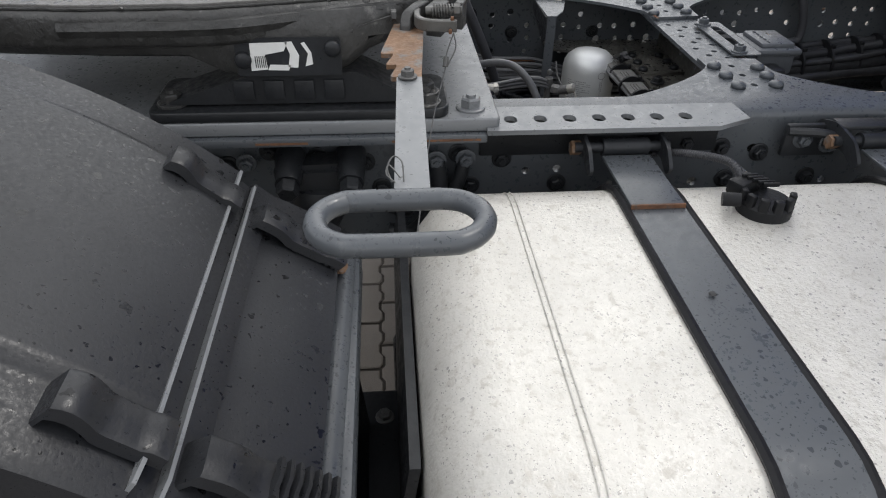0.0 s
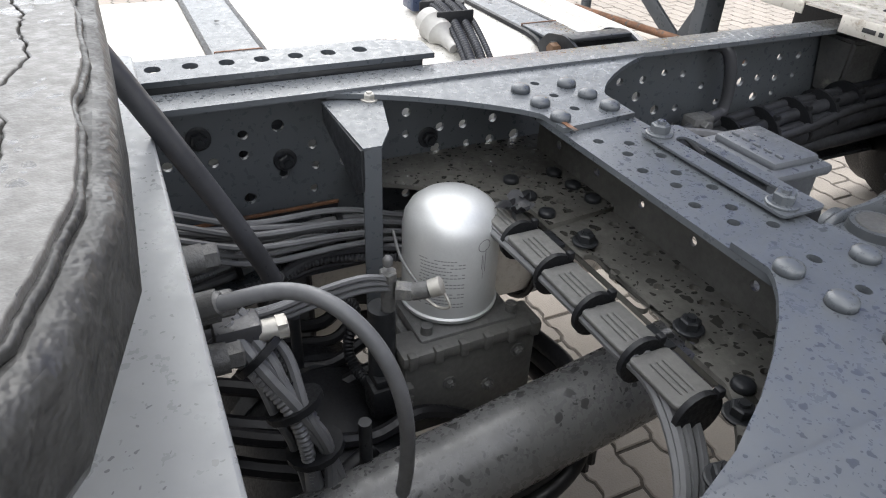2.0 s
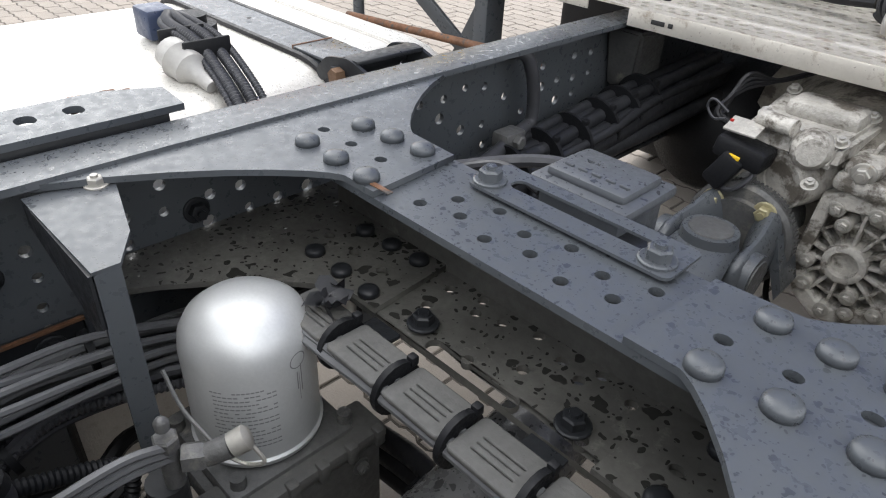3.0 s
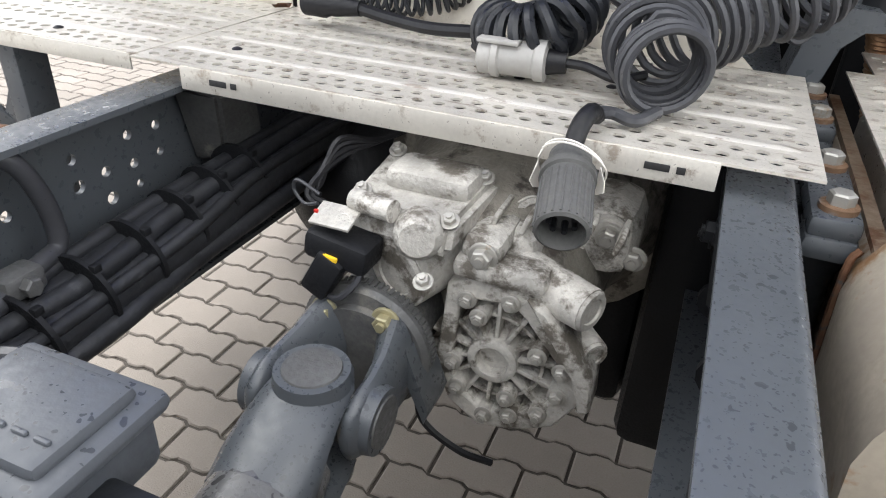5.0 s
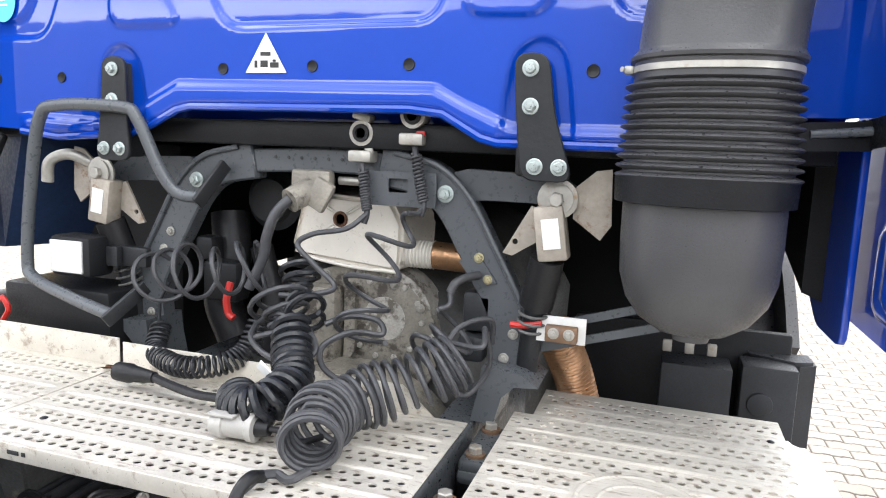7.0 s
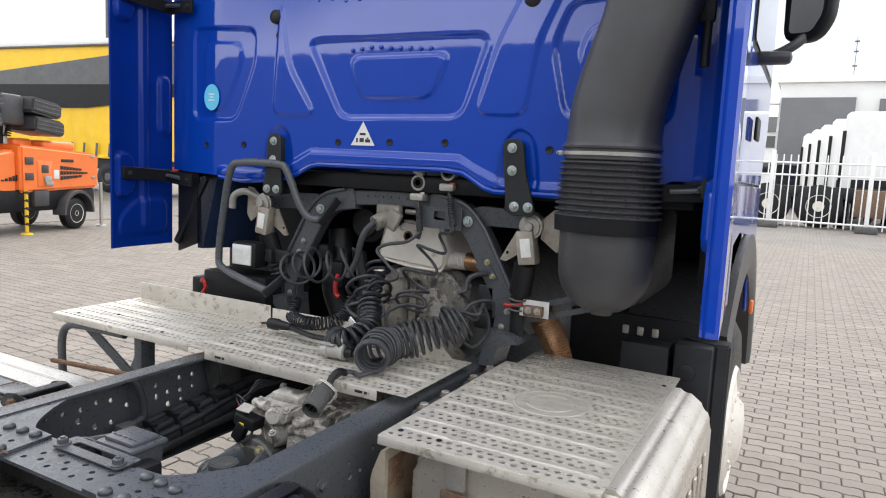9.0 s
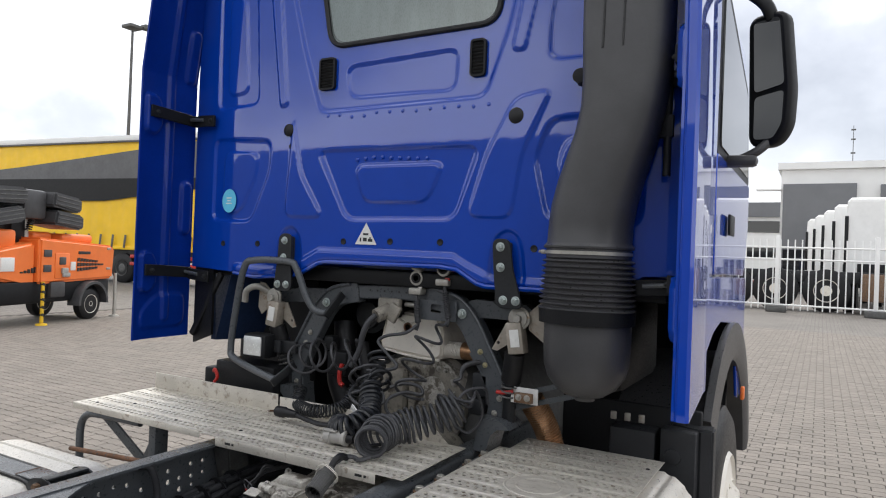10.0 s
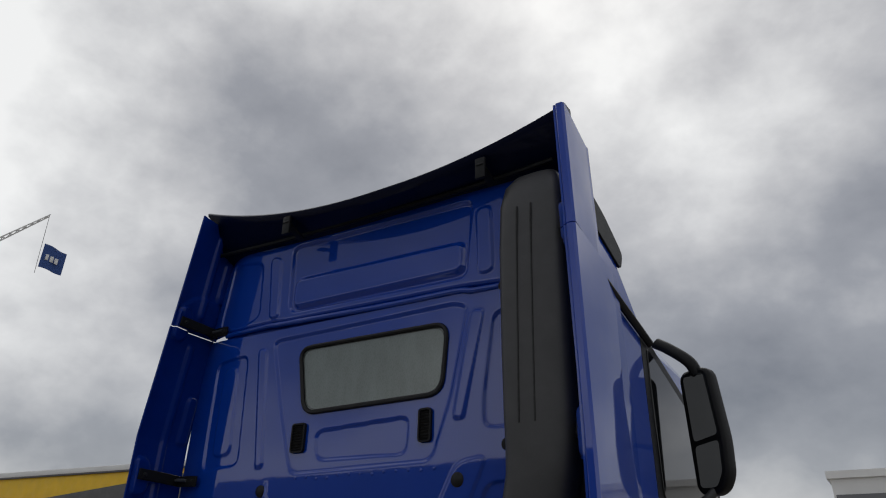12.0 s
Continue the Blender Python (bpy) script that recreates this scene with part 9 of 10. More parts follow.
gl.new(nz_.outputs["Fac"], mx_.inputs[7])
gl.new(mx_.outputs[2], gn["Principled BSDF"].inputs["Base Color"])
gn["Principled BSDF"].inputs["Roughness"].default_value = 0.8
bm = B()
span(bm, (-600, -600, -0.4), (600, 600, -0.006))
tagged(part("ground", bm, gm, smooth=0), "grey block-paved yard reaching far off", "ground", kind="structure")

# plain wall added out of view behind, to darken reflections on the cab
bm = B()
span(bm, (-45, -15.3, 0), (45, -15, 5.0), 0.02)
tagged(part("wall_south", bm, CLAD_GREY), "plain grey wall, unseen, added to darken the cab's reflections", "wall", kind="structure")

# fence
RIGHT = Vector((1, 0.03, 0)).normalized()
fence = thing("yard_fence", "white steel bar fence on concrete feet", "fence")
F0 = Vector((-3.5, 26.3, 0))
for z in (0.28, 2.0, 2.45):
    bm = B()
    rod(bm, F0 + Vector((0, 0, z)), F0 + RIGHT * 16 + Vector((0, 0, z)), 0.035, None, 8)
    part("rail", bm, WHITE, fence)
me_bar = None
for i in range(66):
    p = F0 + RIGHT * (0.24 * i)
    if me_bar is None:
        bm = B()
        span(bm, (-0.022, -0.022, 0.1), (0.022, 0.022, 2.75), 0.004)
        ob = part("bar", bm, WHITE, fence)
        me_bar = ob.data
    else:
        ob = link("bar", me_bar, fence)
    ob.location = p
for i in range(5):
    p = F0 + RIGHT * (3.2 * i + 0.3)
    bm = B()
    span(bm, (p.x - 0.07, p.y - 0.07, 0.0), (p.x + 0.07, p.y + 0.07, 2.9), 0.01)
    part("post", bm, WHITE, fence)
    bm = B()
    span(bm, (p.x - 0.35, p.y - 0.2, 0.0), (p.x + 0.35, p.y + 0.2, 0.25), 0.03)
    part("concrete_foot", bm, CAST_DARK, fence)

# depot building
dep = thing("depot_building", "low white and grey depot hall behind the fence", "building")
bm = B()
span(bm, (-1.1, 49, 0), (16, 62, 8.5))
part("hall_wall", bm, CLAD, dep)
bm = B()
span(bm, (-1.3, 48.7, 8.3), (16.2, 62.2, 8.75))
part("roof_edge", bm, CLAD, dep)
bm = B()
span(bm, (-0.95, 48.6, 0), (3.3, 49.0, 7.3))
part("dark_bay", bm, CLAD_GREY, dep)
for i in range(3):
    bm = B()
    span(bm, (-0.85 + 1.4 * i, 48.52, 0.1), (0.45 + 1.4 * i, 48.6, 2.9))
    part("window", bm, BLACK_GLASS, dep)
bm = B()
span(bm, (0.9, 48.45, 2.6), (3.2, 48.55, 4.6))
part("blue_sign", bm, NAVY, dep)
bm = B()
span(bm, (4.6, 48.6, 5.2), (9, 49, 7.2))
part("upper_window", bm, CLAD_GREY, dep)
for i in range(8):
    bm = B()
    span(bm, (-2.6, 48.6 + 0.1 * i, 6.9 + 0.0), (-1.1, 48.66 + 0.1 * i, 7.0))
    part("awning_slat", bm, CLAD, dep)
b2 = thing("office_block", "distant white office block with dark windows", "building")
bm = B()
span(bm, (-9, 70, 0), (-1.6, 80, 6.5))
part("wall", bm, CLAD, b2)
for z in (2.6, 5.0):
    bm = B()
    span(bm, (-8.8, 69.9, z), (-1.8, 70.0, z + 1.1))
    part("window_band", bm, BLACK_GLASS, b2)
bm = B()
span(bm, (-9.2, 69.6, 6.5), (-1.5, 80, 7.9))
part("roof_band", bm, CLAD_GREY, b2)
mast = thing("antenna_mast", "thin steel antenna mast on the depot roof", "antenna")
bm = B()
rod(bm, (3.2, 55, 8.7), (3.2, 55, 12.2), 0.03, 0.02, 6)
for z in (10.2, 11.2, 11.9):
    box(bm, (3.2, 55, z), (0.3, 0.04, 0.12), 0.01)
part("pole", bm, CAST_DARK, mast)


def tractor(x, y, z, white):
    t = thing("parked_truck", "white tractor cab parked behind the fence", "truck", (x, y, 0), "parked trucks")
    bm = B()
    loft(bm, [[(-1.2, y_, 1.1), (1.2, y_, 1.1), (1.22, y_, 2.6), (1.15, y_, 3.4 + h), (-1.15, y_, 3.4 + h), (-1.22, y_, 2.6)] for y_, h in ((-0.9, 0.35), (0.0, 0.5), (0.8, 0.2), (1.1, -0.3))])
    bmesh.ops.bevel(bm, geom=bm.edges[:], offset=0.06, segments=2, affect="EDGES")
    part("cab_shell", bm, white, t)
    bm = B()
    span(bm, (-0.5, -1.8, 0.75), (0.5, 0, 1.0))
    part("frame", bm, FRAME_DARK, t)
    for yy in (-1.5, 0.3):
        for sx in (-1, 1):
            w = None
            bm = B()
            turned(bm, (sx * 1.15, yy, 0.5), (-sx, 0, 0), [(0, 0.25), (0, 0.45), (0.03, 0.5), (0.3, 0.5), (0.3, 0.25)], 24)
            wl_ = part("wheel", bm, RUBBER, t)
            bm = B()
            turned(bm, (sx * 1.17, yy, 0.5), (-sx, 0, 0), [(0, 0.1), (0.0, 0.12), (0.06, 0.14), (0.05, 0.22), (0.0, 0.27), (0.02, 0.28), (0.08, 0.1)], 20)
            part("rim", bm, STEEL, t)
    bm = B()
    span(bm, (-1.22, -0.95, 1.3), (-1.1, -0.9, 3.2), 0.02)
    span(bm, (1.1, -0.95, 1.3), (1.22, -0.9, 3.2), 0.02)
    span(bm, (-0.8, -1.0, 1.1), (0.8, -0.92, 1.6), 0.02)
    part("rear_trim", bm, PLASTIC, t)
    t.rotation_euler = (0, 0, radians(z))
    t.scale = (1.15, 1.15, 1.22)
    return t


for i in range(5):
    tractor(3.75 - 0.42 * i, 31.0 + 3.5 * i, -6, WHITE)
ch2 = thing("parked_chassis", "dark truck chassis with wheels behind the fence", "truck", (0.6, 29.6, 0))
bm = B()
span(bm, (-3.2, -1.2, 1.15), (4.2, 0.4, 1.6), 0.02)
part("frame", bm, FRAME_DARK, ch2)
bm = B()
span(bm, (2.2, -1.5, 0.5), (3.3, -0.7, 1.55), 0.05)
part("tank", bm, RUST, ch2)
for x in (-2.4, -0.75, 1.05):
    bm = B()
    turned(bm, (x, -1.5, 0.84), (0, 1, 0), [(0, 0.45), (0, 0.78), (0.05, 0.84), (0.45, 0.84), (0.45, 0.45)], 32)
    part("wheel", bm, RUBBER, ch2)
    bm = B()
    turned(bm, (x, -1.52, 0.84), (0, 1, 0), [(0, 0.1), (0.0, 0.2), (0.08, 0.22), (0.08, 0.36), (0.0, 0.44), (0.05, 0.46), (0.14, 0.1)], 28)
    part("rim", bm, STEEL, ch2)
car = thing("red_car", "red car parked far behind the fence", "car", (-1.2, 42, 0))
bm = B()
span(bm, (-0.9, -0.8, 0.25), (0.9, 0.8, 0.9), 0.15)
span(bm, (-0.7, -0.5, 0.85), (0.7, 0.6, 1.45), 0.2)
part("body", bm, RED, car)
bm = B()
for sx in (-0.75, 0.75):
    rod(bm, (sx - 0.1, -0.5, 0.3), (sx + 0.1, -0.5, 0.3), 0.3, None, 16)
part("wheel", bm, RUBBER, car)

# yellow curtain-side trailer
T0, T1 = Vector((-34.37, 14.50, 0)), Vector((-19.19, 16.33, 0))
du = (T1 - T0).normalized()
dn = Vector((-du.y, du.x, 0))
TM = Matrix(((du.x, dn.x, 0, T0.x), (du.y, dn.y, 0, T0.y), (0, 0, 1, 0), (0, 0, 0, 1)))
Lt = (T1 - T0).length
ZB, ZR = 1.5, 5.92
trl = thing("curtain_trailer", "yellow curtain-side trailer with a grey and black swoosh", "trailer")


def tpart(name, bm, mt, label=""):
    bmesh.ops.transform(bm, matrix=TM, verts=bm.verts)
    return part(name, bm, mt, trl, label)


bm = B()
rows = []
for i in range(120):
    u = Lt * i / 119
    w = 0.03 * math.sin(7.5 * u) + 0.02 * math.sin(17 * u + 1)
    rows.append([(u, 0.05 + w, ZB), (u, 0.05 + w * 0.5, (ZB + ZR) / 2), (u, 0.05, ZR), (u, 2.5, ZR), (u, 2.5, ZB)])
loft(bm, rows)
tpart("curtain", bm, YELLOW)
ZH = ZR - ZB
for ol, mt, y in (([(0, 0.70), (Lt * 0.28, 0.77), (Lt, 0.99), (Lt, 0.63), (Lt * 0.28, 0.64), (0, 0.63)], TARP_GREY, -0.012), ([(0, 0.645), (Lt * 0.28, 0.645), (Lt, 0.64), (Lt, 0.56), (Lt * 0.62, 0.43), (Lt * 0.28, 0.42), (0, 0.43)], PLASTIC, -0.026)):
    sheet("swoosh", [(u, ZB + v * ZH) for u, v in ol], [], 0.01, TM @ XZ(y), mt, trl, "printed grey band" if mt is TARP_GREY else "printed black band")
bm = B()
span(bm, (-0.1, -0.05, ZR), (Lt + 0.1, 2.5, ZR + 0.22), 0.02)
tpart("roof_rail", bm, CLAD)
bm = B()
span(bm, (-0.1, -0.06, ZR - 0.08), (Lt + 0.1, 0.0, ZR), 0.02)
tpart("gutter", bm, TARP_GREY)
bm = B()
span(bm, (-0.1, -0.03, ZB - 0.12), (Lt + 0.1, 2.5, ZB + 0.02), 0.02)
tpart("side_rail", bm, YELLOW)
for i in range(22):
    bm = B()
    u = 0.3 + i * Lt / 22
    box(bm, (u, -0.04, ZB + 0.22), (0.1, 0.03, 0.55), 0.01, Matrix.Rotation(0.12, 4, "Y"))
    tpart("buckle", bm, TARP_GREY)
bm = B()
span(bm, (0.2, 0.25, 0.95), (Lt - 0.2, 2.3, ZB - 0.1))
tpart("underframe", bm, FRAME_DARK)
for u in (Lt * 0.57, Lt * 0.685, Lt * 0.8):
    bm = B()
    turned(bm, (u, 0.1, 0.62), (0, 1, 0), [(0, 0.34), (0, 0.56), (0.03, 0.62), (0.35, 0.62), (0.35, 0.34)], 28)
    wh = tpart("wheel", bm, RUBBER)
    bm = B()
    turned(bm, (u, 0.08, 0.62), (0, 1, 0), [(0, 0.1), (0, 0.15), (0.05, 0.22), (0.0, 0.34), (0.1, 0.1)], 20)
    bmesh.ops.transform(bm, matrix=TM, verts=bm.verts)
    part("rim", bm, CAST_DARK, wh)
for u in (Lt * 0.5, Lt * 0.53):
    bm = B()
    span(bm, (u - 0.1, 0.15, 0.08), (u + 0.1, 0.35, ZB - 0.1), 0.02)
    span(bm, (u - 0.3, 0.0, 0.0), (u + 0.3, 0.5, 0.1), 0.02)
    tpart("landing_leg", bm, FRAME_DARK)
bm = B()
for z in (0.75, 1.05):
    span(bm, (Lt * 0.72, 0.0, z), (Lt * 0.98, 0.06, z + 0.14), 0.01)
tpart("side_guard", bm, RED)

# orange light tower
ot = thing("light_tower", "orange wheeled light tower with folded grey lamps", "light tower")
ot.matrix_basis = Matrix.Translation((-12.3, 6.89, 0)) @ Matrix.Rotation(math.atan2(0.94, -0.33), 4, "Z")


def opart(name, bm, mt, label="", parent=None):
    return part(name, bm, mt, parent or ot, label)


bm = B()
loft(bm, [[(x, y, z) for x, z in ((-1.48, 0.8), (0.72, 0.86), (0.77, 1.5), (0.7, 1.6), (-1.48, 1.72))] for y in (0.02, 1.35)])
bmesh.ops.bevel(bm, geom=bm.edges[:], offset=0.05, segments=3, affect="EDGES")
opart("body", bm, ORANGE)
bm = B()
loft(bm, [[(x, y, z) for x, z in ((-2.6, 0.95), (-1.47, 0.72), (-1.47, 1.62), (-2.6, 1.42))] for y in (0.12, 1.25)])
bmesh.ops.bevel(bm, geom=bm.edges[:], offset=0.05, segments=3, affect="EDGES")
opart("nose", bm, ORANGE)
for x0, x1, y0, y1, z0, z1 in ((-0.55, 0.38, 0.3, 1.1, 1.62, 1.82), (-1.1, -0.6, 0.5, 1.2, 1.65, 1.84), (-2.4, -1.75, 0.3, 1.1, 1.45, 1.85)):
    bm = B()
    span(bm, (x0, y0, z0), (x1, y1, z1), 0.07, 3)
    opart("hood", bm, ORANGE)
for r_ in range(3):
    for c in range(9 - (2 if r_ != 1 else 0)):
        bm = B()
        h_ = 0.075 - 0.005 * c
        x_ = -0.45 + 0.092 * c
        loft(bm, [[(x_, y, 1.18 + (r_ - 1) * (0.105 - 0.006 * c) - h_ / 2), (x_ + 0.066, y, 1.18 + (r_ - 1) * (0.105 - 0.006 * c) - h_ / 2), (x_ + 0.08, y, 1.18 + (r_ - 1) * (0.105 - 0.006 * c) + h_ / 2), (x_ + 0.012, y, 1.18 + (r_ - 1) * (0.105 - 0.006 * c) + h_ / 2)] for y in (0.005, 0.06)])
        opart("grille_slot", bm, INK)
pan = opart("control_panel", span(B(), (-1.08, 0.0, 0.9), (-0.68, 0.05, 1.42), 0.03), ORANGE)
for nm, lo, hi, mt in (("switch_box", (-0.98, -0.02, 1.18), (-0.8, 0.02, 1.34), PLASTIC_GREY), ("socket", (-0.93, -0.05, 1.0), (-0.76, 0.0, 1.12), NATURAL), ("cable_grip", (-0.9, -0.05, 0.93), (-0.7, 0.0, 1.02), NATURAL)):
    opart(nm, span(B(), lo, hi, 0.02), mt, "", pan)
for nm, lo, hi, mt in (("white_tag", (-0.64, 0.0, 1.06), (-0.5, 0.03, 1.24), LABEL_WHITE), ("name_plate", (-0.42, 0.005, 1.4), (-0.06, 0.03, 1.46), INK), ("grey_decal", (-1.38, 0.0, 1.34), (-1.18, 0.03, 1.48), PLASTIC_GREY), ("grey_decal", (-1.38, 0.0, 1.04), (-1.18, 0.03, 1.18), PLASTIC_GREY), ("white_decal", (-2.32, 0.1, 1.06), (-2.0, 0.14, 1.32), LABEL_WHITE)):
    opart(nm, span(B(), lo, hi, 0.008), mt)
for z in (1.06, 1.5):
    opart("latch", span(B(), (0.48, 0.0, z), (0.6, 0.03, z + 0.05), 0.012), ZINC)
bm = B()
for i in range(6):
    span(bm, (-1.85 + 0.09 * i, 0.1, 1.02 + 0.0), (-1.79 + 0.09 * i, 0.14, 1.05 + 0.022 * i), 0.005)
opart("nose_grille", bm, INK)
opart("chassis", span(B(), (-2.6, 0.1, 0.42), (0.72, 1.25, 0.86), 0.06), PLASTIC)
opart("side_box", span(B(), (-1.15, 0.02, 0.52), (-0.75, 0.2, 0.84), 0.03), PLASTIC_GREY)
opart("drawbar", rod(B(), (-3.6, 0.65, 0.45), (-2.4, 0.65, 0.5), 0.06, None, 10), ZINC)
for dy in (0.0, 1.15):
    bm = B()
    turned(bm, (0, dy, 0.33), (0, 1, 0), [(0, 0.2), (0, 0.29), (0.03, 0.33), (0.17, 0.33), (0.2, 0.29), (0.2, 0.2)], 32)
    ty = opart("wheel", bm, RUBBER)
    bm = B()
    turned(bm, (0, dy - 0.005, 0.33), (0, 1, 0), [(0.02, 0.03), (0.0, 0.05), (0.03, 0.08), (0.05, 0.12), (0.02, 0.16), (0.0, 0.2), (0.05, 0.21), (0.12, 0.05)], 28)
    opart("rim", bm, STEEL, "", ty)
    bm = B()
    for i in range(12):
        a = 2 * math.pi * i / 12
        turned(bm, (0.13 * math.cos(a), dy + 0.025, 0.33 + 0.13 * math.sin(a)), (0, -1, 0), [(0, 0.018), (0.012, 0.016)], 8)
    opart("rim_hole", bm, INK, "", ty)
bm = B()
loft(bm, [[(r_ * math.cos(a), y, 0.36 + r_ * math.sin(a)) for r_, y in ((0.4, -0.08), (0.46, -0.08), (0.47, -0.06), (0.47, 0.2), (0.41, 0.2))] for a in (math.pi * (-0.02 + 1.05 * i / 14) for i in range(15))])
opart("mudguard", bm, PLASTIC_GREY)
for x, mt in ((-1.42, YELLOW_TAG), (0.75, ZINC)):
    bm = B()
    rod(bm, (x, -0.02, 0.05), (x, -0.02, 0.98 if x > 0 else 0.85), 0.035, None, 10)
    turned(bm, (x, -0.02, 0.0), (0, 0, 1), [(0, 0.11), (0.03, 0.1), (0.04, 0.035)], 14)
    jk = opart("jack", bm, mt)
    if x < 0:
        for i in range(5):
            bm = B()
            box(bm, (x, -0.02, 0.2 + 0.15 * i), (0.076, 0.076, 0.05), 0.004, Matrix.Rotation(0.5, 4, "Y"))
            opart("stripe", bm, INK, "", jk)
bm = B()
span(bm, (-1.68, 0.5, 1.6), (-1.32, 0.85, 2.15), 0.03)
opart("mast_base", bm, PLASTIC)
opart("mast", rod(B(), (-1.3, 0.55, 1.6), (-1.3, 0.55, 2.1), 0.075, 0.065, 14), ZINC)
opart("mast_head", span(B(), (-1.6, 0.3, 2.08), (-1.02, 0.95, 2.66), 0.06), PLASTIC_GREY)
opart("cross_arm", span(B(), (-2.7, 0.45, 2.24), (-0.4, 0.6, 2.36), 0.02), PLASTIC)
bm = B()
coil(bm, [(-1.32, 0.45, 1.85), (-1.25, 0.42, 2.12)], 0.05, 0.014, 6)
opart("spiral_cable", bm, RUBBER)
for x, z, t_ in ((-0.62, 2.46, 0.1), (-0.55, 2.1, 0.08), (-2.1, 2.5, -0.06), (-2.15, 2.1, -0.2)):
    bm = B()
    loft(bm, [[(x + a * 0.42, y, z + b) for a, b in ((-1, -0.14), (0.85, -0.17), (1, -0.1), (0.95, 0.1), (0.8, 0.15), (-0.95, 0.16))] for y in (0.12, 0.9)])
    bmesh.ops.bevel(bm, geom=bm.edges[:], offset=0.04, segments=2, affect="EDGES")
    bmesh.ops.rotate(bm, cent=(x, 0.5, z), matrix=Matrix.Rotation(t_, 3, "Y"), verts=bm.verts)
    lh_ = opart("lamp_head", bm, PLASTIC_GREY)
    for k in range(3):
        bm = B()
        box(bm, (x, 0.12, z - 0.08 + 0.08 * k), (0.7, 0.03, 0.02), 0.006, Matrix.Rotation(t_, 4, "Y"))
        opart("cooling_fin", bm, CAST_DARK, "", lh_)

# far light pole, crane with flag
pl = thing("light_pole", "tall steel floodlight pole far off", "light pole")
bm = B()
rod(bm, (-35, 23.7, 0), (-35, 23.7, 14.4), 0.14, 0.07, 10)
part("pole", bm, CAST_DARK, pl)
bm = B()
box(bm, (-35, 23.7, 14.6), (0.9, 0.9, 0.2), 0.05)
box(bm, (-34.6, 24.3, 14.7), (0.5, 0.4, 0.3), 0.05)
part("floodlight", bm, CAST_DARK, pl)
cr = thing("crane_jib", "pale lattice crane jib holding a flag", "crane")
J0, J1 = Vector((-60.0, 5.0, 0.0)), Vector((-52.96, 22.03, 29.15))
J0 = Vector((-54.6, 17.9, 0))
M0 = Vector((-55.5, 16.0, 22.0))
for off in ((0.3, 0, 0.25), (-0.3, 0, 0.25), (0, 0, -0.35)):
    bm = B()
    rod(bm, M0 + Vector(off), J1 + Vector(off) * 0.3, 0.07, 0.05, 6)
    part("chord", bm, CLAD, cr)
for i in range(16):
    bm = B()
    a, b = M0.lerp(J1, i / 16), M0.lerp(J1, (i + 1) / 16)
    k = 1 - 0.7 * i / 16
    rod(bm, a + Vector((0.3, 0, 0.25)) * k, b + Vector((0, 0, -0.35)) * k, 0.04, None, 5)
    rod(bm, a + Vector((0, 0, -0.35)) * k, b + Vector((-0.3, 0, 0.25)) * k, 0.04, None, 5)
    part("lacing", bm, CLAD, cr)
bm = B()
rod(bm, Vector((M0.x, M0.y, 0)), M0, 0.5, 0.4, 10)
part("tower", bm, CLAD, cr)
flg = thing("flag", "dark blue flag with pale emblem hanging from the crane", "flag")
bm = B()
rod(bm, J1, (-52.9, 22.2, 23.9), 0.02, None, 5)
part("line", bm, CAST_DARK, flg)
bm = B()
rows = []
for i in range(11):
    u = i / 10
    p = Vector((-52.85, 22.3, 0)).lerp(Vector((-52.1, 23.9, 0)), u)
    w = 0.12 * math.sin(6 * u)
    rows.append([(p.x + w, p.y, 26.6 - 0.5 * u), (p.x + w + 0.02, p.y, 26.6 - 0.5 * u), (p.x + w + 0.02, p.y, 24.5 - 0.35 * u), (p.x + w, p.y, 24.5 - 0.35 * u)])
loft(bm, rows)
part("cloth", bm, FLAG, flg)
for i in range(3):
    p = Vector((-52.85, 22.3, 0)).lerp(Vector((-52.1, 23.9, 0)), 0.25 + 0.2 * i)
    bm = B()
    box(bm, (p.x + 0.1, p.y - 0.05, 25.4 - 0.1 * i), (0.1, 0.26, 0.5), 0.02)
    part("emblem_bar", bm, CLAD, flg)

# ---- paving stones, the nearest as pieces ----
PW, PH = 0.206, 0.112
notch = ((0, 0), (0.034, 0), (0.05, 0.011), (0.086, 0.011))
edge_ = [(x, y) for x, y in notch] + [(x + 0.103, y) for x, y in notch] + [(PW, 0)]
low = [(x, y) for x, y in edge_]
ring_ = low + [(x, y + PH) for x, y in reversed(low)]


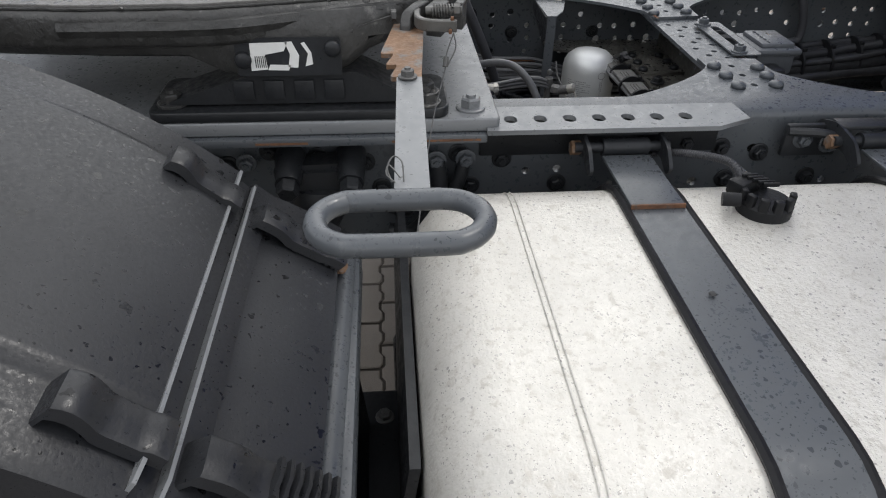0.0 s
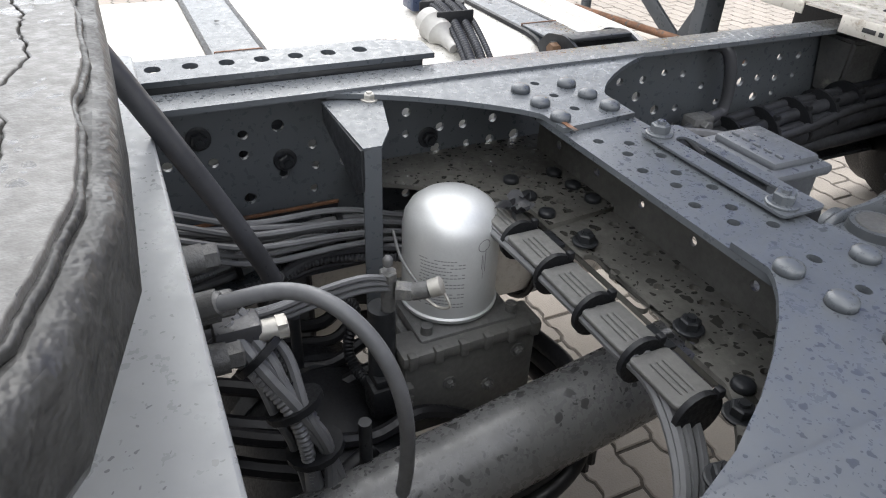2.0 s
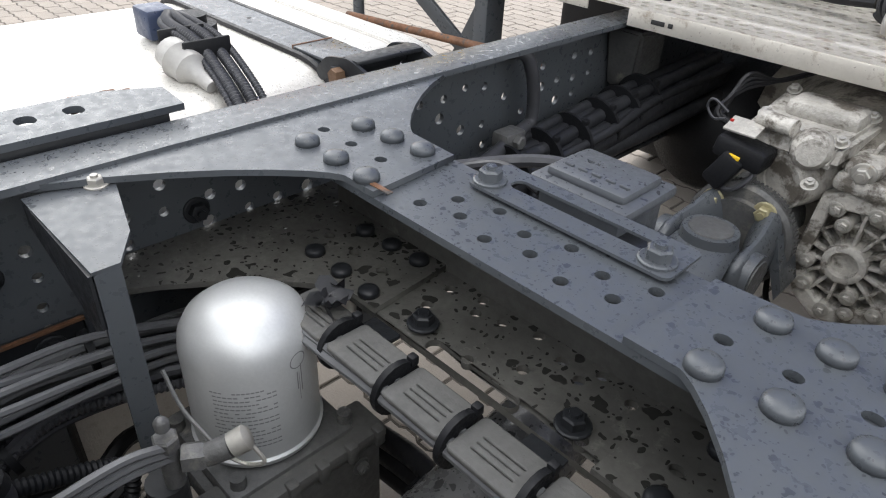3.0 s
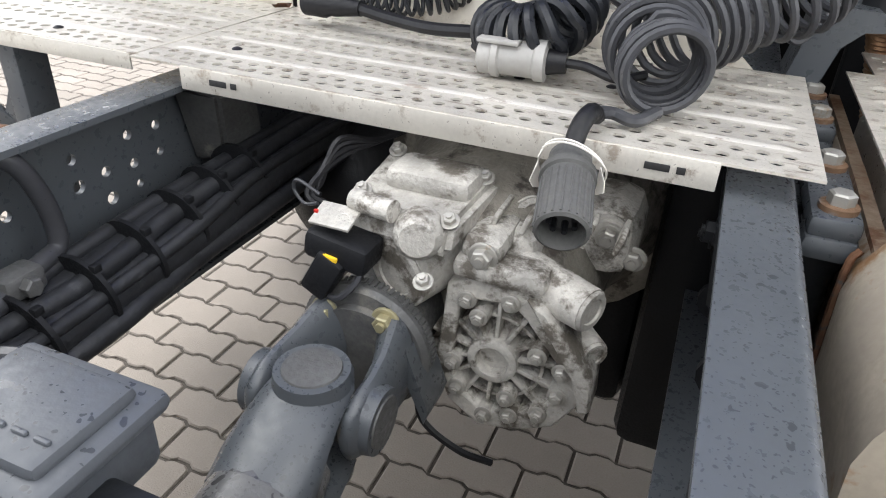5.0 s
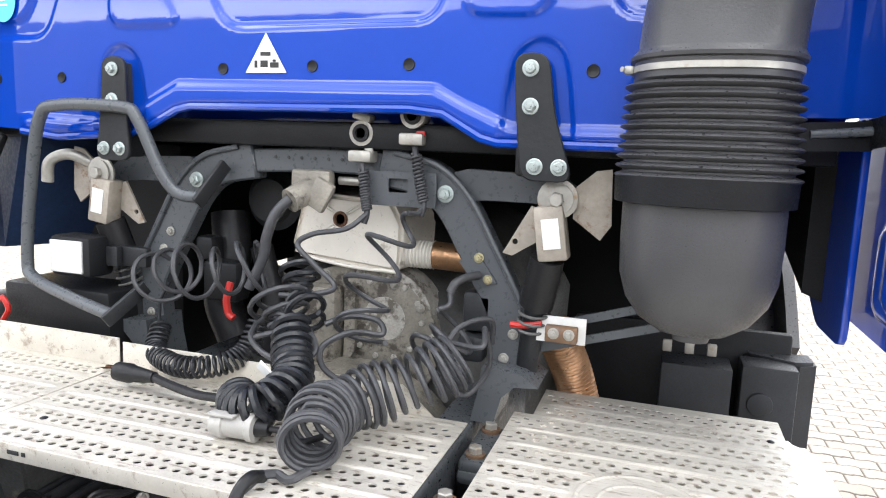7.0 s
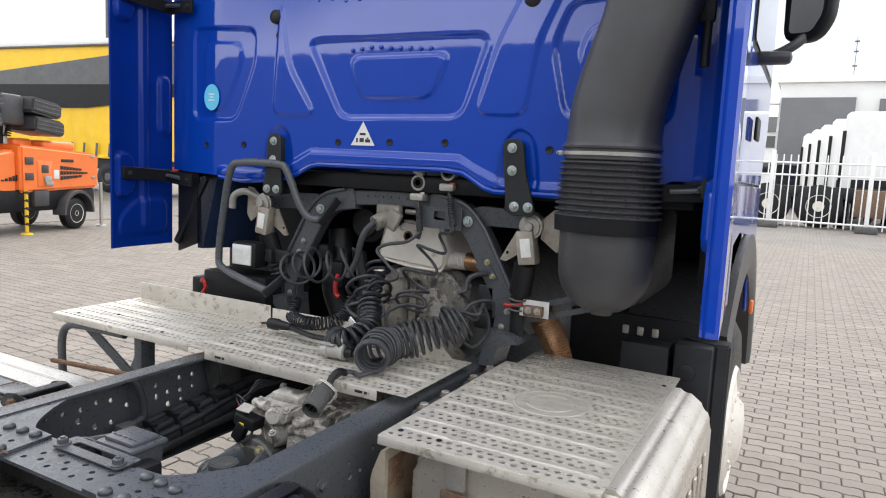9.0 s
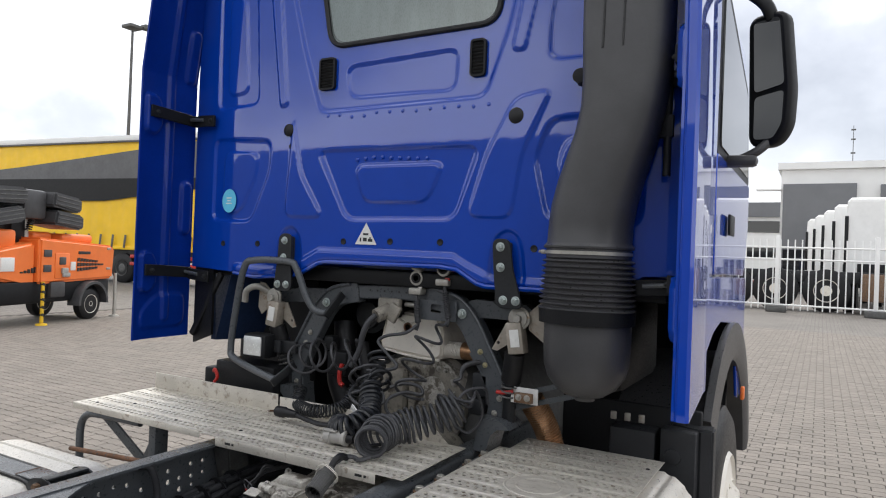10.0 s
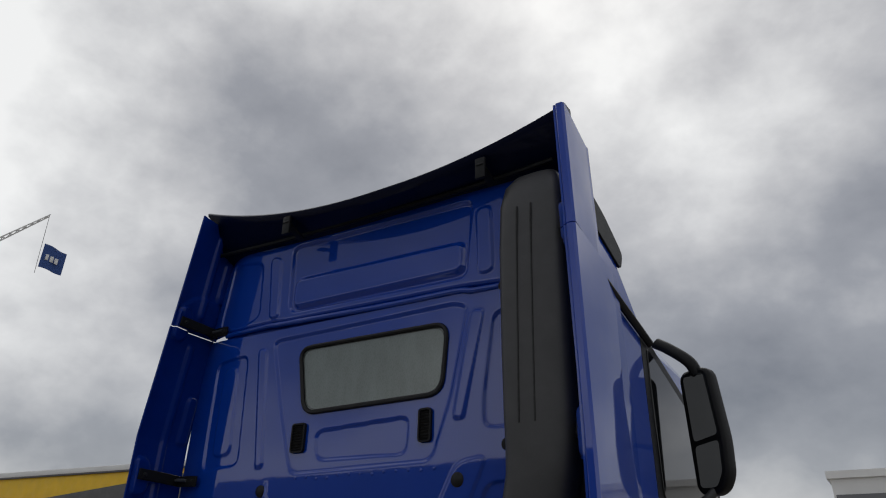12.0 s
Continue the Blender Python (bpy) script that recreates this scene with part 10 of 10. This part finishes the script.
def paver_rings():
    cx, cy = PW / 2, PH / 2 + 0.005
    shrink = lambda g: [(cx + (x - cx) * (1 - g / 0.103), cy + (y - cy) * (1 - g / 0.06)) for x, y in ring_]
    return shrink(0.0042), shrink(0.0078)


OUT, INN_ = paver_rings()
NP = len(OUT)
pave = thing("paving", "grey interlocking concrete pavers with sandy joints", "paving", kind="structure")
verts_ = [(x, y, -0.008) for x, y in OUT] + [(x, y, -0.0035) for x, y in OUT] + [(x, y, 0.0) for x, y in INN_]
faces_ = [(i, (i + 1) % NP, NP + (i + 1) % NP, NP + i) for i in range(NP)] + [(NP + i, NP + (i + 1) % NP, 2 * NP + (i + 1) % NP, 2 * NP + i) for i in range(NP)]
top_ = tuple(range(2 * NP, 3 * NP))
pm = bpy.data.meshes.new("paver")
pm.from_pydata(verts_, [], faces_ + [top_])
pm.materials.append(PAVER)
far_v, far_f = [], []
r6 = np.random.RandomState(3)
base_v = np.array(verts_[NP:])
for j in range(-20, 165):
    y = PH * j
    xa, xb = (-14.0, 6.5) if j > 20 else (-9.0, 4.5)
    for i in range(int(xa / PW), int(xb / PW)):
        x = PW * i + (0.103 if j % 2 else 0.0)
        dz = float(r6.uniform(-0.0015, 0.0015))
        if (-1.35 < x < 0.4 and -0.7 < y < 0.9) or (1.3 < x < 2.4 and 2.0 < y < 4.2):
            ob = link("paver", pm, pave)
            ob.location = (x, y, dz)
        else:
            k = len(far_v) * 2 * NP
            far_v.append(base_v + np.array((x, y, dz)))
            far_f += [(k + a, k + (a + 1) % NP, k + NP + (a + 1) % NP, k + NP + a) for a in range(NP)] + [tuple(k + NP + a for a in range(NP))]
fm = bpy.data.meshes.new("far_pavers")
fm.from_pydata(np.concatenate(far_v).tolist(), [], far_f)
fm.materials.append(PAVER)
tagged(link("far_pavers", fm, pave), kind="stuff")
bm = B()
span(bm, (-9.06, -2.235, -0.02), (4.33, 2.35, -0.0045))
span(bm, (-14.0, 2.35, -0.02), (6.4, 18.48, -0.0045))
part("joint_bed", bm, JOINT, pave, "dark sandy joints", 0)
